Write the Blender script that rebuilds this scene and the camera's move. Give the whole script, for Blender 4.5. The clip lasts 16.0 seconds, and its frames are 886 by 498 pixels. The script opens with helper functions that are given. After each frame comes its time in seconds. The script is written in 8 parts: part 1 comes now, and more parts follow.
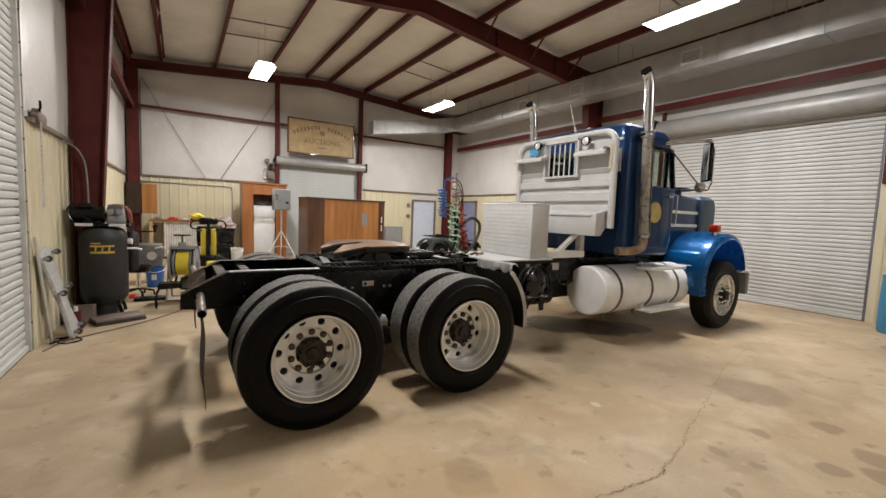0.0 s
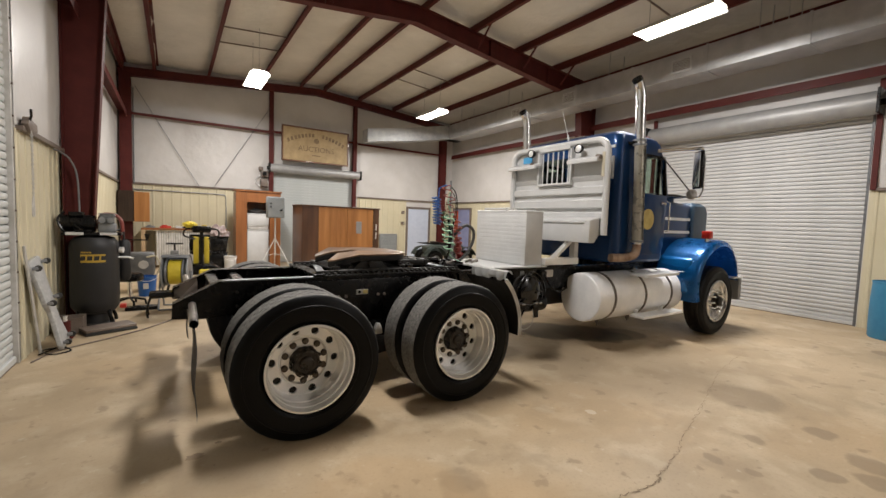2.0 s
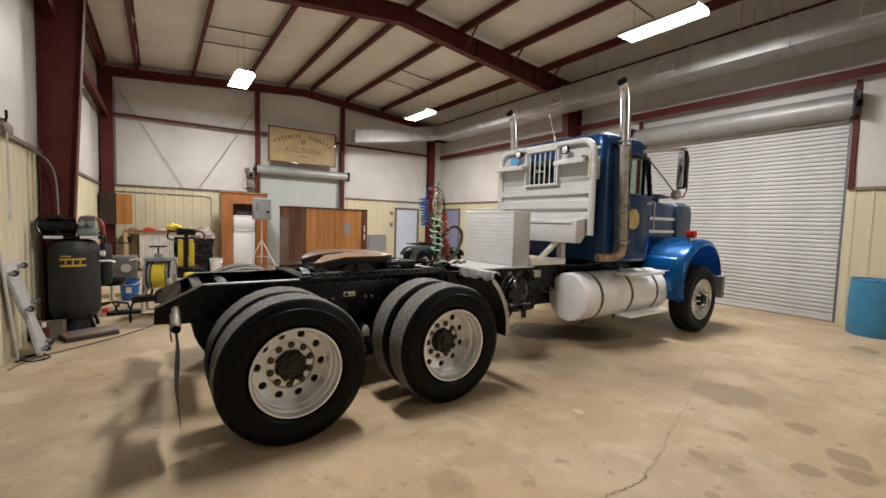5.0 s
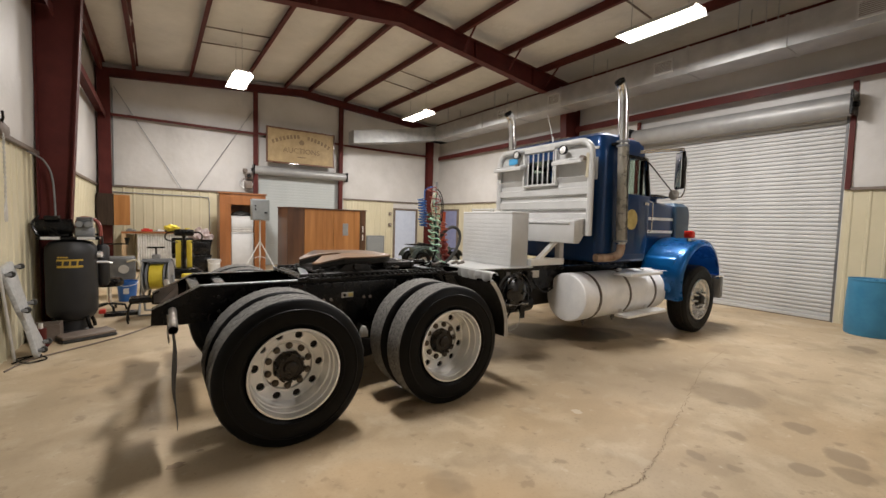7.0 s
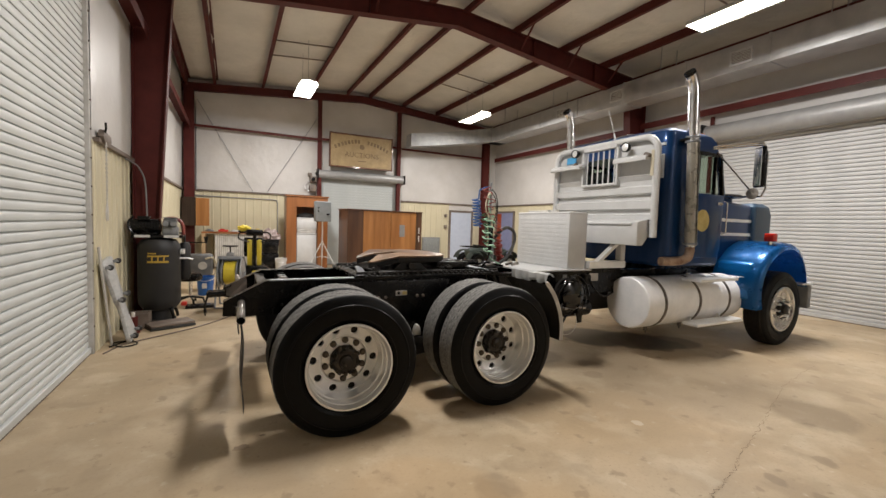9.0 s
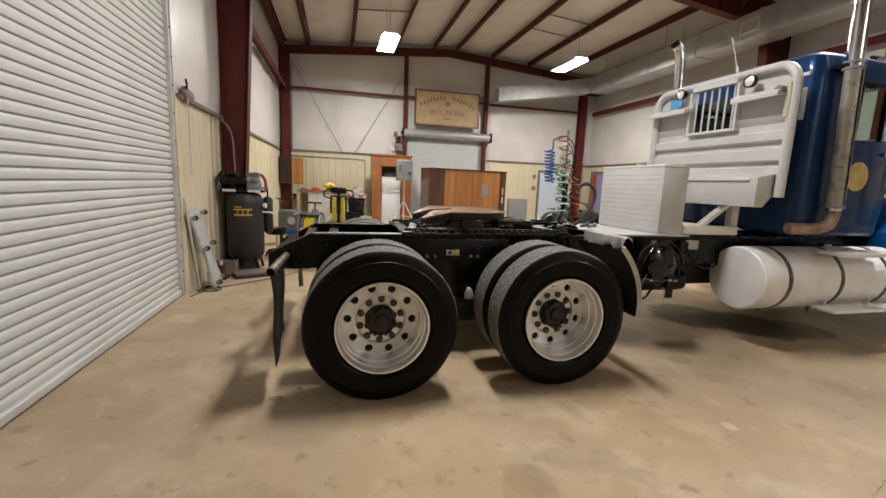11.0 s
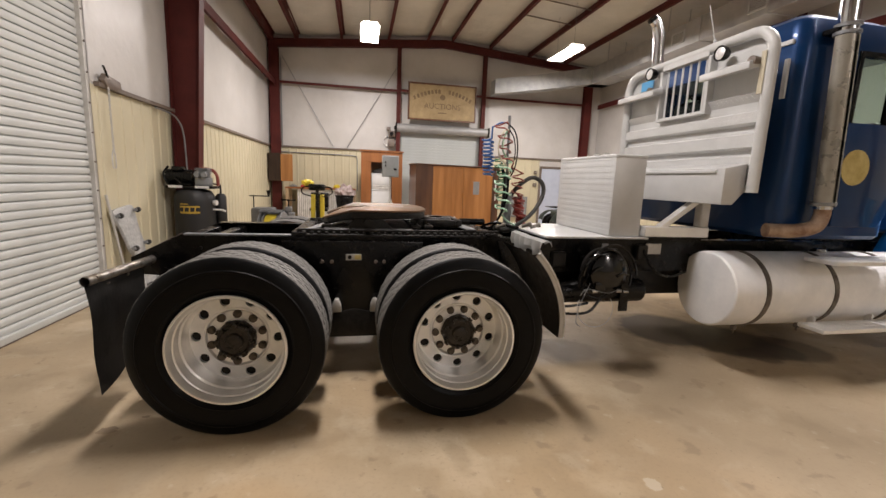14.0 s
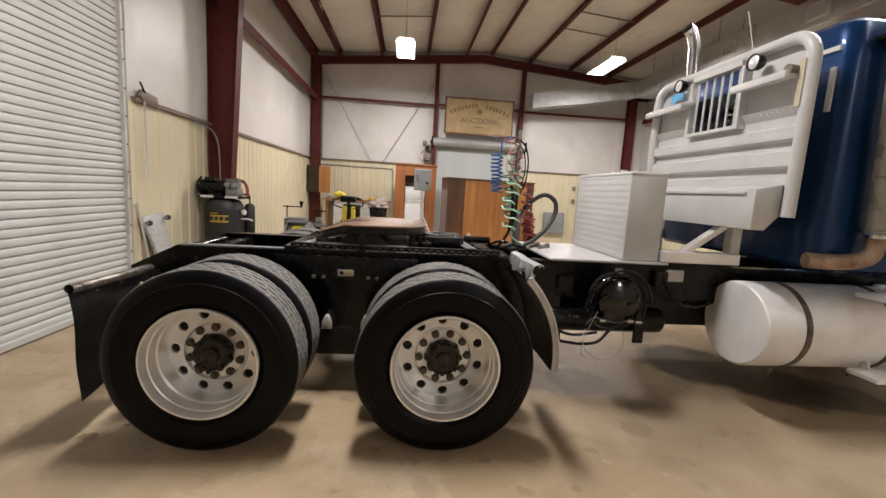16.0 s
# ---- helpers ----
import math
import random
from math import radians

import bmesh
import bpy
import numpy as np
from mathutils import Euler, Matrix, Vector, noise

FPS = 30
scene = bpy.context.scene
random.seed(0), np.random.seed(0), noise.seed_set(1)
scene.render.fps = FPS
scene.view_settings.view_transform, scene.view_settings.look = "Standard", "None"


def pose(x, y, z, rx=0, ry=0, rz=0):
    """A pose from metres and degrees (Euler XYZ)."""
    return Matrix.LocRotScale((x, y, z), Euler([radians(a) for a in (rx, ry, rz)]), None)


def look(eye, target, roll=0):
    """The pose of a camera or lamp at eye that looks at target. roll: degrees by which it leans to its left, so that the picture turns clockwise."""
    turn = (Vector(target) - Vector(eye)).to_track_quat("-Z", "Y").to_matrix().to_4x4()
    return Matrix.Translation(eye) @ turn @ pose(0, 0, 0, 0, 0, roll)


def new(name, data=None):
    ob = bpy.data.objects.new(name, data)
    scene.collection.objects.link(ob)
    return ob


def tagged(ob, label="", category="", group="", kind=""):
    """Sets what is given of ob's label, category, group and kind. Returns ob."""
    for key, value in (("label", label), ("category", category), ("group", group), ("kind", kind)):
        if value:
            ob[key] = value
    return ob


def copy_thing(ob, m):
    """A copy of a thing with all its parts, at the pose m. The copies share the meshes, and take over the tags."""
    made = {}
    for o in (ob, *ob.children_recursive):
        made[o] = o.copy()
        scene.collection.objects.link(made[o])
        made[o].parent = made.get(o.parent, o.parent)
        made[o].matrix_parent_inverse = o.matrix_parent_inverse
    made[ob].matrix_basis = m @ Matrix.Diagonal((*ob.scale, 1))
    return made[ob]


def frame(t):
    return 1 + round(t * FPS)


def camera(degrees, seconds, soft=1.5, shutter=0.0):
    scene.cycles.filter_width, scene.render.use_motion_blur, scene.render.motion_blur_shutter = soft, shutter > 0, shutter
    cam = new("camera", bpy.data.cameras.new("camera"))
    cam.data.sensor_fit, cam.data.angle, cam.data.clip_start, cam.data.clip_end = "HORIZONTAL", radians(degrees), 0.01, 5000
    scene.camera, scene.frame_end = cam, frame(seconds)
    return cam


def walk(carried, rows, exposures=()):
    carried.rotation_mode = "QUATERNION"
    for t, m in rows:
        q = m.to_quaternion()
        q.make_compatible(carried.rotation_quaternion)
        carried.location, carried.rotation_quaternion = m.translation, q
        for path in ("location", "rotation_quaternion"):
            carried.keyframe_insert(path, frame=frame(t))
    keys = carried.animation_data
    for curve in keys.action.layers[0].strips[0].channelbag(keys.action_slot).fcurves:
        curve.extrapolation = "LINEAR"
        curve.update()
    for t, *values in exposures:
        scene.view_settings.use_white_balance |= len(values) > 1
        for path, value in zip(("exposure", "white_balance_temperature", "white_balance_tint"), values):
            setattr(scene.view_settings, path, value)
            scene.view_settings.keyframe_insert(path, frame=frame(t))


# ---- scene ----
cam = camera(93.8, 16.0)
PATH = [
    (0, (0.085, 0.062, 1.529), (1.152, 1.745, 1.363), 2.2),
    (0.5, (0.083, 0.058, 1.536), (1.151, 1.742, 1.384), 2.2),
    (1, (0.082, 0.05, 1.536), (1.156, 1.731, 1.399), 2.0),
    (1.5, (0.088, 0.045, 1.543), (1.17, 1.722, 1.407), 2.0),
    (2, (0.09, 0.061, 1.537), (1.178, 1.733, 1.405), 2.0),
    (2.5, (0.091, 0.062, 1.542), (1.187, 1.73, 1.418), 2.0),
    (3, (0.1, 0.048, 1.552), (1.218, 1.703, 1.443), 1.8),
    (3.5, (0.104, 0.046, 1.552), (1.231, 1.694, 1.441), 1.7),
    (4, (0.104, 0.055, 1.547), (1.233, 1.702, 1.426), 1.7),
    (6.5, (0.115, 0.055, 1.545), (1.248, 1.698, 1.414), 1.6),
    (7, (0.113, 0.055, 1.544), (1.249, 1.696, 1.419), 1.6),
    (7.5, (0.115, 0.047, 1.552), (1.25, 1.69, 1.437), 1.4),
    (8, (0.11, 0.046, 1.552), (1.238, 1.694, 1.441), 1.4),
    (8.5, (0.105, 0.045, 1.544), (1.2, 1.716, 1.429), 2.0),
    (9, (0.138, 0.052, 1.518), (1.044, 1.831, 1.398), 1.8),
    (9.5, (0.255, 0.019, 1.512), (1.016, 1.864, 1.381), 0.7),
    (9.7, (0.311, 0.009, 1.507), (1.021, 1.874, 1.367), 1.3),
    (11.8, (0.83, 0.416, 1.42), (1.28, 2.328, 1.046), 1.8),
    (12, (0.912, 0.395, 1.423), (1.383, 2.304, 1.056), 2.0),
    (12.5, (1.105, 0.334, 1.434), (1.626, 2.231, 1.076), 2.7),
    (13, (1.234, 0.328, 1.443), (1.747, 2.227, 1.081), 2.6),
    (13.5, (1.4, 0.459, 1.434), (1.85, 2.376, 1.087), 2.2),
    (14, (1.567, 0.585, 1.442), (1.956, 2.52, 1.117), 2.2),
    (14.5, (1.765, 0.595, 1.461), (2.065, 2.552, 1.179), 3.3),
    (15, (1.886, 0.618, 1.47), (2.115, 2.585, 1.194), 3.7),
    (15.5, (1.912, 0.662, 1.475), (2.137, 2.631, 1.207), 3.5),
    (16, (1.918, 0.68, 1.476), (2.103, 2.652, 1.204), 3.3),
]
walk(cam, [(t, look(eye, target, roll)) for t, eye, target, roll in PATH], [(0, 0, 6500, 10.5), (9.7, 0, 6500, 10.5), (12, 0, 6650, 14), (13, 0, 6700, 15), (14, 0.02, 6650, 15), (16, 0.05, 6520, 14)])

# ---- light and exposure ----
world = bpy.data.worlds.new("world")
world.use_nodes = True
world.node_tree.nodes["Background"].inputs[0].default_value = (0.5, 0.6, 0.75, 1)
world.node_tree.nodes["Background"].inputs[1].default_value = 0.05
scene.world = world
scene.view_settings.exposure = 0.0

# the lamp at y=-3.8 is unseen, added behind the camera as weak fill
LAMPS = [(1.74, 10.96), (6.6, 10.95), (1.74, 3.6), (6.6, 3.7), (6.6, -3.8)]
LAMP_Z, LAMP_W, LAMP_COLOUR = 4.71, 200.0, (0.99, 0.95, 0.92)
for lx, ly in LAMPS:
    light = bpy.data.lights.new("fixture_light", "AREA")
    light.shape, light.size, light.size_y = "RECTANGLE", 0.38, 1.15
    light.energy, light.color = LAMP_W * (0.5 if ly < 0 else 0.78 if ly < 3.65 else 1.12), LAMP_COLOUR
    new("fixture_light", light).matrix_world = pose(lx, ly, LAMP_Z - 0.03)


# ---- materials ----
def material(name, c1, c2=None, scale=6.0, rough=(0.45, 0.6), metal=0.0, bump=0.1, fine=90.0, coat=0.0, stretch=(1, 1, 1), dist=0.01, spec=0.5):
    m = bpy.data.materials.new(name)
    m.use_nodes = True
    nt, c2 = m.node_tree, c2 or c1
    nd, ln = nt.nodes, nt.links
    b = nd["Principled BSDF"]
    tc, mp = nd.new("ShaderNodeTexCoord"), nd.new("ShaderNodeMapping")
    mp.inputs["Scale"].default_value = stretch
    ln.new(tc.outputs["Object"], mp.inputs["Vector"])
    n1, n2 = nd.new("ShaderNodeTexNoise"), nd.new("ShaderNodeTexNoise")
    n1.inputs["Scale"].default_value, n1.inputs["Detail"].default_value, n1.inputs["Roughness"].default_value = scale, 6, 0.62
    n2.inputs["Scale"].default_value, n2.inputs["Detail"].default_value = fine, 4
    for n in (n1, n2):
        ln.new(mp.outputs["Vector"], n.inputs["Vector"])
    ramp = nd.new("ShaderNodeValToRGB")
    ramp.color_ramp.elements[0].position, ramp.color_ramp.elements[1].position = 0.35, 0.68
    ramp.color_ramp.elements[0].color, ramp.color_ramp.elements[1].color = (*c1, 1), (*c2, 1)
    ln.new(n1.outputs["Fac"], ramp.inputs["Fac"])
    ln.new(ramp.outputs["Color"], b.inputs["Base Color"])
    mr = nd.new("ShaderNodeMapRange")
    mr.inputs["From Min"].default_value, mr.inputs["From Max"].default_value = 0.3, 0.7
    mr.inputs["To Min"].default_value, mr.inputs["To Max"].default_value = rough
    ln.new(n1.outputs["Fac"], mr.inputs["Value"])
    ln.new(mr.outputs["Result"], b.inputs["Roughness"])
    bp = nd.new("ShaderNodeBump")
    bp.inputs["Strength"].default_value, bp.inputs["Distance"].default_value = bump, dist
    ln.new(n2.outputs["Fac"], bp.inputs["Height"])
    ln.new(bp.outputs["Normal"], b.inputs["Normal"])
    b.inputs["Metallic"].default_value = metal
    b.inputs["Coat Weight"].default_value = coat
    b.inputs["Coat Roughness"].default_value = 0.04
    b.inputs["Specular IOR Level"].default_value = spec
    return m


def wood(name, dark, light, along="z", rough=(0.3, 0.45)):
    stretch = {"z": (6, 6, 0.5), "x": (0.5, 6, 6), "y": (6, 0.5, 6)}[along]
    return material(name, dark, light, scale=0.8, rough=rough, bump=0.05, fine=14, stretch=stretch, coat=0.25)


def emitter(name, colour, strength):
    m = bpy.data.materials.new(name)
    m.use_nodes = True
    b = m.node_tree.nodes["Principled BSDF"]
    b.inputs["Emission Color"].default_value, b.inputs["Emission Strength"].default_value = (*colour, 1), strength
    b.inputs["Base Color"].default_value = (0.9, 0.9, 0.9, 1)
    return m


OIL, DARK, PALE, OCHRE = (0.075, 0.056, 0.04), (0.24, 0.185, 0.125), (0.68, 0.62, 0.5), (0.5, 0.33, 0.16)
STAINS_AND_PATCHES = [
    (4.54, 1.67, 0.3, DARK, 0.45),
    (4.29, 1.06, 0.11, DARK, 0.6),
    (3.58, 0.83, 0.08, DARK, 0.6),
    (4.01, 0.72, 0.12, DARK, 0.6),
    (3.77, 0.64, 0.1, DARK, 0.6),
    (3.71, 1.27, 0.06, DARK, 0.5),
    (3.14, 1.3, 0.06, DARK, 0.55),
    (1.48, 1.88, 0.14, DARK, 0.45),
    (2.99, 2.17, 0.042, PALE, 0.6),
    (1.52, 1.98, 0.12, DARK, 0.4),
    (1.6, 1.5, 0.5, OCHRE, 0.35),
    (1.05, 2.0, 0.45, OCHRE, 0.25),
    (4.7, 4.2, 0.46, OIL, 0.9),
    (5.1, 3.85, 0.42, OIL, 0.85),
    (5.55, 3.6, 0.3, OIL, 0.65),
    (3.38, 3.8, 0.24, OIL, 0.4),
    (5.36, 3.55, 0.2, OIL, 0.7),
    (5.1, 3.5, 0.16, OIL, 0.6),
    (3.72, 3.35, 0.13, DARK, 0.6),
    (3.5, 3.1, 0.1, DARK, 0.5),
    (3.18, 1.1, 0.05, DARK, 0.5),
    (7.93, 1.33, 0.14, DARK, 0.7),
    # mostly broad, weak patches that darken the floor's tone
    (0.1, 2.1, 1.0, DARK, 0.16),
    (-0.5, 3.3, 0.9, DARK, 0.16),
    (-0.2, 4.6, 0.8, DARK, 0.14),
    (0.35, 2.75, 0.3, DARK, 0.3),
    (2.3, 0.9, 0.5, DARK, 0.1),
    (4.2, 2.65, 0.9, DARK, 0.35),
    (5.3, 2.5, 0.9, DARK, 0.3),
    (3.2, 2.5, 0.5, DARK, 0.25),
    (3.7, 3.4, 0.7, DARK, 0.4),
]


def concrete():
    m = material("concrete", (0.375, 0.29, 0.185), (0.53, 0.425, 0.29), scale=0.5, rough=(0.38, 0.6), bump=0.05, fine=50, spec=0.22)
    nd, ln = m.node_tree.nodes, m.node_tree.links
    b = nd["Principled BSDF"]
    tc = nd["Texture Coordinate"]
    base = b.inputs["Base Color"].links[0].from_socket

    def layer(under, scale, lo, hi, colour, amount, detail=5.0, warp=0.0):
        n, r, x = nd.new("ShaderNodeTexNoise"), nd.new("ShaderNodeMapRange"), nd.new("ShaderNodeMix")
        n.inputs["Scale"].default_value, n.inputs["Detail"].default_value, n.inputs["Distortion"].default_value = scale, detail, warp
        r.inputs["From Min"].default_value, r.inputs["From Max"].default_value, r.inputs["To Max"].default_value = lo, hi, amount
        x.data_type, x.inputs["B"].default_value = "RGBA", (*colour, 1)
        x.inputs[7].default_value = (*colour, 1)
        ln.new(tc.outputs["Object"], n.inputs["Vector"])
        ln.new(n.outputs["Fac"], r.inputs["Value"])
        ln.new(r.outputs["Result"], x.inputs["Factor"])
        ln.new(under, x.inputs[6])
        return x.outputs[2]

    col = layer(base, 0.35, 0.48, 0.62, (0.52, 0.375, 0.22), 0.55)
    col = layer(col, 1.1, 0.52, 0.66, (0.31, 0.24, 0.15), 0.4, warp=0.5)
    col = layer(col, 1.7, 0.53, 0.7, (0.65, 0.55, 0.4), 0.5, detail=7, warp=0.3)
    col = layer(col, 2.7, 0.57, 0.67, (0.3, 0.23, 0.15), 0.42, detail=10, warp=0.2)
    col = layer(col, 4.3, 0.58, 0.7, (0.64, 0.56, 0.42), 0.22, detail=10, warp=0.4)
    col = layer(col, 6.0, 0.63, 0.68, (0.24, 0.18, 0.12), 0.5, detail=7)
    col = layer(col, 11.0, 0.65, 0.74, (0.66, 0.59, 0.46), 0.35, detail=5)
    col = layer(col, 30.0, 0.7, 0.76, (0.17, 0.125, 0.085), 0.5, detail=2)
    col = layer(col, 45.0, 0.52, 0.8, (0.27, 0.2, 0.135), 0.3)
    # single soft stains and broad darker patches, their outlines broken up by noise
    rag, mix = nd.new("ShaderNodeTexNoise"), nd.new("ShaderNodeMix")
    rag.inputs["Scale"].default_value, rag.inputs["Detail"].default_value = 6.0, 9
    mix.data_type, mix.inputs["Factor"].default_value = "VECTOR", 0.14
    ln.new(tc.outputs["Object"], rag.inputs["Vector"])
    ln.new(tc.outputs["Object"], mix.inputs[4])
    ln.new(rag.outputs["Color"], mix.inputs[5])
    for sx, sy, size, colour, amount in STAINS_AND_PATCHES:
        far, fade, x = nd.new("ShaderNodeVectorMath"), nd.new("ShaderNodeMapRange"), nd.new("ShaderNodeMix")
        far.operation, far.inputs[1].default_value = "DISTANCE", (0.86 * sx + 0.07, 0.86 * sy + 0.07, 0.07)
        fade.inputs["From Min"].default_value, fade.inputs["From Max"].default_value = size, size * (0.78 if size < 0.5 else 0.5)
        fade.inputs["To Max"].default_value = amount
        x.data_type, x.inputs[7].default_value = "RGBA", (*colour, 1)
        ln.new(mix.outputs[1], far.inputs[0])
        ln.new(far.outputs["Value"], fade.inputs["Value"])
        ln.new(fade.outputs["Result"], x.inputs["Factor"])
        ln.new(col, x.inputs[6])
        col = x.outputs[2]
    ln.new(col, b.inputs["Base Color"])
    return m


def clear_glass():
    m = bpy.data.materials.new("window_glass")
    m.use_nodes = True
    b = m.node_tree.nodes["Principled BSDF"]
    b.inputs["Base Color"].default_value = (0.62, 0.72, 0.66, 1)
    b.inputs["Transmission Weight"].default_value, b.inputs["Roughness"].default_value, b.inputs["IOR"].default_value = 1.0, 0.02, 1.2
    return m


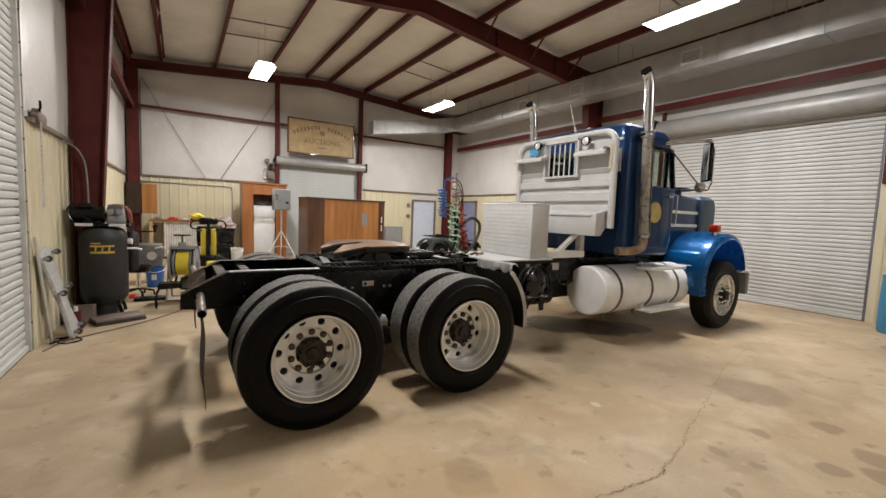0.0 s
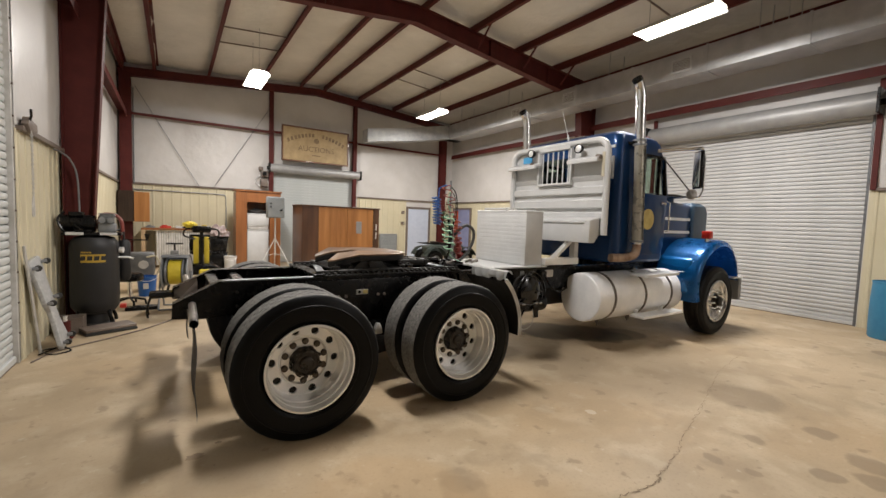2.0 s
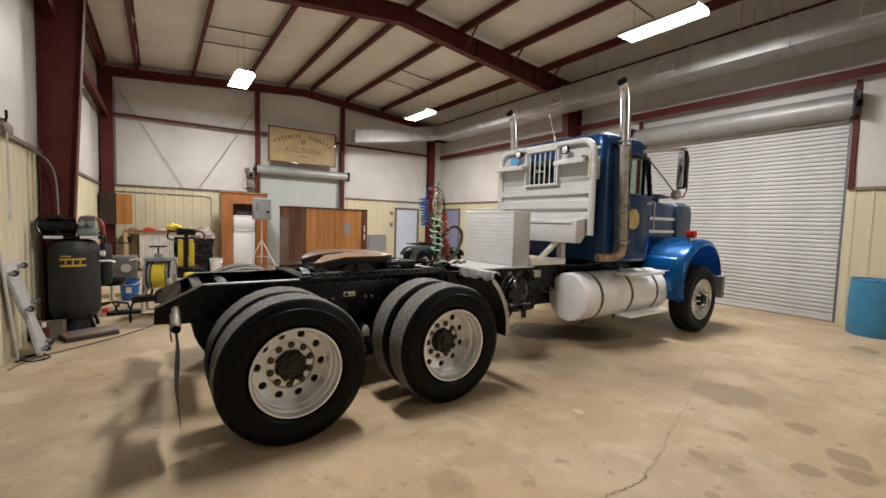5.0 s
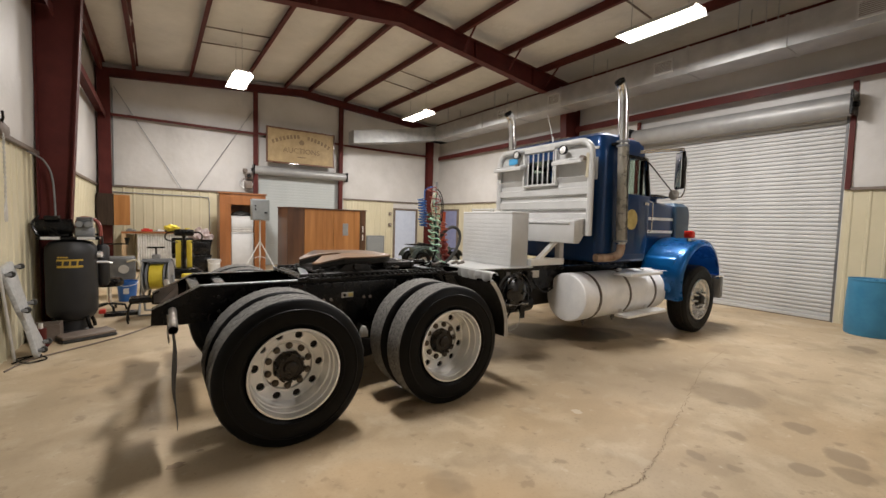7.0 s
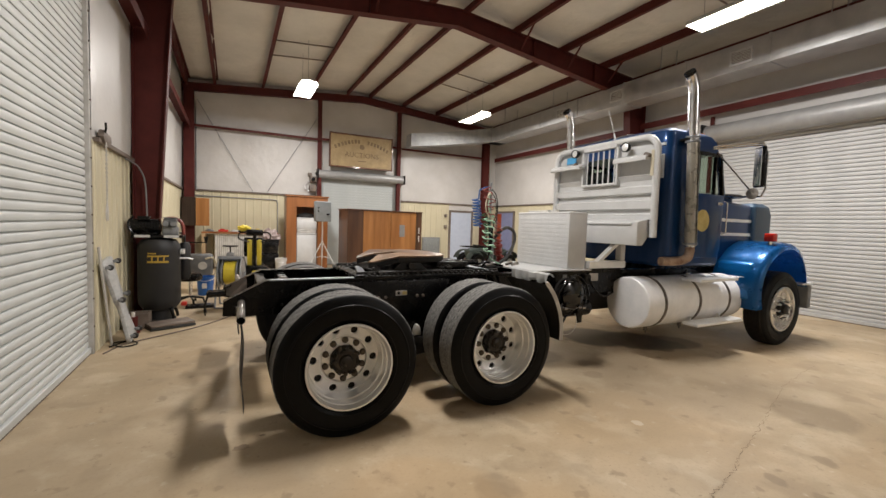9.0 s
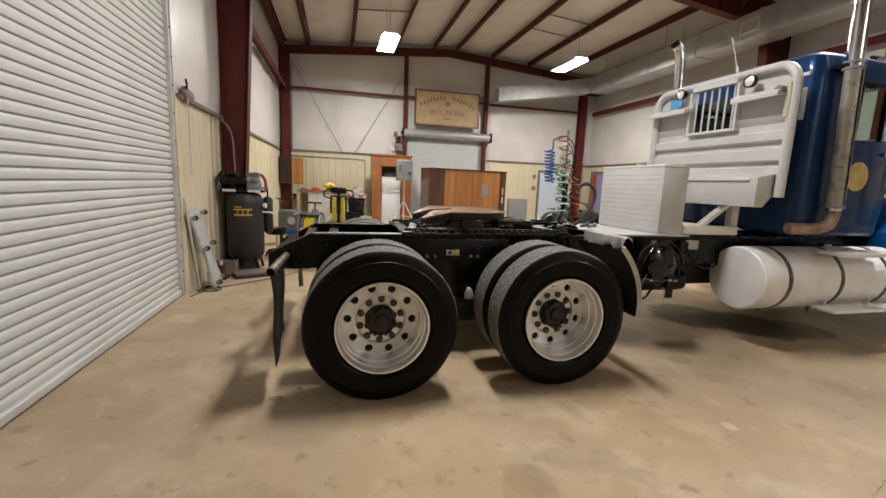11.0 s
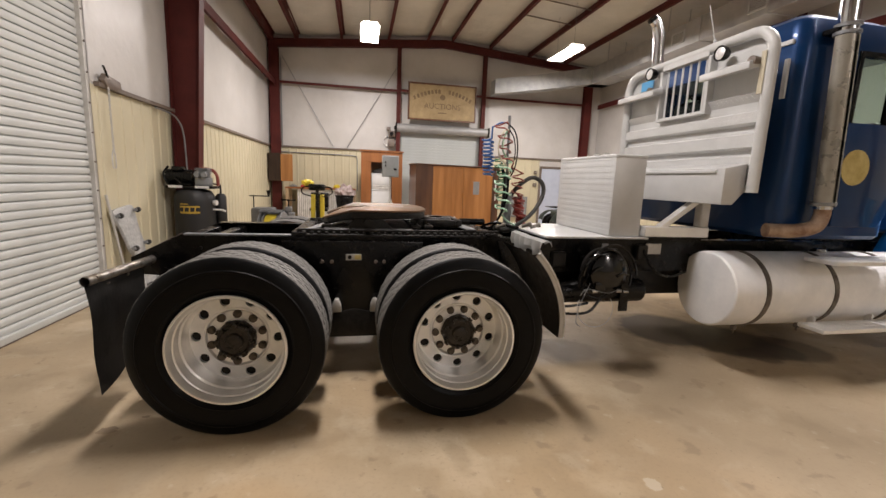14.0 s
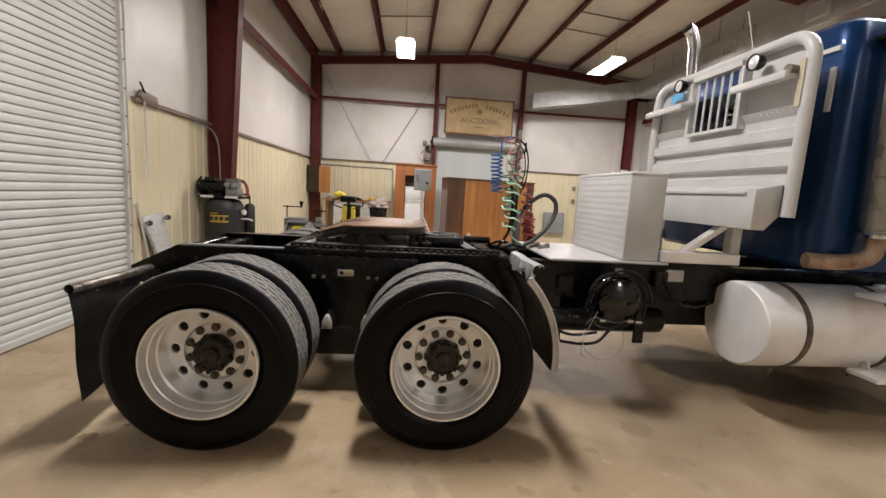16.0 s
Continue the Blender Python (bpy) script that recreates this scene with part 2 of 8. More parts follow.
MAT = {
    "concrete": concrete(),
    "crack": material("crack_dirt", (0.19, 0.14, 0.09), (0.29, 0.215, 0.14), scale=8, rough=(0.8, 0.9)),
    "insul": material("white_vinyl", (0.54, 0.525, 0.50), (0.62, 0.605, 0.585), scale=1.2, rough=(0.36, 0.5), bump=0.35, fine=5, dist=0.03),
    "insul_roof": material("roof_vinyl", (0.6, 0.588, 0.548), (0.71, 0.694, 0.652), scale=1.1, rough=(0.45, 0.6), bump=0.7, fine=3.5, dist=0.06),
    "cream": material("cream_panel", (0.55, 0.5, 0.345), (0.62, 0.565, 0.405), scale=1.0, rough=(0.35, 0.5), bump=0.05, fine=20),
    "red": material("red_oxide", (0.076, 0.014, 0.012), (0.108, 0.023, 0.019), scale=3, rough=(0.45, 0.65), bump=0.08, spec=0.22),
    "trim": material("brown_trim", (0.13, 0.1, 0.08), (0.2, 0.16, 0.13), scale=4, rough=(0.4, 0.6)),
    "slat": material("white_slat", (0.5, 0.505, 0.5), (0.58, 0.582, 0.575), scale=1.5, rough=(0.4, 0.55), bump=0.04, fine=30),
    "slat_grey": material("grey_slat", (0.41, 0.44, 0.43), (0.47, 0.5, 0.49), scale=1.5, rough=(0.35, 0.5), bump=0.03, fine=30),
    "galv": material("galvanised", (0.46, 0.47, 0.47), (0.6, 0.6, 0.59), scale=3, rough=(0.28, 0.42), metal=0.7, bump=0.06, fine=6),
    "hood": material("grey_hood", (0.3, 0.3, 0.295), (0.38, 0.38, 0.37), scale=3, rough=(0.38, 0.5), metal=0.25, bump=0.03, fine=25),
    "nut": material("dark_nut", (0.05, 0.04, 0.028), (0.12, 0.095, 0.07), scale=30, rough=(0.45, 0.6), metal=0.2),
    "rubber_dusty": material("dusty_rubber", (0.009, 0.0083, 0.0078), (0.022, 0.02, 0.019), scale=8, rough=(0.4, 0.6), bump=0.15, fine=40, spec=0.3),
    # black rubber lightened: the flap's sheen is put into the colour
    "flap": material("lightened_flap_rubber", (0.014, 0.0135, 0.013), (0.04, 0.038, 0.036), scale=8, rough=(0.35, 0.55), bump=0.15, fine=40, spec=0.3),
    "matt_black": material("matt_dark_paint", (0.009, 0.009, 0.01), (0.017, 0.017, 0.018), scale=4, rough=(0.45, 0.6), bump=0.05),
    "box_grey": material("grey_box_paint", (0.2, 0.22, 0.23), (0.26, 0.28, 0.29), scale=5, rough=(0.4, 0.55)),
    "interior": material("dark_cab_interior", (0.02, 0.02, 0.022), (0.04, 0.04, 0.042), scale=12, rough=(0.7, 0.9)),
    "guide_grey": material("dark_guide_steel", (0.12, 0.125, 0.13), (0.19, 0.195, 0.2), scale=6, rough=(0.4, 0.55), metal=0.4),
    "steel_grey": material("grey_steel", (0.22, 0.23, 0.24), (0.3, 0.31, 0.32), scale=6, rough=(0.4, 0.55), metal=0.4),
    "rubber": material("rubber", (0.0018, 0.0018, 0.002), (0.004, 0.004, 0.0045), scale=7, rough=(0.34, 0.5), bump=0.08, fine=120, spec=0.15),
    "hub_grime": material("hub_grime", (0.004, 0.0035, 0.003), (0.04, 0.031, 0.023), scale=16, rough=(0.18, 0.45), bump=0.3, fine=60, spec=0.35),
    "tread": material("dusty_tread", (0.075, 0.072, 0.067), (0.25, 0.242, 0.225), scale=60, rough=(0.75, 0.9), bump=0.3, fine=160),
    "alu": material("aluminium", (0.84, 0.85, 0.855), (0.95, 0.955, 0.955), scale=7, rough=(0.34, 0.43), metal=0.6, bump=0.004, fine=60),
    "alu_bright": material("polished_aluminium", (0.78, 0.785, 0.79), (0.88, 0.885, 0.885), scale=4, rough=(0.16, 0.26), metal=0.85, bump=0.01, fine=40),
    "alu_tank": material("tank_aluminium", (0.76, 0.77, 0.78), (0.89, 0.89, 0.89), scale=5, rough=(0.34, 0.5), metal=0.12, bump=0.05, fine=30),
    "chrome": material("chrome", (0.72, 0.725, 0.73), (0.82, 0.825, 0.83), scale=10, rough=(0.1, 0.22), metal=1.0, bump=0.03),
    "black": material("black_paint", (0.003, 0.003, 0.0033), (0.009, 0.0085, 0.008), scale=9, rough=(0.16, 0.34), bump=0.08, fine=60, spec=0.25),
    "black_dirty": material("greasy_black", (0.003, 0.0028, 0.0026), (0.022, 0.019, 0.016), scale=22, rough=(0.32, 0.6), bump=0.3, fine=70, spec=0.3),
    "blue": material("blue_paint", (0.003, 0.029, 0.105), (0.0042, 0.039, 0.135), scale=2, rough=(0.28, 0.36), metal=0.3, bump=0.004, coat=0.4, spec=0.22),
    # truck blue greyed and lightened to stand for light reflected in the shell
    "blue_grey_lit": material("lit_blue_grey_paint", (0.022, 0.05, 0.085), (0.03, 0.065, 0.105), scale=3, rough=(0.35, 0.45), metal=0.15, bump=0.01, coat=0.3),
    # truck blue made lighter: light on the fenders is put into the colour
    "blue_lit": material("lit_blue_paint", (0.004, 0.14, 0.42), (0.006, 0.17, 0.5), scale=2, rough=(0.25, 0.32), metal=0.35, bump=0.01, coat=0.8),
    "white": material("white_paint", (0.54, 0.545, 0.54), (0.6, 0.605, 0.6), scale=5, rough=(0.3, 0.42), bump=0.03, fine=40),
    "white_dirty": material("worn_white_paint", (0.42, 0.405, 0.37), (0.6, 0.585, 0.56), scale=7, rough=(0.4, 0.6), bump=0.1, fine=40),
    "rust": material("rusty_steel", (0.2, 0.11, 0.065), (0.46, 0.34, 0.25), scale=10, rough=(0.45, 0.7), metal=0.3, bump=0.2),
    "grease": material("greased_plate", (0.045, 0.026, 0.015), (0.24, 0.14, 0.075), scale=3.0, rough=(0.35, 0.6), metal=0.3, bump=0.15, fine=30),
    "glass": clear_glass(),
    "dark_brown": material("dark_brown_stain", (0.028, 0.017, 0.011), (0.055, 0.034, 0.022), scale=4, rough=(0.5, 0.7), stretch=(6, 6, 0.6), spec=0.25),
    "galv_dull": material("dull_galvanised", (0.26, 0.27, 0.27), (0.4, 0.4, 0.395), scale=4, rough=(0.5, 0.7), metal=0.4, bump=0.05, fine=25),
    "slat_west": material("west_white_slat", (0.53, 0.548, 0.535), (0.6, 0.618, 0.602), scale=1.5, rough=(0.45, 0.6), bump=0.04, fine=30),
    "tape_blue": material("bright_blue_tape", (0.05, 0.32, 0.62), (0.08, 0.38, 0.68), rough=(0.3, 0.45)),
    "green_dark": material("dark_green_hose", (0.02, 0.12, 0.05), (0.04, 0.2, 0.09), rough=(0.25, 0.4)),
    "cable_grey": material("dark_cable", (0.02, 0.02, 0.019), (0.045, 0.044, 0.04), scale=12, rough=(0.4, 0.55)),
    "guard": material("dull_heat_guard", (0.56, 0.53, 0.46), (0.68, 0.65, 0.58), scale=8, rough=(0.22, 0.36), metal=0.35, bump=0.06, fine=60),
    "hazed_chrome": material("scratched_chrome", (0.16, 0.135, 0.11), (0.5, 0.47, 0.43), scale=14, rough=(0.25, 0.45), metal=0.85, bump=0.08, fine=50),
    "gloss_black": material("gloss_black", (0.003, 0.003, 0.0035), (0.006, 0.006, 0.006), scale=9, rough=(0.06, 0.16), bump=0.05, fine=40, spec=0.5),
    "strap": material("brown_strap", (0.05, 0.04, 0.033), (0.2, 0.175, 0.15), scale=12, rough=(0.4, 0.6), metal=0.4),
    "creeper": material("speckled_grey_plastic", (0.33, 0.335, 0.33), (0.5, 0.5, 0.49), scale=30, rough=(0.4, 0.55), bump=0.1),
    "cream_tape": material("faded_tape", (0.5, 0.45, 0.33), (0.6, 0.55, 0.42), scale=12, rough=(0.5, 0.6)),
    "wood_orange": wood("orange_wood", (0.25, 0.1, 0.025), (0.43, 0.195, 0.06)),
    "wood_dark": wood("dark_wood", (0.085, 0.034, 0.016), (0.17, 0.075, 0.033)),
    "wood_frame": wood("pine_frame", (0.19, 0.068, 0.02), (0.31, 0.118, 0.036)),
    "ply": wood("plywood", (0.35, 0.24, 0.14), (0.5, 0.36, 0.22), along="x"),
    "yellow": material("yellow_paint", (0.65, 0.5, 0.03), (0.75, 0.6, 0.06), rough=(0.35, 0.5)),
    "ochre": material("ochre_print", (0.4, 0.26, 0.03), (0.5, 0.34, 0.05), rough=(0.4, 0.55)),
    "sign": material("sign_board", (0.30, 0.215, 0.105), (0.42, 0.31, 0.16), scale=4, rough=(0.5, 0.7)),
    "sign_dark": material("sign_paint", (0.15, 0.1, 0.05), (0.24, 0.165, 0.085), rough=(0.5, 0.7)),
    "blue_plastic": material("blue_plastic", (0.01, 0.085, 0.32), (0.015, 0.11, 0.38), rough=(0.3, 0.45), scale=4),
    "blue_drum": material("blue_drum", (0.028, 0.165, 0.3), (0.045, 0.22, 0.37), rough=(0.35, 0.55), scale=4),
    "red_plastic": material("red_plastic", (0.5, 0.03, 0.02), (0.6, 0.05, 0.03), rough=(0.3, 0.45)),
    "red_lens": material("red_lens", (0.55, 0.02, 0.015), (0.65, 0.04, 0.02), rough=(0.1, 0.2)),
    "amber": material("amber_lens", (0.7, 0.16, 0.01), (0.8, 0.22, 0.02), rough=(0.1, 0.2)),
    "green_hose": material("green_hose", (0.34, 0.6, 0.42), (0.5, 0.72, 0.56), rough=(0.25, 0.4)),
    "red_bright": material("bright_red_hose", (0.3, 0.022, 0.02), (0.42, 0.05, 0.04), rough=(0.25, 0.4)),
    "red_hose": material("red_hose", (0.22, 0.045, 0.035), (0.32, 0.085, 0.065), rough=(0.25, 0.4)),
    "blue_hose": material("blue_hose", (0.018, 0.09, 0.3), (0.026, 0.13, 0.38), rough=(0.25, 0.4)),
    "cloth": material("dusty_cloth", (0.16, 0.1, 0.095), (0.46, 0.4, 0.38), scale=9, rough=(0.85, 0.95), bump=0.4, fine=30),
    "gold": material("gold_emblem", (0.45, 0.34, 0.10), (0.6, 0.5, 0.2), scale=14, rough=(0.4, 0.6)),
    "lamp": emitter("lamp_glow", (1.0, 0.92, 0.8), 14.0),
    "orange_strip": material("orange_red_strip", (0.34, 0.06, 0.025), (0.44, 0.09, 0.035), rough=(0.4, 0.55)),
    "violet": material("violet_grey_door", (0.22, 0.24, 0.4), (0.28, 0.3, 0.46), rough=(0.35, 0.5)),
    "walnut": wood("walnut_stain", (0.045, 0.019, 0.01), (0.105, 0.045, 0.02)),
    "door_blue": material("pale_blue_door", (0.5, 0.56, 0.68), (0.56, 0.62, 0.73), rough=(0.35, 0.5)),
    "atv_green": material("faded_green_plastic", (0.03, 0.042, 0.036), (0.06, 0.075, 0.066), rough=(0.45, 0.6)),
}


# ---- mesh helpers ----
def box(bm, x0, x1, y0, y1, z0, z1, b=0.0, seg=1, m=None):
    t = Matrix.LocRotScale(((x0 + x1) / 2, (y0 + y1) / 2, (z0 + z1) / 2), None, (abs(x1 - x0), abs(y1 - y0), abs(z1 - z0)))
    v = bmesh.ops.create_cube(bm, size=1, matrix=(m or Matrix()) @ t)["verts"]
    if b:
        bmesh.ops.bevel(bm, geom=list({e for q in v for e in q.link_edges}), offset=b, segments=seg, affect="EDGES", profile=0.5)


def ring_faces(bm, rings, closed=True):
    for a, b in zip(rings, rings[1:]):
        n = len(a)
        for i in range(n if closed else n - 1):
            j = (i + 1) % n
            if a[i] is not b[i] or a[j] is not b[j]:
                q = [a[i], a[j], b[j], b[i]]
                q = [v for k, v in enumerate(q) if v not in q[:k]]
                if len(q) > 2:
                    bm.faces.new(q)


def cyl(bm, p, q, r, n=20, r2=None, cap=True):
    p, q = Vector(p), Vector(q)
    rot = (q - p).to_track_quat("Z", "Y").to_matrix()
    rings = []
    for c, rr in ((p, r), (q, r if r2 is None else r2)):
        rings.append([bm.verts.new(c + rot @ Vector((rr * math.cos(a), rr * math.sin(a), 0))) for a in (2 * math.pi * i / n for i in range(n))])
    ring_faces(bm, rings)
    if cap:
        bm.faces.new(rings[0][::-1]), bm.faces.new(rings[1])


def tube(bm, pts, r, n=8, cap=True):
    pts = [Vector(p) for p in pts]
    d = [(pts[min(i + 1, len(pts) - 1)] - pts[max(i - 1, 0)]).normalized() for i in range(len(pts))]
    u = d[0].orthogonal().normalized()
    rings = []
    for p, t in zip(pts, d):
        u = (u - t * u.dot(t)).normalized()
        w = t.cross(u)
        rings.append([bm.verts.new(p + r * (math.cos(a) * u + math.sin(a) * w)) for a in (2 * math.pi * i / n for i in range(n))])
    ring_faces(bm, rings)
    if cap:
        bm.faces.new(rings[0][::-1]), bm.faces.new(rings[-1])


def smooth_path(pts, step=6):
    """Points of a Catmull-Rom curve through pts."""
    p = [Vector(q) for q in pts]
    p = [2 * p[0] - p[1], *p, 2 * p[-1] - p[-2]]
    out = []
    for i in range(1, len(p) - 2):
        for k in range(step):
            t = k / step
            a, b, c, d = p[i - 1 : i + 3]
            out.append(0.5 * (2 * b + (c - a) * t + (2 * a - 5 * b + 4 * c - d) * t * t + (3 * b - a - 3 * c + d) * t ** 3))
    return out + [p[-2]]


def lathe(bm, prof, n=48, m=None, cap=False):
    """Turn (radius, height) pairs round the local z axis."""
    m = m or Matrix()
    rings = [[bm.verts.new(m @ Vector((r * math.cos(a), r * math.sin(a), h))) for a in (2 * math.pi * i / n for i in range(n))] for r, h in prof]
    ring_faces(bm, rings)
    if cap:
        bm.faces.new(rings[0][::-1]), bm.faces.new(rings[-1])


def prism(bm, poly, axis, h0, h1, b=0.0, seg=2):
    """A polygon of pairs, drawn in the plane across the axis, pulled from h0 to h1."""
    put = {"x": lambda u, v, h: (h, u, v), "y": lambda u, v, h: (u, h, v), "z": lambda u, v, h: (u, v, h)}[axis]
    lo, hi = [bm.verts.new(put(u, v, h0)) for u, v in poly], [bm.verts.new(put(u, v, h1)) for u, v in poly]
    faces = [bm.faces.new(lo), bm.faces.new(hi[::-1])]
    n = len(poly)
    for i in range(n):
        faces.append(bm.faces.new((lo[i], hi[i], hi[(i + 1) % n], lo[(i + 1) % n])))
    bmesh.ops.recalc_face_normals(bm, faces=faces)
    if b:
        bmesh.ops.bevel(bm, geom=list({e for f in faces for e in f.edges}), offset=b, segments=seg, affect="EDGES", profile=0.5)


def link(name, bm, mat, sharp=32):
    bmesh.ops.recalc_face_normals(bm, faces=bm.faces)
    for f in bm.faces:
        f.smooth = True
    for e in bm.edges:
        e.smooth = e.calc_face_angle(0) < radians(sharp)
    me = bpy.data.meshes.new(name)
    bm.to_mesh(me)
    bm.free()
    me.materials.append(MAT[mat])
    return new(name, me)


def part(name, bm, mat, parent, label="", sharp=32):
    ob = link(name, bm, mat, sharp)
    ob.parent = parent
    return tagged(ob, label)


def thing(name, label, category, group="", at=None):
    ob = new(name)
    ob.empty_display_size = 0.1
    if at:
        ob.matrix_world = at
    return tagged(ob, label, category, group)


def repeat(ob, m):
    """One more of a part on the same mesh, under the same parent."""
    o = ob.copy()
    scene.collection.objects.link(o)
    o.matrix_basis = m
    return o


def structure(name, bm, mat, label="", parent=None, sharp=32):
    ob = link(name, bm, mat, sharp)
    if parent:
        ob.parent = parent
        return tagged(ob, label)
    return tagged(ob, label, kind="structure")


# ---- the building ----
XL, XR, YB, YF, RIDGE = -1.2, 9.8, 14.5, -4.8, 4.15
TRIM_Z, GIRT_Z = 2.3, 4.2


def roof_z(x):
    return 6.0 - 0.085 * abs(x - RIDGE)


bm = bmesh.new()
box(bm, XL - 0.6, XR + 0.6, YF - 0.3, YB + 0.5, -0.25, 0.0)
floor = structure("floor", bm, "concrete", "stained tan concrete slab with a wandering crack")

# the crack in the slab, a thin ribbon of dirt
rng = random.Random(4)
bm = bmesh.new()
spine = smooth_path([(1.5, 1.47, 0), (2.17, 1.395, 0), (2.43, 1.365, 0), (2.575, 1.355, 0), (2.62, 1.39, 0), (2.79, 1.42, 0), (3.04, 1.49, 0), (3.22, 1.56, 0), (3.8, 1.72, 0), (4.3, 1.87, 0), (5.1, 2.12, 0), (6.2, 2.3, 0)], 14)
for k, p in enumerate(spine):
    spine[k] = p + Vector((rng.uniform(-0.012, 0.012), rng.uniform(-0.014, 0.014), 0.003))
last = None
for k, p in enumerate(spine):
    w = (0.002 + 0.003 * rng.random()) * (1 - 0.7 * k / len(spine))
    pair = [bm.verts.new(p + Vector((0, w, 0))), bm.verts.new(p - Vector((0.3 * w, w, 0)))]
    if last:
        bm.faces.new((last[0], last[1], pair[1], pair[0]))
    last = pair
structure("crack", bm, "crack", "dark dirt in the floor crack", floor)
for sx, sy, sr in ((0.19, 3.0, 0.05), (0.33, 3.12, 0.02)):
    bm = bmesh.new()
    hub = bm.verts.new((sx, sy, 0.0025))
    edge = [bm.verts.new((sx + sr * (1 + 0.25 * rng.uniform(-1, 1)) * math.cos(0.4 * k), sy + 0.8 * sr * (1 + 0.25 * rng.uniform(-1, 1)) * math.sin(0.4 * k), 0.0025)) for k in range(16)]
    for k in range(16):
        bm.faces.new((hub, edge[k], edge[(k + 1) % 16]))
    structure("oil_spot", bm, "crack", "dark round oil spot", floor)


def wall(name, axis, at, side, lo, hi, openings, label):
    """A wall in the plane axis = at, its inside on the side of -side, with openings (u0, u1, height)."""
    bm = bmesh.new()
    top, out = 6.1, at + 0.22 * side

    def slab(u0, u1, z0, z1):
        if axis == "x":
            box(bm, min(at, out), max(at, out), u0, u1, z0, z1)
        else:
            box(bm, u0, u1, min(at, out), max(at, out), z0, z1)

    u = lo
    for u0, u1, h in sorted(openings):
        slab(u, u0, 0, top)
        slab(u0, u1, h, top)
        u = u1
    slab(u, hi, 0, top)
    return structure(name, bm, "insul", label)


def ribbed(parent, axis, at, side, u0, u1, z0, z1):
    """Cream ribbed metal sheet on a wall, ribs standing into the room."""
    bm, prof, u = bmesh.new(), [], u0
    while u < u1 - 0.001:
        for du, d in ((0, 0.008), (0.09, 0.008), (0.105, 0.02), (0.135, 0.02), (0.15, 0.008)):
            if u + du < u1:
                prof.append((u + du, d))
        u += 0.2286
    prof.append((u1, 0.008))
    rows = []
    for z in (z0, z1):
        rows.append([bm.verts.new((at - side * d, q, z) if axis == "x" else (q, at - side * d, z)) for q, d in prof])
    ring_faces(bm, rows, closed=False)
    return structure("wainscot", bm, "cream", "cream ribbed metal sheet", parent, sharp=20)


def billow(parent, axis, at, side, u0, u1, z0, z1, bays=1.5):
    """White vinyl insulation, slightly puffed between its seams."""
    bm = bmesh.new()
    nu, nz = max(8, int((u1 - u0) / 0.12)), 14
    rows = []
    for k in range(nz + 1):
        z = z0 + (z1 - z0) * k / nz
        row = []
        for i in range(nu + 1):
            u = u0 + (u1 - u0) * i / nu
            puff = 0.012 + 0.03 * abs(math.sin(math.pi * (u - u0) / bays)) ** 0.5 * math.sin(math.pi * k / nz) ** 0.4
            puff += 0.012 * noise.noise(Vector((u * 0.9, z * 0.6, at)))
            row.append(bm.verts.new((at - side * puff, u, z) if axis == "x" else (u, at - side * puff, z)))
        rows.append(row)
    ring_faces(bm, rows, closed=False)
    return structure("insulation", bm, "insul", "white vinyl insulation with vertical seams", parent, sharp=60)


LDOOR, RDOOR, BDOOR, PDOOR = (1.62, 5.68, 4.45), (2.07, 5.72, 3.55), (2.75, 5.6, 2.95), (7.78, 8.72, 2.0)
west = wall("wall_west", "x", XL, -1, YF, YB, [LDOOR], "metal shed wall, white vinyl over cream ribbed sheet")
east = wall("wall_east", "x", XR, 1, YF, YB, [RDOOR], "metal shed wall, white vinyl over cream ribbed sheet")
north = wall("wall_north", "y", YB, 1, XL - 0.22, XR + 0.22, [BDOOR, PDOOR], "metal shed end wall, white vinyl over cream ribbed sheet")
# unseen wall, added to close the room and return bounced light
south = wall("wall_south", "y", YF, -1, XL - 0.22, XR + 0.22, [], "plain white vinyl end wall")
for parent, axis, at, side, spans in (
    (west, "x", XL, -1, ((YF, LDOOR[0] - 0.03), (LDOOR[1] + 0.03, YB))),
    (east, "x", XR, 1, ((YF, RDOOR[0] - 0.03), (RDOOR[1] + 0.03, YB))),
    (north, "y", YB, 1, ((XL, BDOOR[0] - 0.08), (BDOOR[1] + 0.08, PDOOR[0] - 0.08), (PDOOR[1] + 0.08, XR))),
):
    for u0, u1 in spans:
        ribbed(parent, axis, at, side, u0, u1, 0.0, TRIM_Z)
        billow(parent, axis, at, side, u0, u1, TRIM_Z + 0.03, 5.5)

# brown cap along the top of the ribbed sheet
for u0, u1, axis, at, side in (
    (YF, LDOOR[0] - 0.1, "x", XL, -1), (LDOOR[1] + 0.1, YB, "x", XL, -1), (YF, RDOOR[0] - 0.1, "x", XR, 1), (RDOOR[1] + 0.1, YB, "x", XR, 1),
    (XL, BDOOR[0] - 0.08, "y", YB, 1), (BDOOR[1] + 0.08, XR, "y", YB, 1)):
    bm = bmesh.new()
    a, b = sorted((at, at - side * 0.06))
    if axis == "x":
        box(bm, a, b, u0, u1, TRIM_Z - 0.015, TRIM_Z + 0.035, 0.004)
    else:
        box(bm, u0, u1, a, b, TRIM_Z - 0.015, TRIM_Z + 0.035, 0.004)
    structure("trim", bm, "trim", "brown metal cap strip")

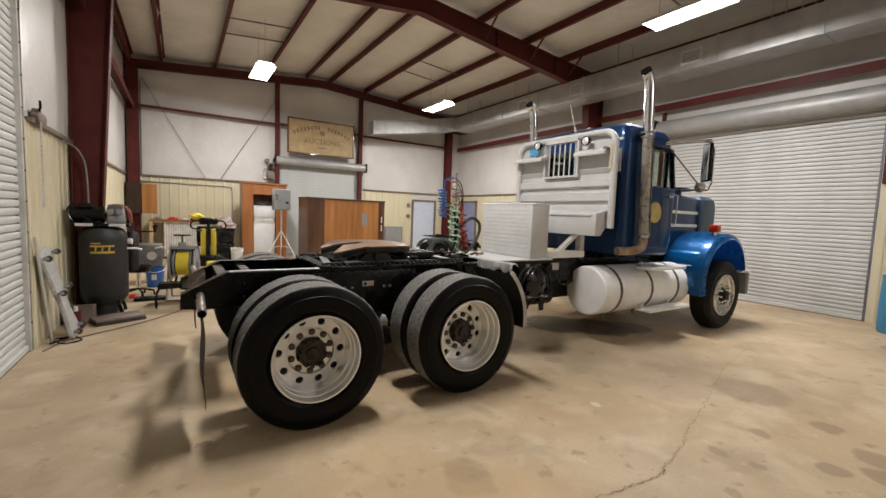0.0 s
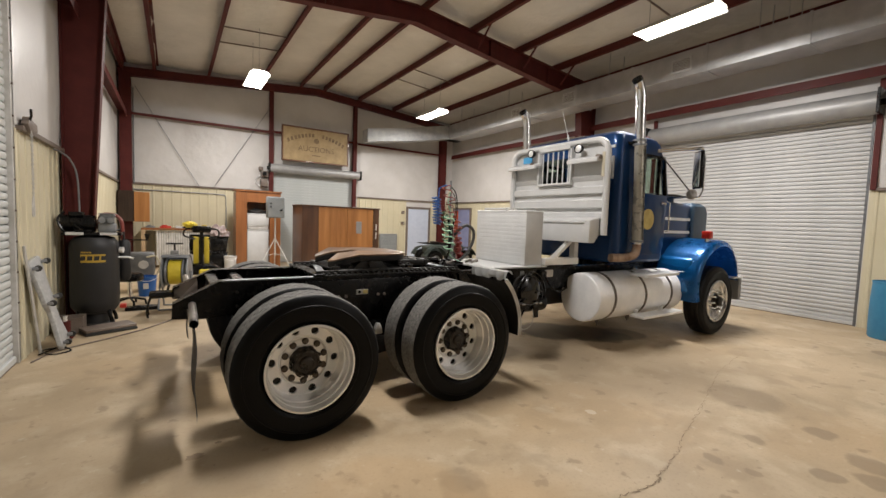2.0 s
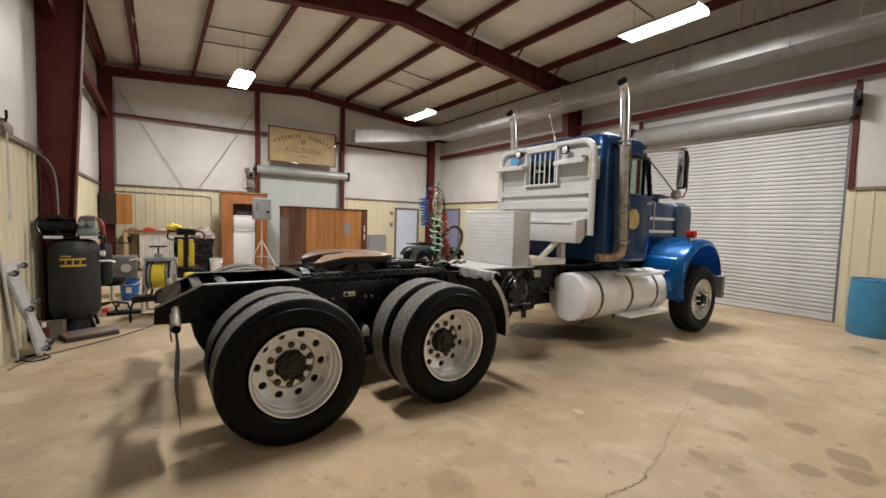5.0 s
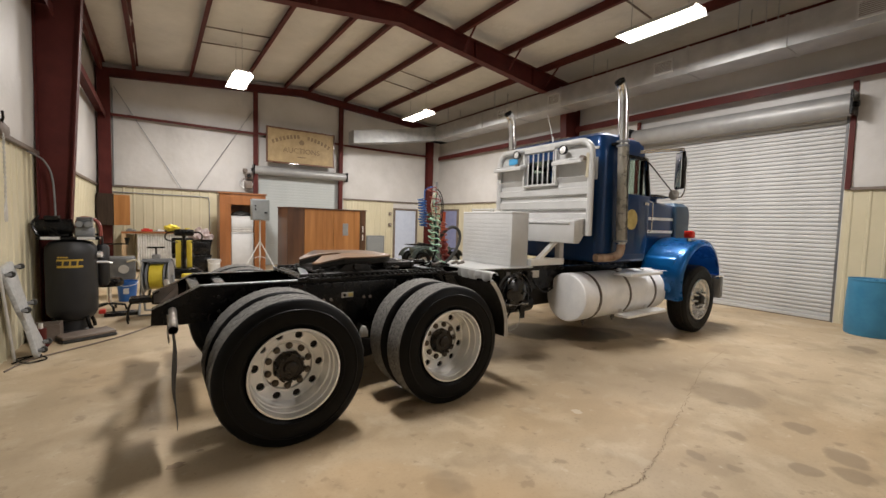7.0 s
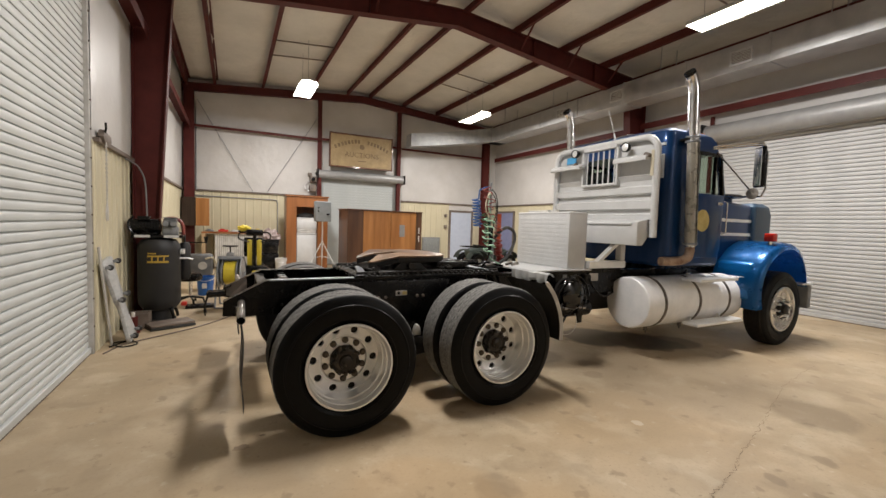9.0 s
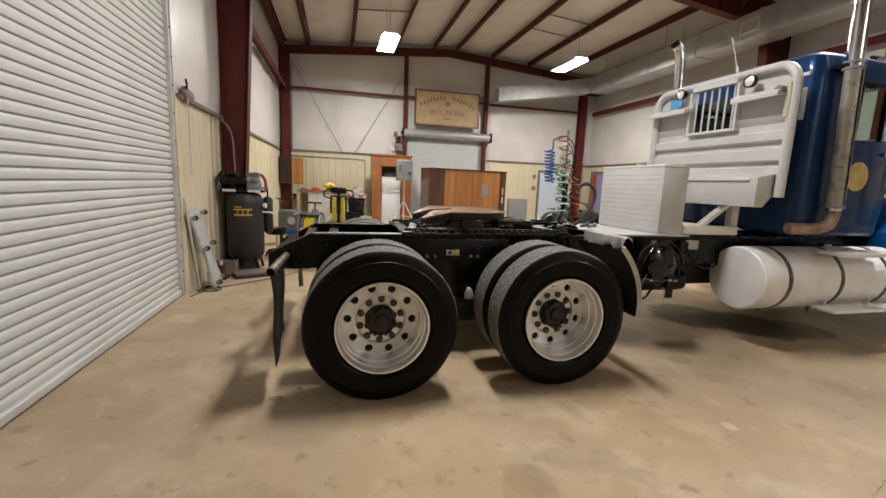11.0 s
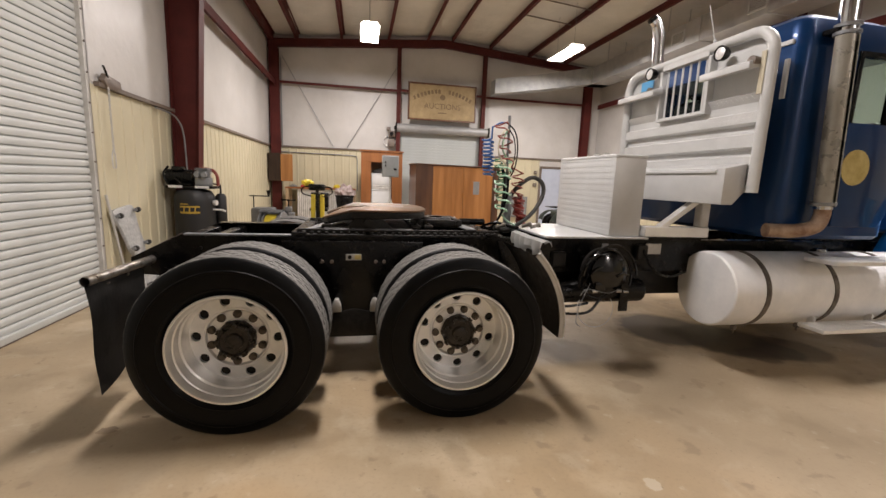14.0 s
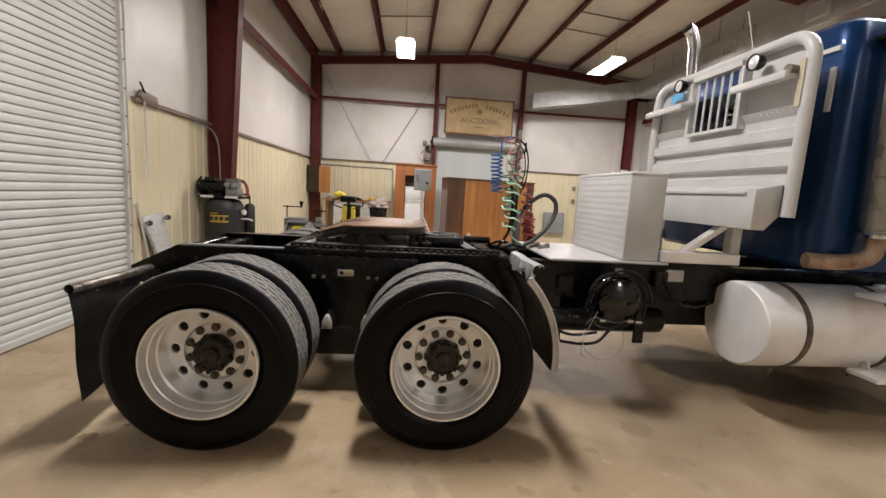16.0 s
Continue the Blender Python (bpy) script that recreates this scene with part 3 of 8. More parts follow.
# ceiling: white vinyl sagging a little between the purlins
PURLINS = [-1.02, -0.3, 1.0, 2.4, 3.62, 4.4, 5.65, 7.0, 8.3, 9.6]
bm = bmesh.new()
rows = []
for k in range(91):
    x = XL - 0.2 + (XR - XL + 0.4) * k / 90
    near = min(abs(x - p) for p in PURLINS)
    rows.append([bm.verts.new((x, YF - 0.2 + (YB - YF + 0.4) * j / 40, roof_z(x) - 0.05 * min(1, near / 0.4) ** 0.7 + 0.012 * noise.noise(Vector((x * 1.3, j * 0.5, 0))))) for j in range(41)])
ring_faces(bm, rows, closed=False)
structure("ceiling", bm, "insul_roof", "white vinyl roof insulation between purlins", sharp=70)
bm = bmesh.new()
for x0, x1 in ((XL - 0.3, RIDGE), (RIDGE, XR + 0.3)):
    prism(bm, [(x0, roof_z(x0) + 0.02), (x1, roof_z(x1) + 0.02), (x1, roof_z(x1) + 0.15), (x0, roof_z(x0) + 0.15)], "y", YF - 0.3, YB + 0.3)
structure("roof", bm, "steel_grey", "sheet metal roof")


def cee(bm, x, y0, y1, z1, depth=0.2, fl=0.065, t=0.008):
    """A Z purlin along y with its top at z1."""
    prism(bm, [(x, z1), (x, z1 - depth + t), (x - fl, z1 - depth + t), (x - fl, z1 - depth), (x + t, z1 - depth), (x + t, z1 - t), (x + fl, z1 - t), (x + fl, z1)], "y", y0, y1)


for x in PURLINS:
    bm = bmesh.new()
    cee(bm, x, YF, YB, roof_z(x) - 0.005, 0.2 if x not in (PURLINS[0], PURLINS[-1]) else 0.26)
    structure("purlin", bm, "red", "dark red steel roof purlin")


def rafter(y, deep, shallow, halfw):
    """A gable rafter in the plane y: web and flanges, deeper at the eaves."""
    for x0, x1 in ((XL + 0.05, RIDGE), (XR - 0.05, RIDGE)):
        bm = bmesh.new()
        t0, t1 = roof_z(x0) - 0.2, roof_z(x1) - 0.2
        prism(bm, [(x0, t0), (x1, t1), (x1, t1 - shallow), (x0, t0 - deep)], "y", y - 0.006, y + 0.006)
        for a0, a1 in ((t0, t1), (t0 - deep + 0.012, t1 - shallow + 0.012)):
            prism(bm, [(x0, a0), (x1, a1), (x1, a1 - 0.012), (x0, a0 - 0.012)], "y", y - halfw, y + halfw)
        for k in (0.33, 0.66):
            x = x0 + (x1 - x0) * k
            t, d = t0 + (t1 - t0) * k, deep + (shallow - deep) * k
            box(bm, x - 0.005, x + 0.005, y - halfw + 0.01, y + halfw - 0.01, t - d, t)
        structure("rafter", bm, "red", "dark red steel roof rafter")


FRAME_Y = 7.62
rafter(FRAME_Y, 0.52, 0.34, 0.09)
rafter(YB - 0.18, 0.22, 0.22, 0.07)
rafter(0.7, 0.52, 0.34, 0.09)


def column(x, y, inward, top, wide0, wide1, halfw=0.1):
    """A tapered I column standing against a side wall."""
    bm = bmesh.new()
    prism(bm, [(x, 0), (x + inward * wide0, 0), (x + inward * wide1, top), (x, top)], "y", y - 0.006, y + 0.006)
    for a, b in ((x, x), (x + inward * wide0, x + inward * wide1)):
        prism(bm, [(a - 0.007, 0), (a + 0.007, 0), (b + 0.007, top), (b - 0.007, top)], "y", y - halfw, y + halfw)
    box(bm, min(x, x + inward * (wide0 + 0.04)), max(x, x + inward * (wide0 + 0.04)), y - halfw - 0.02, y + halfw + 0.02, 0, 0.02)
    structure("column", bm, "red", "tapered dark red steel column")


column(XL + 0.05, FRAME_Y, 1, 5.15, 0.232, 0.512, 0.1)
column(XR - 0.06, FRAME_Y, -1, 5.15, 0.24, 0.62, 0.1)
column(XL + 0.06, 0.7, 1, 5.15, 0.24, 0.62, 0.1)
column(XR - 0.06, 0.7, -1, 5.15, 0.24, 0.62, 0.1)
for x0, x1 in ((-1.12, -0.86), (9.08, 9.34), (2.66, 2.78), (5.45, 5.57)):
    bm = bmesh.new()
    corner = x1 - x0 > 0.2
    y0 = YB - (0.26 if corner else 0.2)
    box(bm, x0, x1, y0, y0 + 0.012, 0, roof_z(x0) - 0.4)
    box(bm, x0, x1, YB - 0.07, YB - 0.058, 0, roof_z(x0) - 0.4)
    box(bm, (x0 + x1) / 2 - 0.005, (x0 + x1) / 2 + 0.005, y0, YB - 0.06, 0, roof_z(x0) - 0.4)
    structure("post", bm, "red", "dark red steel end wall post")


def girt(axis, at, side, u0, u1, z):
    bm = bmesh.new()
    a, b = at - side * 0.05, at - side * 0.25
    lo, hi = min(a, b), max(a, b)
    inner = b
    if axis == "x":
        box(bm, lo, hi, u0, u1, z - 0.004, z + 0.004)
        box(bm, inner - 0.004, inner + 0.004, u0, u1, z - 0.15, z + 0.004)
    else:
        box(bm, u0, u1, lo, hi, z - 0.004, z + 0.004)
        box(bm, u0, u1, inner - 0.004, inner + 0.004, z - 0.07, z + 0.004)
    structure("girt", bm, "red", "dark red steel wall girt")


girt("x", XL, -1, YF, LDOOR[0] - 0.1, GIRT_Z)
girt("x", XL, -1, LDOOR[1] + 0.1, FRAME_Y - 0.1, GIRT_Z)
girt("x", XL, -1, FRAME_Y + 0.1, YB - 0.3, GIRT_Z)
girt("x", XR, 1, YF, FRAME_Y - 0.1, GIRT_Z + 0.05)
girt("x", XR, 1, FRAME_Y + 0.1, YB - 0.3, GIRT_Z)
girt("y", YB, 1, -0.85, 2.66, GIRT_Z)
girt("y", YB, 1, 2.78, 5.45, GIRT_Z + 0.02)
girt("y", YB, 1, 5.57, 9.1, GIRT_Z)


# ---- roll-up doors ----
def roll_door(name, axis, at, side, opening, mat, label, pitch=0.0762, drum=0.3, bulge=0.009, rail="guide_grey"):
    """A steel curtain of separate curved slats with guides, a bottom bar and a drum housing; drawn along u, then turned."""
    u0, u1, h = opening
    turn = Matrix.Translation((at, 0, 0)) @ Matrix(((-side, 0, 0, 0), (0, 1, 0, 0), (0, 0, 1, 0), (0, 0, 0, 1))) if axis == "x" else Matrix.Translation((0, at, 0)) @ Matrix(((0, 1, 0, 0), (-side, 0, 0, 0), (0, 0, 1, 0), (0, 0, 0, 1)))
    door = tagged(new(name), label, kind="structure")
    n, sill = int((h + 0.05 - 0.07) / pitch), 0.07
    bm = bmesh.new()
    rows = []
    prof = [(-2.6 * bulge, 0.0), (-2.5 * bulge, 0.06 * pitch), (0.2 * bulge, 0.1 * pitch), (0.75 * bulge, 0.3 * pitch), (bulge, 0.55 * pitch), (0.8 * bulge, 0.78 * pitch), (0.3 * bulge, 0.89 * pitch), (-2.5 * bulge, 0.9 * pitch), (-2.6 * bulge, pitch)]
    for d, z in prof:
        rows.append([bm.verts.new(turn @ Vector((d - 0.045, u, z))) for u in (u0 + 0.01, u1 - 0.01)])
    ring_faces(bm, rows, closed=False)
    slat = part("slat", bm, mat, door, sharp=25)
    slat.location.z = sill
    for k in range(1, n):
        repeat(slat, Matrix.Translation((0, 0, sill + k * pitch)))
    bm = bmesh.new()
    box(bm, -0.07, -0.015, u0 + 0.01, u1 - 0.01, 0.012, sill + 0.004, 0.006, m=turn)
    part("bottom_bar", bm, mat, door)
    bm = bmesh.new()
    box(bm, -0.065, -0.02, u0 + 0.01, u1 - 0.01, 0.0, 0.014, m=turn)
    part("bottom_seal", bm, "trim", door)
    for u, s in ((u0, -1), (u1, 1)):
        bm = bmesh.new()
        box(bm, -0.05, 0.006, min(u - s * 0.02, u + s * 0.016), max(u - s * 0.02, u + s * 0.016), 0, h + 0.1, 0.004, m=turn)
        guide = part("guide", bm, rail, door, "steel guide rail")
        bm = bmesh.new()
        cyl(bm, turn @ Vector((0.004, u - s * 0.002, 0.3)), turn @ Vector((0.016, u - s * 0.002, 0.3)), 0.011, 6)
        bolt = part("bolt", bm, "trim", guide)
        for k in range(1, int(h / 0.3)):
            repeat(bolt, Matrix.Translation((0, 0, 0.3 * k)))
    bm = bmesh.new()
    ring = [(0.02 + 0.5 * drum + 0.5 * drum * math.cos(a), h + 0.42 * drum + 0.55 * drum * math.sin(a)) for a in (2 * math.pi * i / 20 for i in range(20))]
    ends = [[bm.verts.new(turn @ Vector((d, u, z))) for d, z in ring] for u in (u0 - 0.08, u1 + 0.08)]
    ring_faces(bm, ends)
    bm.faces.new(ends[0][::-1]), bm.faces.new(ends[1])
    part("drum_hood", bm, "hood", door, "dull metal hood over the rolled curtain")
    for u in (u0 - 0.1, u1 + 0.1):
        bm = bmesh.new()
        box(bm, 0.0, drum + 0.06, u - 0.02, u + 0.02, h - 0.05, h + drum * 1.0, 0.005, m=turn)
        cyl(bm, turn @ Vector((0.02 + 0.5 * drum, u - 0.06, h + 0.42 * drum)), turn @ Vector((0.02 + 0.5 * drum, u + 0.06, h + 0.42 * drum)), 0.05, 12)
        part("bracket", bm, "black", door, "black end bracket")
    return door


roll_door("door_1", "x", XL, -1, LDOOR, "slat_west", "closed white steel roll-up door with horizontal slats", rail="white_dirty")
roll_door("door_2", "x", XR, 1, RDOOR, "slat", "closed white steel roll-up door with metal hood above", pitch=0.0762, bulge=0.009, drum=0.34)
roll_door("door_3", "y", YB, 1, BDOOR, "slat_grey", "closed pale grey roll-up door under the sign", pitch=0.09, drum=0.26, bulge=0.0005)


for y0, y1 in ((RDOOR[0] - 0.11, RDOOR[0] - 0.035), (RDOOR[1] + 0.035, RDOOR[1] + 0.11)):
    bm = bmesh.new()
    box(bm, XR - 0.07, XR - 0.002, y0, y1, 2.3, GIRT_Z - 0.1, 0.004)
    structure("jamb", bm, "red", "dark red steel door jamb")

# ---- the truck ----
YC = 4.06  # its centre line
truck = thing("truck_tractor", "blue day-cab semi tractor with white headache rack and bare black frame", "truck", at=pose(4.0, YC, 0))
BACK = truck.matrix_world.inverted()


def tp(name, bm, mat, label="", parent=None, sharp=32):
    """A part of the truck, drawn in the place's own coordinates."""
    bm.transform(BACK)
    return part(name, bm, mat, parent or truck, label, sharp)


def tyre_mesh(width, R=0.509, bead=0.298):
    """Tyre round the local z axis, from z = 0 (outer side) to width, with grooves and shoulder lugs."""
    bm = bmesh.new()
    w, n = width, 180
    side = [(bead, 0.035), (bead + 0.02, 0.016), (0.335, 0.006), (0.34, 0.003), (0.345, 0.006), (0.37, 0.002), (0.40, 0.0), (0.425, 0.001), (0.429, -0.003), (0.436, -0.003), (0.44, 0.002), (0.455, 0.006), (0.472, 0.012), (0.492, 0.022)]
    tread = [(R - 0.006, 0.034), (R, 0.045)]
    for g in (0.27, 0.42, 0.58, 0.73):
        tread += [(R, g * w - 0.005), (R - 0.006, g * w - 0.003), (R - 0.006, g * w + 0.003), (R, g * w + 0.005)]
    tread += [(R, w - 0.045), (R - 0.006, w - 0.034)]
    prof = side + tread + [(r, w - h) for r, h in reversed(side)]
    rings = []
    for k, (r, h) in enumerate(prof):
        ring = []
        zone = (k - len(side)) // 4
        for i in range(n):
            a = 2 * math.pi * i / n
            rr = r
            if len(side) + 1 <= k < len(side) + len(tread) - 1 and r > R - 0.002 and (i + 2 * zone) % 5 == 4:
                rr = r - 0.0035
            ring.append(bm.verts.new((rr * math.cos(a), rr * math.sin(a), h)))
        rings.append(ring)
    ring_faces(bm, rings)
    for f in bm.faces:
        c = f.calc_center_median()
        if c.to_2d().length > 0.49 and 0.036 < c.z < w - 0.036:
            f.material_index = 1
    return bm


def rim_mesh(dish, width, deep):
    """Wheel disc with ten hand holes; dish(r) is the depth of the face, lip at z = 0."""
    bm = bmesh.new()
    RO, RI, RH, HOLE = 0.258, 0.182, 0.222, 0.0275
    lathe(bm, [(0.302, 0.012), (0.308, 0.004), (0.304, -0.002), (0.294, -0.003), (0.289, 0.006), (0.287, 0.02), (0.283, 0.028), (0.282, 0.042)] + ([(0.275, 0.048), (0.274, 0.085), (0.279, 0.09), (0.278, 0.12), (0.269, 0.128), (0.268, dish(0.268) - 0.035), (0.264, dish(0.264) - 0.012)] if deep else [(0.274, 0.048), (0.268, 0.06)]) + [(RO, dish(RO))], 80)
    lathe(bm, [(RI, dish(RI)), (0.179, dish(0.179) - 0.004), (0.174, dish(0.174) - 0.009), (0.169, dish(0.169) - 0.009), (0.164, dish(0.164) - 0.003), (0.16, dish(0.16) + 0.004), (0.154, dish(0.154) + 0.006), (0.115, dish(0.115)), (0.10, dish(0.1) + 0.004), (0.098, dish(0.1) + 0.03)], 80)
    lathe(bm, [(0.30, 0.02), (0.30, width * 0.5), (0.278, width * 0.55), (0.278, width)], 48)
    for s in range(10):
        a0, half = 2 * math.pi * s / 10, math.pi / 10
        border = []
        for i in range(8):
            border.append((RO, a0 - half + 2 * half * i / 8))
        for i in range(4):
            border.append((RO - (RO - RI) * i / 4, a0 + half))
        for i in range(8):
            border.append((RI, a0 + half - 2 * half * i / 8))
        for i in range(4):
            border.append((RI + (RO - RI) * i / 4, a0 - half))
        outer = [bm.verts.new((r * math.cos(a), r * math.sin(a), dish(r))) for r, a in border]
        cx, cy, inner, back = RH * math.cos(a0), RH * math.sin(a0), [], []
        for r, a in border:
            x, y = r * math.cos(a) - cx, r * math.sin(a) - cy
            k = HOLE / math.hypot(x, y)
            px, py = cx + x * k, cy + y * k
            inner.append(bm.verts.new((px, py, dish(math.hypot(px, py)) + 0.002)))
            back.append(bm.verts.new((px, py, dish(RH) + 0.022)))
        ring_faces(bm, [outer, inner, back])
    bmesh.ops.remove_doubles(bm, verts=bm.verts, dist=0.0006)
    return bm


def wheel(name, kind, label):
    """A wheel round its own z axis, outer side at z = 0, pointing down -z."""
    hubw = new(name)
    hubw.parent = truck
    tagged(hubw, label)
    width = 0.272
    t = part("tyre", tyre_mesh(width), "rubber", hubw, "black truck tyre with dusty tread", sharp=28)
    t.data.materials.append(MAT["rubber_dusty" if kind == "front" else "tread"])
    if kind == "inner":
        return hubw
    if kind == "rear":
        dish = lambda r: 0.212 + 0.10 * (r - 0.243)
    else:
        dish = lambda r: 0.085 - 0.35 * (0.243 - r)
    part("rim", rim_mesh(dish, width, kind == "rear"), "alu_bright" if kind == "front" else "alu", hubw, "polished aluminium disc wheel with hand holes", sharp=40)
    bm = bmesh.new()
    z0 = dish(0.143)
    if kind == "front":
        cyl(bm, (0.143, 0, z0 - 0.075), (0.143, 0, z0 - 0.01), 0.016, 12, r2=0.019)
        cyl(bm, (0.143, 0, z0 - 0.012), (0.143, 0, z0 + 0.004), 0.026, 16)
    else:
        cyl(bm, (0.143, 0, z0 - 0.008), (0.143, 0, z0 + 0.004), 0.0235, 20)
        cyl(bm, (0.143, 0, z0 - 0.017), (0.143, 0, z0 - 0.007), 0.0195, 6)
        cyl(bm, (0.143, 0, z0 - 0.02), (0.143, 0, z0 - 0.016), 0.011, 10)
    nut = part("lug_nut", bm, "chrome" if kind == "front" else "nut", hubw)
    for k in range(1, 10):
        repeat(nut, pose(0, 0, 0, 0, 0, 36 * k + 18))
    nut.matrix_basis = pose(0, 0, 0, 0, 0, 18)
    bm = bmesh.new()
    if kind == "rear":
        lathe(bm, [(0.106, z0 + 0.03), (0.104, z0 - 0.03), (0.098, z0 - 0.05), (0.092, z0 - 0.066), (0.082, z0 - 0.07), (0.076, z0 - 0.064), (0.05, z0 - 0.064), (0.045, z0 - 0.08), (0.034, z0 - 0.086), (0.0, z0 - 0.086)], 32)
        for k in range(8):
            a = math.radians(45 * k + 10)
            cyl(bm, (0.09 * math.cos(a), 0.09 * math.sin(a), z0 - 0.086), (0.09 * math.cos(a), 0.09 * math.sin(a), z0 - 0.06), 0.013, 6)
            box(bm, 0.094, 0.113, -0.012, 0.012, z0 - 0.04, z0 - 0.01, 0.003, m=pose(0, 0, 0, 0, 0, 45 * k + 30))
        part("hub", bm, "hub_grime", hubw, "greasy brown-black axle hub")
    else:
        lathe(bm, [(0.10, z0 + 0.02), (0.098, z0 - 0.03), (0.085, z0 - 0.05), (0.07, z0 - 0.055), (0.066, z0 - 0.085), (0.05, z0 - 0.095), (0.0, z0 - 0.1)], 32)
        part("hub", bm, "black_dirty", hubw, "black front hub with cap")
    return hubw


R = 0.509
AXLES, OUT = (0.872, 2.175), 2.84
FRONT_X, FRONT_OUT = 6.84, 2.93


def stand(ob, x, y, spin, far=False):
    """Turn the wheel's axis across the truck; its outer side looks to -y, or to +y on the far side."""
    m = BACK @ pose(x, y, R - 0.004, -90, 0, 0) @ pose(0, 0, 0, 0, 0, spin)
    if far:
        m = BACK @ pose(x, y, R - 0.004, 90, 0, 0) @ pose(0, 0, 0, 0, 0, spin)
    ob.matrix_basis = m
    return ob


outer = stand(wheel("rear_wheel", "rear", "outer dual wheel, aluminium disc and black tyre"), AXLES[0], OUT, 38)
inner = stand(wheel("inner_wheel", "inner", "inner dual wheel, black tyre"), AXLES[0], OUT + 0.33, 3)
front = stand(wheel("front_wheel", "front", "front steer wheel with polished aluminium disc"), FRONT_X, FRONT_OUT, 12)
FAR = 2 * YC - OUT
copy_thing(outer, BACK @ pose(AXLES[1], OUT, R - 0.004, -90, 0, 0) @ pose(0, 0, 0, 0, 0, 15))
copy_thing(inner, BACK @ pose(AXLES[1], OUT + 0.33, R - 0.004, -90, 0, 0) @ pose(0, 0, 0, 0, 0, 15))
for ax in AXLES:
    copy_thing(outer, BACK @ pose(ax, FAR, R - 0.004, 90, 0, 0))
    copy_thing(inner, BACK @ pose(ax, FAR - 0.33, R - 0.004, 90, 0, 0))
copy_thing(front, BACK @ pose(FRONT_X, 2 * YC - FRONT_OUT, R - 0.004, 90, 0, 0))

# axles, differential housings and brake drums
for ax in AXLES:
    bm = bmesh.new()
    cyl(bm, (ax, OUT + 0.16, R), (ax, 2 * YC - OUT - 0.16, R), 0.075, 16)
    lathe(bm, [(0.05, -0.2), (0.16, -0.16), (0.21, -0.05), (0.21, 0.05), (0.16, 0.14), (0.05, 0.2)], 24, m=pose(ax, YC, R, 0, 90, 0), cap=True)
    # drums drawn oversize so that the wheels' hand holes show dark
    for s in (1, -1):
        cyl(bm, (ax, YC + s * 0.62, R), (ax, YC + s * 0.985, R), 0.262, 36)
    tp("axle", bm, "black_dirty", "black drive axle with drums")
bm = bmesh.new()
cyl(bm, (FRONT_X, FRONT_OUT + 0.1, R), (FRONT_X, 2 * YC - FRONT_OUT - 0.1, R), 0.06, 12)
tp("axle", bm, "black_dirty", "black front axle")

# frame rails: channels with a sloping tail
RAIL_T, RAIL_B, RY = 1.02, 0.75, 0.43
for s in (1, -1):
    bm = bmesh.new()
    y = YC - s * RY
    web = [(0.07, 0.755), (0.075, 0.865), (0.38, RAIL_T), (7.8, RAIL_T), (7.8, RAIL_B), (0.42, RAIL_B), (0.26, 0.74)]
    prism(bm, web, "y", y - 0.005, y + 0.005)
    prism(bm, [(0.38, RAIL_T), (7.8, RAIL_T), (7.9, RAIL_T - 0.01), (0.38, RAIL_T - 0.01)], "y", min(y, y + s * 0.09), max(y, y + s * 0.09))
    prism(bm, [(0.075, 0.865), (0.38, RAIL_T), (0.385, RAIL_T - 0.012), (0.08, 0.853)], "y", min(y, y + s * 0.1), max(y, y + s * 0.1))
    prism(bm, [(0.3, RAIL_B), (7.8, RAIL_B), (7.9, RAIL_B + 0.01), (0.3, RAIL_B + 0.01)], "y", min(y, y + s * 0.09), max(y, y + s * 0.09))
    rail = tp("frame_rail", bm, "black", "black painted steel frame rail")
    bm = bmesh.new()
    cyl(bm, (0.5, y - s * 0.004, 0.93), (0.5, y - s * 0.018, 0.93), 0.013, 6)
    bolt = tp("bolt", bm, "black_dirty", "", rail)
    for x, z in ((0.5, 0.82), (0.75, 0.93), (1.05, 0.93), (1.3, 0.93), (1.3, 0.83), (1.65, 0.95), (1.75, 0.82), (2.05, 0.93), (2.4, 0.93), (2.4, 0.83), (2.9, 0.93), (2.9, 0.8), (3.3, 0.93), (3.9, 0.93), (4.1, 0.82)):
        repeat(bolt, Matrix.Translation((x - 0.5, 0, z - 0.93)))
for x in (0.36, 0.55, 1.52, 2.75, 3.7, 4.6):
    bm = bmesh.new()
    box(bm, x - 0.04, x + 0.04, YC - RY, YC + RY, 0.75, 0.99, 0.006)
    tp("crossmember", bm, "black", "black steel crossmember")
# plate that closes the tail between the rails, bent in towards the middle
for s in (1, -1):
    bm = bmesh.new()
    ends = [(0.085, YC - s * (RY - 0.008), 0.765, 0.87), (0.25, YC - s * 0.06, 0.845, 0.985)]
    sheet = [[bm.verts.new((x, y, z)) for z in (z0, z1)] for x, y, z0, z1 in ends]
    ring_faces(bm, sheet, closed=False)
    bmesh.ops.solidify(bm, geom=bm.faces[:], thickness=0.008)
    tp("tail_plate", bm, "trim", "worn grey closing plate at the tail")
# light metal strip that lies along the near rail, and the rear cross tube
bm = bmesh.new()
box(bm, 0.4, 1.18, YC - RY - 0.014, YC - RY + 0.03, 1.015, 1.03, 0.004)
tp("edge_strip", bm, "steel_grey", "bare worn edge of the frame rail")
bm = bmesh.new()
prism(bm, [(1.15, 3.72), (1.22, 3.72), (1.34, 4.28), (1.27, 4.28)], "z", 1.045, 1.056, 0.003)
tp("cross_strap", bm, "steel_grey", "bare steel strap across the frame")

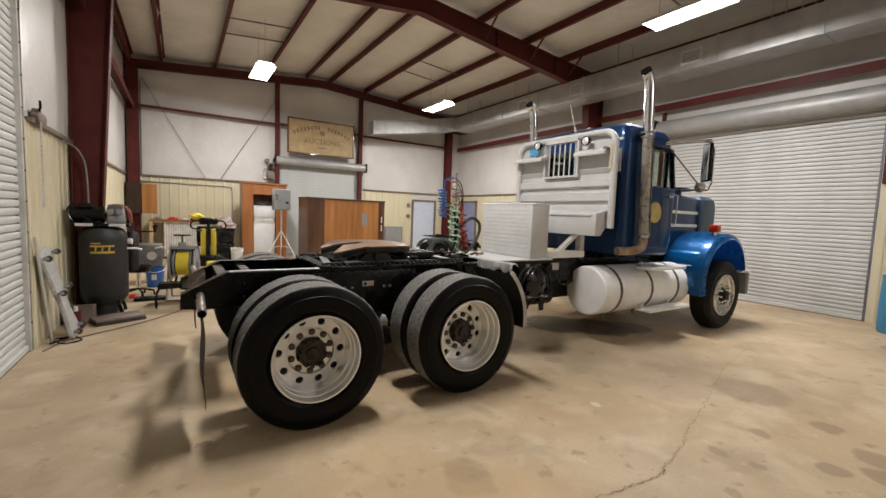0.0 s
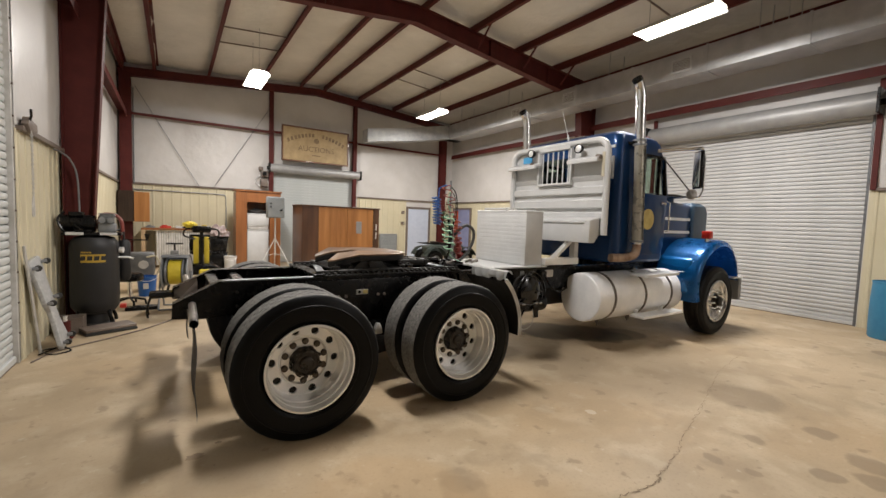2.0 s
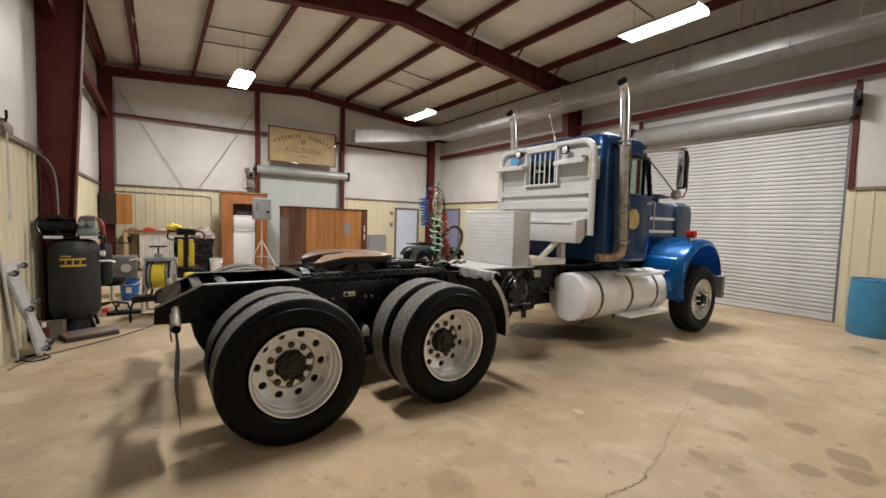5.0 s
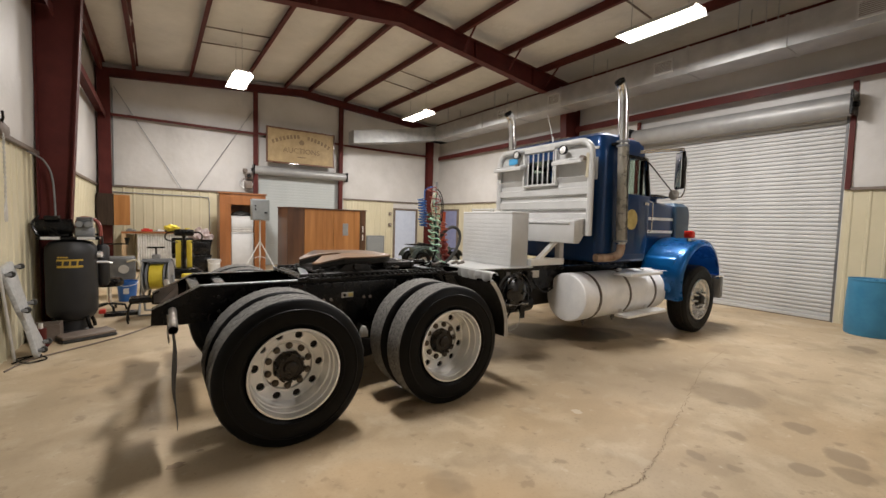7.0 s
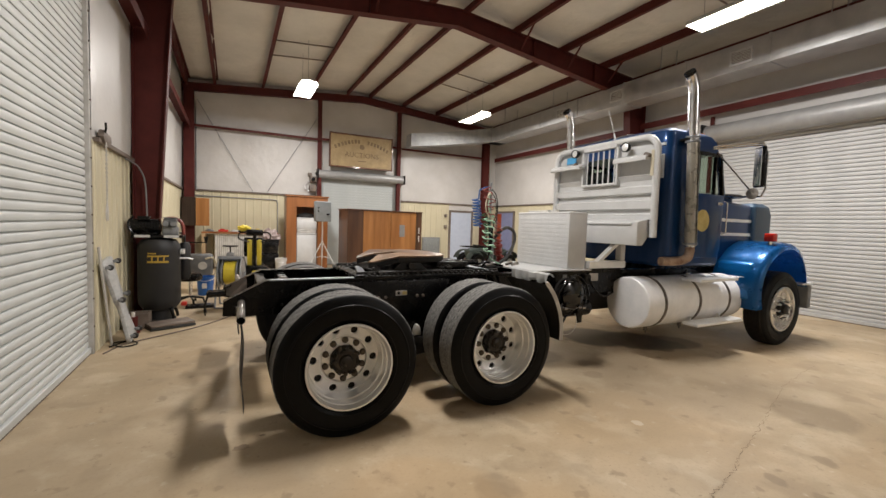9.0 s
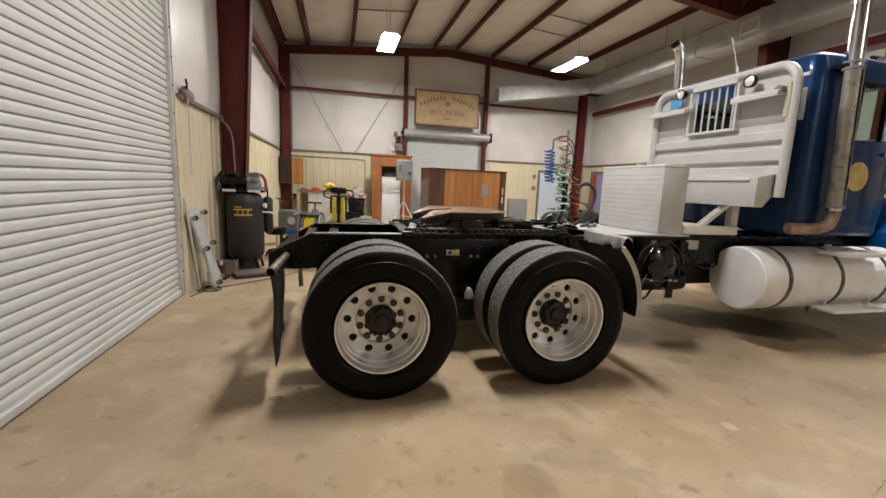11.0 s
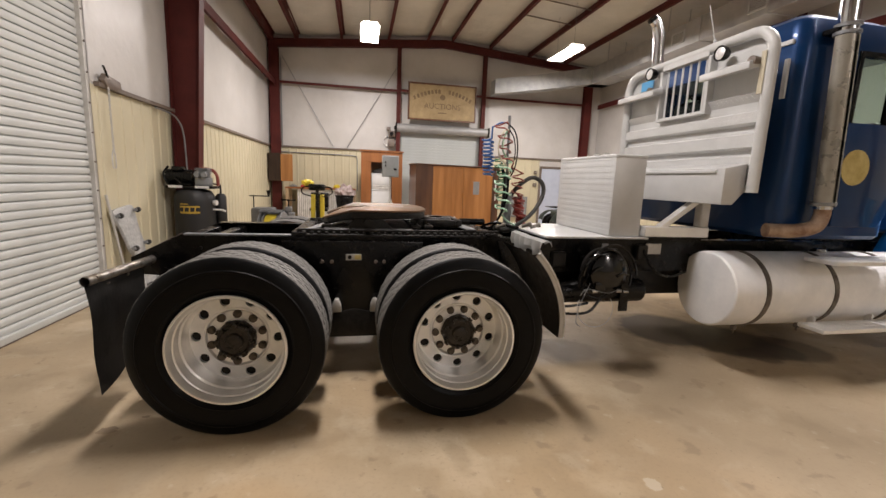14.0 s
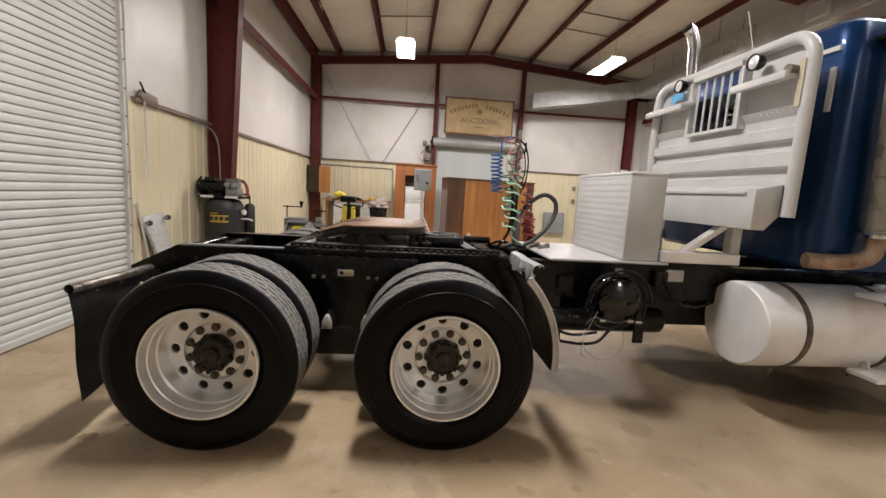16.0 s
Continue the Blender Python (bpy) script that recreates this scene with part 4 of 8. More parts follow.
# walking-beam suspension between the axles
for s in (1, -1):
    bm = bmesh.new()
    y = YC - s * (RY + 0.03)
    prism(bm, [(1.02, 0.99), (2.02, 0.99), (1.94, 0.7), (1.8, 0.5), (1.66, 0.38), (1.38, 0.38), (1.24, 0.5), (1.1, 0.7)], "y", y - 0.025, y + 0.025, 0.008)
    hang = tp("hanger", bm, "black", "black suspension hanger bracket")
    bm = bmesh.new()
    prism(bm, [(0.72, 0.44), (0.75, 0.36), (1.35, 0.28), (1.7, 0.28), (2.3, 0.36), (2.33, 0.44), (1.8, 0.44), (1.52, 0.5), (1.24, 0.44)], "y", y + s * 0.02 - 0.06, y + s * 0.02 + 0.06, 0.02)
    tp("walking_beam", bm, "black_dirty", "greasy black suspension beam")
    bm = bmesh.new()
    for k in range(6):
        prism(bm, [(0.95 + 0.07 * k, 0.70 - 0.022 * k), (2.1 - 0.07 * k, 0.70 - 0.022 * k), (2.1 - 0.07 * k, 0.685 - 0.022 * k), (0.95 + 0.07 * k, 0.685 - 0.022 * k)], "y", y + s * 0.03, y + s * 0.1)
    tp("leaf_spring", bm, "black_dirty", "stacked black leaf spring")
    for x in (1.4, 1.668):
        bm = bmesh.new()
        prism(bm, [(x - 0.035, 0.485), (x + 0.035, 0.485), (x + 0.03, 0.535), (x + 0.012, 0.58), (x - 0.012, 0.58), (x - 0.03, 0.535)], "y", y - s * 0.055 - 0.03, y - s * 0.055 + 0.03, 0.006, 2)
        tp("bump_stop", bm, "white_dirty", "pale rubber bump stop")
    for x in (1.3, 1.366, 1.674, 1.734):
        bm = bmesh.new()
        cyl(bm, (x, y - s * 0.024, 0.846), (x, y - s * 0.045, 0.846), 0.013, 6)
        tp("bolt", bm, "trim", "", hang)
bm = bmesh.new()
box(bm, 1.462, 1.572, YC - RY - 0.062, YC - RY - 0.056, 0.855, 0.9, 0.001)
sticker = tp("sticker", bm, "white_dirty", "small yellow and white warning sticker")
bm = bmesh.new()
box(bm, 1.525, 1.568, YC - RY - 0.066, YC - RY - 0.0615, 0.862, 0.893)
tp("print", bm, "gold", "", sticker)
bm = bmesh.new()
cyl(bm, (1.49, YC - RY - 0.066, 0.878), (1.49, YC - RY - 0.0615, 0.878), 0.014, 16)
tp("print", bm, "black", "", sticker)

# rear mud flaps on chrome tubes
for s in (1, -1):
    y0, y1 = YC - s * 0.5, YC - s * 1.11
    bm = bmesh.new()
    tube(bm, [(0.2, YC - s * RY, 0.852), (0.2, y0, 0.853), (0.187, y1, 0.863)], 0.026, 16, cap=False)
    tube(bm, [(0.2, YC - s * RY, 0.852), (0.2, y0, 0.853), (0.187, y1, 0.863)], 0.0215, 16, cap=False)
    bar = tp("flap_hanger", bm, "hazed_chrome", "scratched chrome mud flap hanger tube")
    bm = bmesh.new()
    rows = []
    for k in range(13):
        z = 0.846 - 0.566 * k / 12
        ya = y1 + s * (-0.008 + 0.024 * k / 12)
        yb = y0 - s * (0.04 + 0.07 * k / 12)
        rows.append([bm.verts.new((0.185 + 0.01 * math.sin(k * 0.5) + 0.02 * k / 12 + 0.008 * math.sin(i * 1.1), ya + (yb - ya) * i / 6, z + (0.1 * (i / 6) - 0.05 if k == 12 else 0))) for i in range(7)])
    ring_faces(bm, rows, closed=False)
    bmesh.ops.solidify(bm, geom=bm.faces[:], thickness=0.009)
    tp("mud_flap", bm, "flap", "hanging black rubber mud flap", sharp=50)
    for k in (0.3, 0.62):
        bm = bmesh.new()
        y = y0 + (y1 - y0) * k
        tube(bm, [(0.165, y, 0.872), (0.17, y, 0.832), (0.19, y - s * 0.03, 0.812), (0.2, y - s * 0.06, 0.815)], 0.005, 6)
        tp("clip", bm, "hazed_chrome", "", bar)

# fifth wheel: slide plates, saddle and horseshoe plate
for s in (1, -1):
    bm = bmesh.new()
    y = YC - s * 0.40
    box(bm, 1.12, 2.62, y - 0.06, y + 0.06, 1.02, 1.038, 0.003)
    box(bm, 1.12, 2.62, y - s * 0.0 - 0.012, y + 0.012, 1.038, 1.07, 0.003)
    slide = tp("slide_rail", bm, "black_dirty", "black toothed fifth wheel slide rail")
    bm = bmesh.new()
    box(bm, 1.16, 1.185, y - 0.058, y - 0.018, 1.038, 1.056, 0.003)
    tooth = tp("tooth", bm, "black_dirty", "", slide)
    for k in range(1, 28):
        repeat(tooth, Matrix.Translation((0.052 * k, 0, 0)))
bm = bmesh.new()
box(bm, 1.3, 1.95, YC - 0.45, YC + 0.45, 1.05, 1.08, 0.01)
prism(bm, [(1.42, 1.05), (1.83, 1.05), (1.72, 1.155), (1.53, 1.155)], "y", YC - 0.43, YC - 0.35, 0.01)
prism(bm, [(1.42, 1.05), (1.83, 1.05), (1.72, 1.155), (1.53, 1.155)], "y", YC + 0.35, YC + 0.43, 0.01)
cyl(bm, (1.62, YC - 0.47, 1.12), (1.62, YC + 0.47, 1.12), 0.03, 14)
tp("saddle", bm, "black_dirty", "black fifth wheel saddle")
bm = bmesh.new()
poly = []
for k in range(25):
    a = math.radians(-90 + 180 * k / 24)
    c, q = math.cos(a), math.sin(a)
    poly.append((1.64 + 0.44 * max(c, 0) ** 0.62, YC + 0.46 * math.copysign(abs(q) ** 0.62, q)))
poly += [(1.5, YC + 0.46), (1.32, YC + 0.32), (1.28, YC + 0.21), (1.42, YC + 0.07), (1.6, YC + 0.05), (1.65, YC), (1.6, YC - 0.05), (1.42, YC - 0.07), (1.28, YC - 0.21), (1.32, YC - 0.32), (1.5, YC - 0.46)]
prism(bm, poly, "z", 1.2, 1.214, 0.004)
for v in bm.verts:
    v.co.z -= max(0, 1.46 - v.co.x) * 0.42
tp("top_plate", bm, "grease", "rust-brown greased horseshoe plate")
bm = bmesh.new()
prism(bm, [(1.62 + (u - 1.62) * 0.985, YC + (v - YC) * 0.985) for u, v in poly], "z", 1.15, 1.198, 0.006)
for v in bm.verts:
    v.co.z -= max(0, 1.46 - v.co.x) * 0.42
tp("plate_body", bm, "black_dirty", "greasy black underside of the plate")
for x, y0, y1 in ((1.14, YC - 0.46, YC + 0.46), (2.55, YC - 0.46, YC + 0.46)):
    bm = bmesh.new()
    box(bm, x - 0.05, x + 0.05, y0, y1, 1.02, 1.05, 0.004)
    tp("stop_plate", bm, "black", "black cross plate")

for x0, x1, y0, y1 in ((2.0, 2.05, 3.84, 4.28), (2.32, 2.37, 3.84, 4.28), (2.05, 2.32, 3.84, 3.88), (2.05, 2.32, 4.24, 4.28)):
    bm = bmesh.new()
    box(bm, x0, x1, y0, y1, 1.07, 1.13, 0.008, 2)
    tp("lock_frame", bm, "black_dirty", "greasy black locking frame bar")
bm = bmesh.new()
lathe(bm, [(0.06, -0.02), (0.12, -0.02), (0.135, 0.0), (0.12, 0.02), (0.06, 0.02)], 28, m=pose(2.19, 4.06, 1.12))
tp("lock_ring", bm, "black_dirty", "greasy steel ring on the locking frame")
bm = bmesh.new()
cyl(bm, (2.4, 4.06, 1.1), (2.62, 4.06, 1.1), 0.028, 14)
cyl(bm, (2.3, 4.06, 1.1), (2.4, 4.06, 1.1), 0.014, 10)
tp("lock_cylinder", bm, "black", "black locking cylinder")
bm = bmesh.new()
prism(bm, [(2.36, 3.64), (2.44, 3.64), (2.38, 4.42), (2.3, 4.42)], "z", 1.072, 1.082, 0.003)
tp("cross_strap", bm, "guide_grey", "bare steel strap across the frame")
for x, y in ((1.32, 3.72), (1.45, 3.7), (1.98, 3.72), (2.08, 3.74), (1.72, 3.7)):
    bm = bmesh.new()
    box(bm, x - 0.035, x + 0.035, y - 0.03, y + 0.03, 1.07, 1.1, 0.01, 2)
    cyl(bm, (x, y, 1.1), (x, y, 1.112), 0.014, 6)
    tp("clamp_block", bm, "black_dirty", "greasy clamp block with a bolt")

# quarter fenders ahead of the front drive wheels
for s in (1, -1):
    bm = bmesh.new()
    y0, y1 = YC - s * 1.19, YC - s * 0.6
    a_lo, a_hi = -1, 50
    grid = {}

    def arch(k, dr):
        """A point of the fender's arc, wider towards the top."""
        u = k / 14
        a, rr = math.radians(a_lo + (a_hi - a_lo) * u), 0.606 + 0.05 * u + dr
        return AXLES[1] + rr * math.cos(a), R + rr * math.sin(a)

    for i, dr in enumerate((0.0, 0.007)):
        for j, y in enumerate((y0, y1)):
            grid[i, j] = [bm.verts.new((arch(k, dr)[0], y, arch(k, dr)[1])) for k in range(15)]
    loop = [grid[0, 0], grid[0, 1], grid[1, 1], grid[1, 0], grid[0, 0]]
    ring_faces(bm, loop, closed=False)
    tp("quarter_fender", bm, "black_dirty", "black quarter fender")
    bm = bmesh.new()
    for k in range(14):
        (xa, za), (xb, zb) = arch(k, 0.0), arch(k + 1, 0.0)
        (xc, zc), (xd, zd) = arch(k, 0.03), arch(k + 1, 0.03)
        for y in (y0 - s * 0.004, y0 + s * 0.012):
            bm.faces.new([bm.verts.new(p) for p in ((xa, y, za), (xb, y, zb), (xd, y, zd), (xc, y, zc))])
    bmesh.ops.remove_doubles(bm, verts=bm.verts, dist=0.0005)
    tube(bm, [(arch(k, 0.03)[0], y0, arch(k, 0.03)[1]) for k in range(15)], 0.011, 8)
    tp("fender_edge", bm, "white_dirty", "pale rolled fender edge")
bm = bmesh.new()
rows = []
for k in range(19):
    u = k / 18
    y = 3.42 - 0.53 * u
    x = 2.645 + 0.006 * math.sin(9 * u)
    fold = 0.012 * math.sin(u * 30)
    low = 1.0 + 0.02 * u + 0.018 * math.sin(u * 21 + 1) - (0.05 if u > 0.9 else 0)
    rows.append([bm.verts.new((x + 0.06, y, 1.08 + fold)), bm.verts.new((x + 0.045, y, 1.1)), bm.verts.new((x + 0.02, y, 1.108)), bm.verts.new((x - 0.005 + 0.3 * fold, y, 1.095)), bm.verts.new((x - 0.012 + fold, y, 1.05)), bm.verts.new((x + fold * 1.4, y, low))])
ring_faces(bm, rows, closed=False)
bmesh.ops.solidify(bm, geom=bm.faces[:], thickness=0.006)
tp("fender_cover", bm, "white", "crumpled white cover sheet over the fender")

# deck plate and tool box
bm = bmesh.new()
box(bm, 2.97, 3.88, YC - 0.5, YC + 0.5, 1.03, 1.048, 0.004)
deck = tp("deck_plate", bm, "white", "white painted deck plate")
bm = bmesh.new()
box(bm, 3.53, 3.81, 3.59, 4.53, 1.05, 1.69, 0.012, 2)
tb = tp("tool_box", bm, "white", "white steel tool box with tread-plate face")
bm = bmesh.new()
box(bm, 3.527, 3.813, 3.587, 4.533, 1.672, 1.703, 0.012, 3)
tp("lid", bm, "white", "", tb)
bm = bmesh.new()
for r_ in range(25):
    for c_ in range(23):
        y, z = 3.61 + 0.039 * c_ + (0.0195 if r_ % 2 else 0), 1.07 + 0.0245 * r_
        ca, sa = (0.7, 0.71) if r_ % 2 else (0.7, -0.71)
        q = [bm.verts.new((x, y + u * ca - v * sa, z + u * sa + v * ca)) for u, v, x in ((-0.011, 0, 3.5295), (0, -0.005, 3.5295), (0.011, 0, 3.5295), (0, 0.005, 3.5295), (0, 0, 3.5255))]
        for a_ in range(4):
            bm.faces.new((q[a_], q[(a_ + 1) % 4], q[4]))
tagged(tp("tread", bm, "white", "raised tread pattern", tb), kind="stuff")
for y in (3.95, 4.1):
    bm = bmesh.new()
    cyl(bm, (3.66, y, 1.705), (3.66, y, 1.735), 0.03, 14)
    tp("knob", bm, "white_dirty", "", tb)

# headache rack
RX, RY0, RY1, RZ0, RZ1 = 4.36, 3.15, 4.75, 1.44, 2.58
bm = bmesh.new()
corner, pts = 0.16, [(RX, RY0, RZ0)]
for cy, cz, a0 in ((RY0 + corner, RZ1 - corner, 180), (RY1 - corner, RZ1 - corner, 90)):
    for k in range(7):
        a = math.radians(a0 - 15 * k)
        pts.append((RX, cy + corner * math.cos(a), cz + corner * math.sin(a)))
pts.append((RX, RY1, RZ0))
tube(bm, pts, 0.039, 14)
tp("rack_tube", bm, "white", "white rounded tube frame of the headache rack")
WY0, WY1, WZ0, WZ1 = 3.685, 4.215, 2.095, 2.52


FOLDS = [(1.40, 0.012), (1.62, 0.012), (1.635, -0.03), (1.7, -0.03), (1.715, 0.012), (1.755, 0.012), (1.77, -0.03), (1.86, -0.03), (1.875, 0.012), (1.93, 0.012), (1.945, -0.03), (2.02, -0.03), (2.035, 0.012), (2.08, 0.012), (2.095, -0.03), (2.155, -0.03), (2.17, 0.012), (2.62, 0.012)]


def rack_sheet(y0, y1, z0, z1):
    """Sheet with horizontal folds, flat above."""
    bm = bmesh.new()
    prof = [(0.012, z0)] + [(d, z) for z, d in FOLDS if z0 + 0.01 < z < z1 - 0.01] + [(0.012, z1)]
    for back in (0.0, 0.006):
        rows = [[bm.verts.new((RX + 0.02 + d + back, y, q)) for y in (y0, y1)] for d, q in prof]
        ring_faces(bm, rows, closed=False)
    return bm


def diamonds(bm, y0, y1, z0, z1, x):
    """Raised tread marks on a plate that faces -x."""
    for r_ in range(int((z1 - z0) / 0.022)):
        for c_ in range(int((y1 - y0) / 0.044)):
            y, z = y0 + 0.02 + 0.044 * c_ + (0.022 if r_ % 2 else 0), z0 + 0.012 + 0.022 * r_
            ca, sa = (0.7, 0.7) if r_ % 2 else (0.7, -0.7)
            q = [bm.verts.new((x - e, y + u * ca - v * sa, z + u * sa + v * ca)) for u, v, e in ((-0.013, 0, 0), (0, -0.0045, 0), (0.013, 0, 0), (0, 0.0045, 0), (0, 0, 0.0028))]
            for a_ in range(4):
                bm.faces.new((q[a_], q[(a_ + 1) % 4], q[4]))


for y0, y1, z0, z1 in ((RY0, RY1, RZ0, WZ0), (RY0, WY0, WZ0, RZ1 - 0.03), (WY1, RY1, WZ0, RZ1 - 0.03)):
    sheet = tp("rack_panel", rack_sheet(y0 + 0.02, y1 - 0.02, z0, z1), "white", "white folded sheet of the rack", sharp=20)
    bm = bmesh.new()
    for a, b, d in ((1.637, 1.698, -0.03), (1.947, 2.018, -0.03), (2.097, 2.153, -0.03), (2.36, 2.58, 0.012)):
        if z0 <= a and b <= z1:
            diamonds(bm, y0 + 0.06, y1 - 0.06, a, b, RX + 0.0198 + d)
    tagged(tp("tread", bm, "white", "raised tread pattern", sheet), kind="stuff")
bm = bmesh.new()
for b in ((WY0 - 0.03, WY0, WZ0 - 0.03, WZ1), (WY1, WY1 + 0.03, WZ0 - 0.03, WZ1), (WY0, WY1, WZ0 - 0.03, WZ0), (WY0, WY1, WZ1, RZ1)):
    box(bm, RX - 0.035, RX + 0.03, *b, 0.004)
tp("window_frame", bm, "white", "white frame of the rack opening")
for k in range(6):
    bm = bmesh.new()
    y = WY0 + (WY1 - WY0) * (k + 0.5) / 6
    cyl(bm, (RX, y, WZ0), (RX, y, WZ1), 0.009, 8)
    tp("bar", bm, "white", "white upright guard bar")
bm = bmesh.new()
prism(bm, [(RX - 0.2, 1.345), (RX - 0.1, 1.345), (RX - 0.012, 1.44), (RX - 0.012, 1.65), (RX - 0.2, 1.61)], "y", 3.2, RY1 - 0.06, 0.006)
tp("tray", bm, "white", "white chain tray across the rack")
bm = bmesh.new()
box(bm, RX - 0.215, RX - 0.195, RY0 + 0.12, RY1 - 0.1, 1.575, 1.6, 0.004)
tp("tray_lip", bm, "alu", "bright metal lip of the tray")
for y0, y1, z in ((3.2, 3.65, 2.335), (4.2, RY1 - 0.01, 2.335)):
    bm = bmesh.new()
    prism(bm, [(RX - 0.13, z - 0.03), (RX - 0.12, z - 0.035), (RX - 0.02, z - 0.01), (RX - 0.02, z + 0.055), (RX - 0.03, z + 0.055), (RX - 0.13, z + 0.015)], "y", y0, y1, 0.003)
    tp("shelf", bm, "white", "white ledge on the rack")
for y, z in ((3.52, 2.49), (4.33, 2.52)):
    bm = bmesh.new()
    m = Matrix.Translation((RX - 0.06, y, z)) @ Matrix.Rotation(radians(-90), 4, "Y")
    lathe(bm, [(0.0, -0.05), (0.03, -0.045), (0.052, -0.015), (0.058, 0.03), (0.052, 0.034), (0.048, 0.024), (0.03, 0.018), (0.0, 0.016)], 24, m=m)
    spot = tp("work_light", bm, "black", "round black work light")
    bm = bmesh.new()
    lathe(bm, [(0.046, 0.026), (0.03, 0.033), (0.0, 0.036)], 20, m=m)
    tp("lens", bm, "alu", "", spot)
for y, z in ((3.22, 2.36), (4.3, 2.36)):
    bm = bmesh.new()
    lathe(bm, [(0.0, -0.05), (0.03, -0.04), (0.034, 0.02), (0.0, 0.03)], 16, m=Matrix.Translation((RX - 0.08, y, z)) @ Matrix.Rotation(radians(-90), 4, "Y"))
    box(bm, RX - 0.08, RX - 0.02, y - 0.02, y + 0.02, z - 0.02, z + 0.01, 0.004)
    tp("marker_light", bm, "trim", "small brown clearance light")
bm = bmesh.new()
box(bm, RX + 0.018, RX + 0.024, 4.4, 4.58, 2.41, 2.5, 0.002)
tp("tape_patch", bm, "tape_blue", "bright blue tape patch")
bm = bmesh.new()
box(bm, RX - 0.047, RX - 0.042, RY0 + 0.005, RY0 + 0.045, 2.13, 2.42, 0.002)
tp("reflector_strip", bm, "cream_tape", "faded cream reflector strip")
# rack legs, braces and feet
for y in (YC - 0.48, YC + 0.48):
    bm = bmesh.new()
    box(bm, RX - 0.03, RX + 0.05, y - 0.04, y + 0.04, 1.14, 1.46, 0.006)
    tp("rack_leg", bm, "white_dirty", "white rack leg")
    bm = bmesh.new()
    m = look((3.97, y, 1.12), (4.3, y, 1.36))
    box(bm, -0.035, 0.035, -0.022, 0.022, -0.42, 0.0, 0.004, m=m)
    tp("rack_brace", bm, "alu", "bare metal brace")
    bm = bmesh.new()
    box(bm, 3.82, 4.42, y - 0.045, y + 0.045, 1.055, 1.14, 0.006)
    tp("rack_foot", bm, "alu", "bare aluminium foot of the rack")
bm = bmesh.new()
box(bm, 3.92, 4.42, YC - 0.46, YC + 0.46, 1.02, 1.05, 0.006)
tp("rack_base", bm, "black", "black plate below the rack")

# cab
CX0, CX1, CY0, CY1, CZ0, CZ1 = 4.64, 5.76, 3.19, 4.92, 1.1, 2.755
RC = 0.1  # radius of the rear corners


def plan(x0, x1, y0, y1, rb, rf):
    """A rectangle with round corners, as pairs."""
    out = []
    for cx, cy, rr, a0 in ((x0 + rb, y0 + rb, rb, 180), (x1 - rf, y0 + rf, rf, 270), (x1 - rf, y1 - rf, rf, 0), (x0 + rb, y1 - rb, rb, 90)):
        for k in range(7):
            a = math.radians(a0 + 15 * k)
            out.append((cx + rr * math.cos(a), cy + rr * math.sin(a)))
    return out


def loft(bm, levels, rb, rf):
    """Stack plans given as (z, x0, x1, inset of y)."""
    rings = []
    for z, x0, x1, y0, y1, d in levels:
        rings.append([bm.verts.new((px, py, z)) for px, py in plan(x0 + d, x1 - d, y0 + d, y1 - d, rb, rf)])
    ring_faces(bm, rings)
    bm.faces.new(rings[0][::-1]), bm.faces.new(rings[-1])


bm = bmesh.new()
loft(bm, [(CZ0, CX0, CX1, CY0, CY1, 0.02), (CZ0 + 0.03, CX0, CX1, CY0, CY1, 0.0), (1.97, CX0, CX1 + 0.02, CY0, CY1, 0.0)], RC, 0.1)
tp("cab_body", bm, "blue", "dark metallic blue lower cab")
bm = bmesh.new()
loft(bm, [(2.5, CX0, CX1 - 0.1, CY0, CY1, 0.0), (2.63, CX0, CX1 - 0.14, CY0, CY1, 0.008), (2.7, CX0, CX1 - 0.18, CY0, CY1, 0.035), (2.74, CX0, CX1 - 0.22, CY0, CY1, 0.09), (CZ1, CX0, CX1 - 0.25, CY0, CY1, 0.2)], RC, 0.1)
tp("cab_roof", bm, "blue", "dark metallic blue cab roof")
# back wall of the cab with its rear window opening, wrapped round both corners
for y0, y1, z0, z1 in ((CY0 + RC, 3.5, 1.97, 2.5), (4.62, CY1 - RC, 1.97, 2.5), (3.5, 4.62, 1.97, 2.02), (3.5, 4.62, 2.46, 2.5)):
    bm = bmesh.new()
    box(bm, CX0, CX0 + 0.03, y0, y1, z0, z1)
    tp("back_panel", bm, "blue", "dark blue cab back panel")
for q, s in ((CY0, 1), (CY1, -1)):
    bm = bmesh.new()
    rows = []
    for z in (1.97, 2.5):
        arc = [(CX0 + RC - rr * math.cos(math.radians(a)), q + s * (RC - rr * math.sin(math.radians(a)))) for rr in (RC, RC - 0.03) for a in ([*range(0, 91, 10)] if rr == RC else [*range(90, -1, -10)])]
        arc = arc[:10] + [(5.16, q), (5.16, q + s * 0.03)] + arc[10:]
        rows.append([bm.verts.new((px, py, z)) for px, py in arc])
    ring_faces(bm, rows)
    tp("corner_panel", bm, "blue", "dark blue rounded cab corner", sharp=40)
    bm = bmesh.new()
    prism(bm, [(CX1 - 0.04, 1.97), (CX1 + 0.02, 1.97), (CX1 - 0.1, 2.5), (CX1 - 0.16, 2.5)], "y", min(q, q + s * 0.06), max(q, q + s * 0.06), 0.01)
    tp("front_pillar", bm, "blue", "dark blue windscreen pillar")
for y in (3.6, 4.5):
    bm = bmesh.new()
    box(bm, 4.86, 5.0, y - 0.2, y + 0.2, 1.9, 2.34, 0.05, 3)
    tp("seat_back", bm, "interior", "dark seat back in the cab")
bm = bmesh.new()
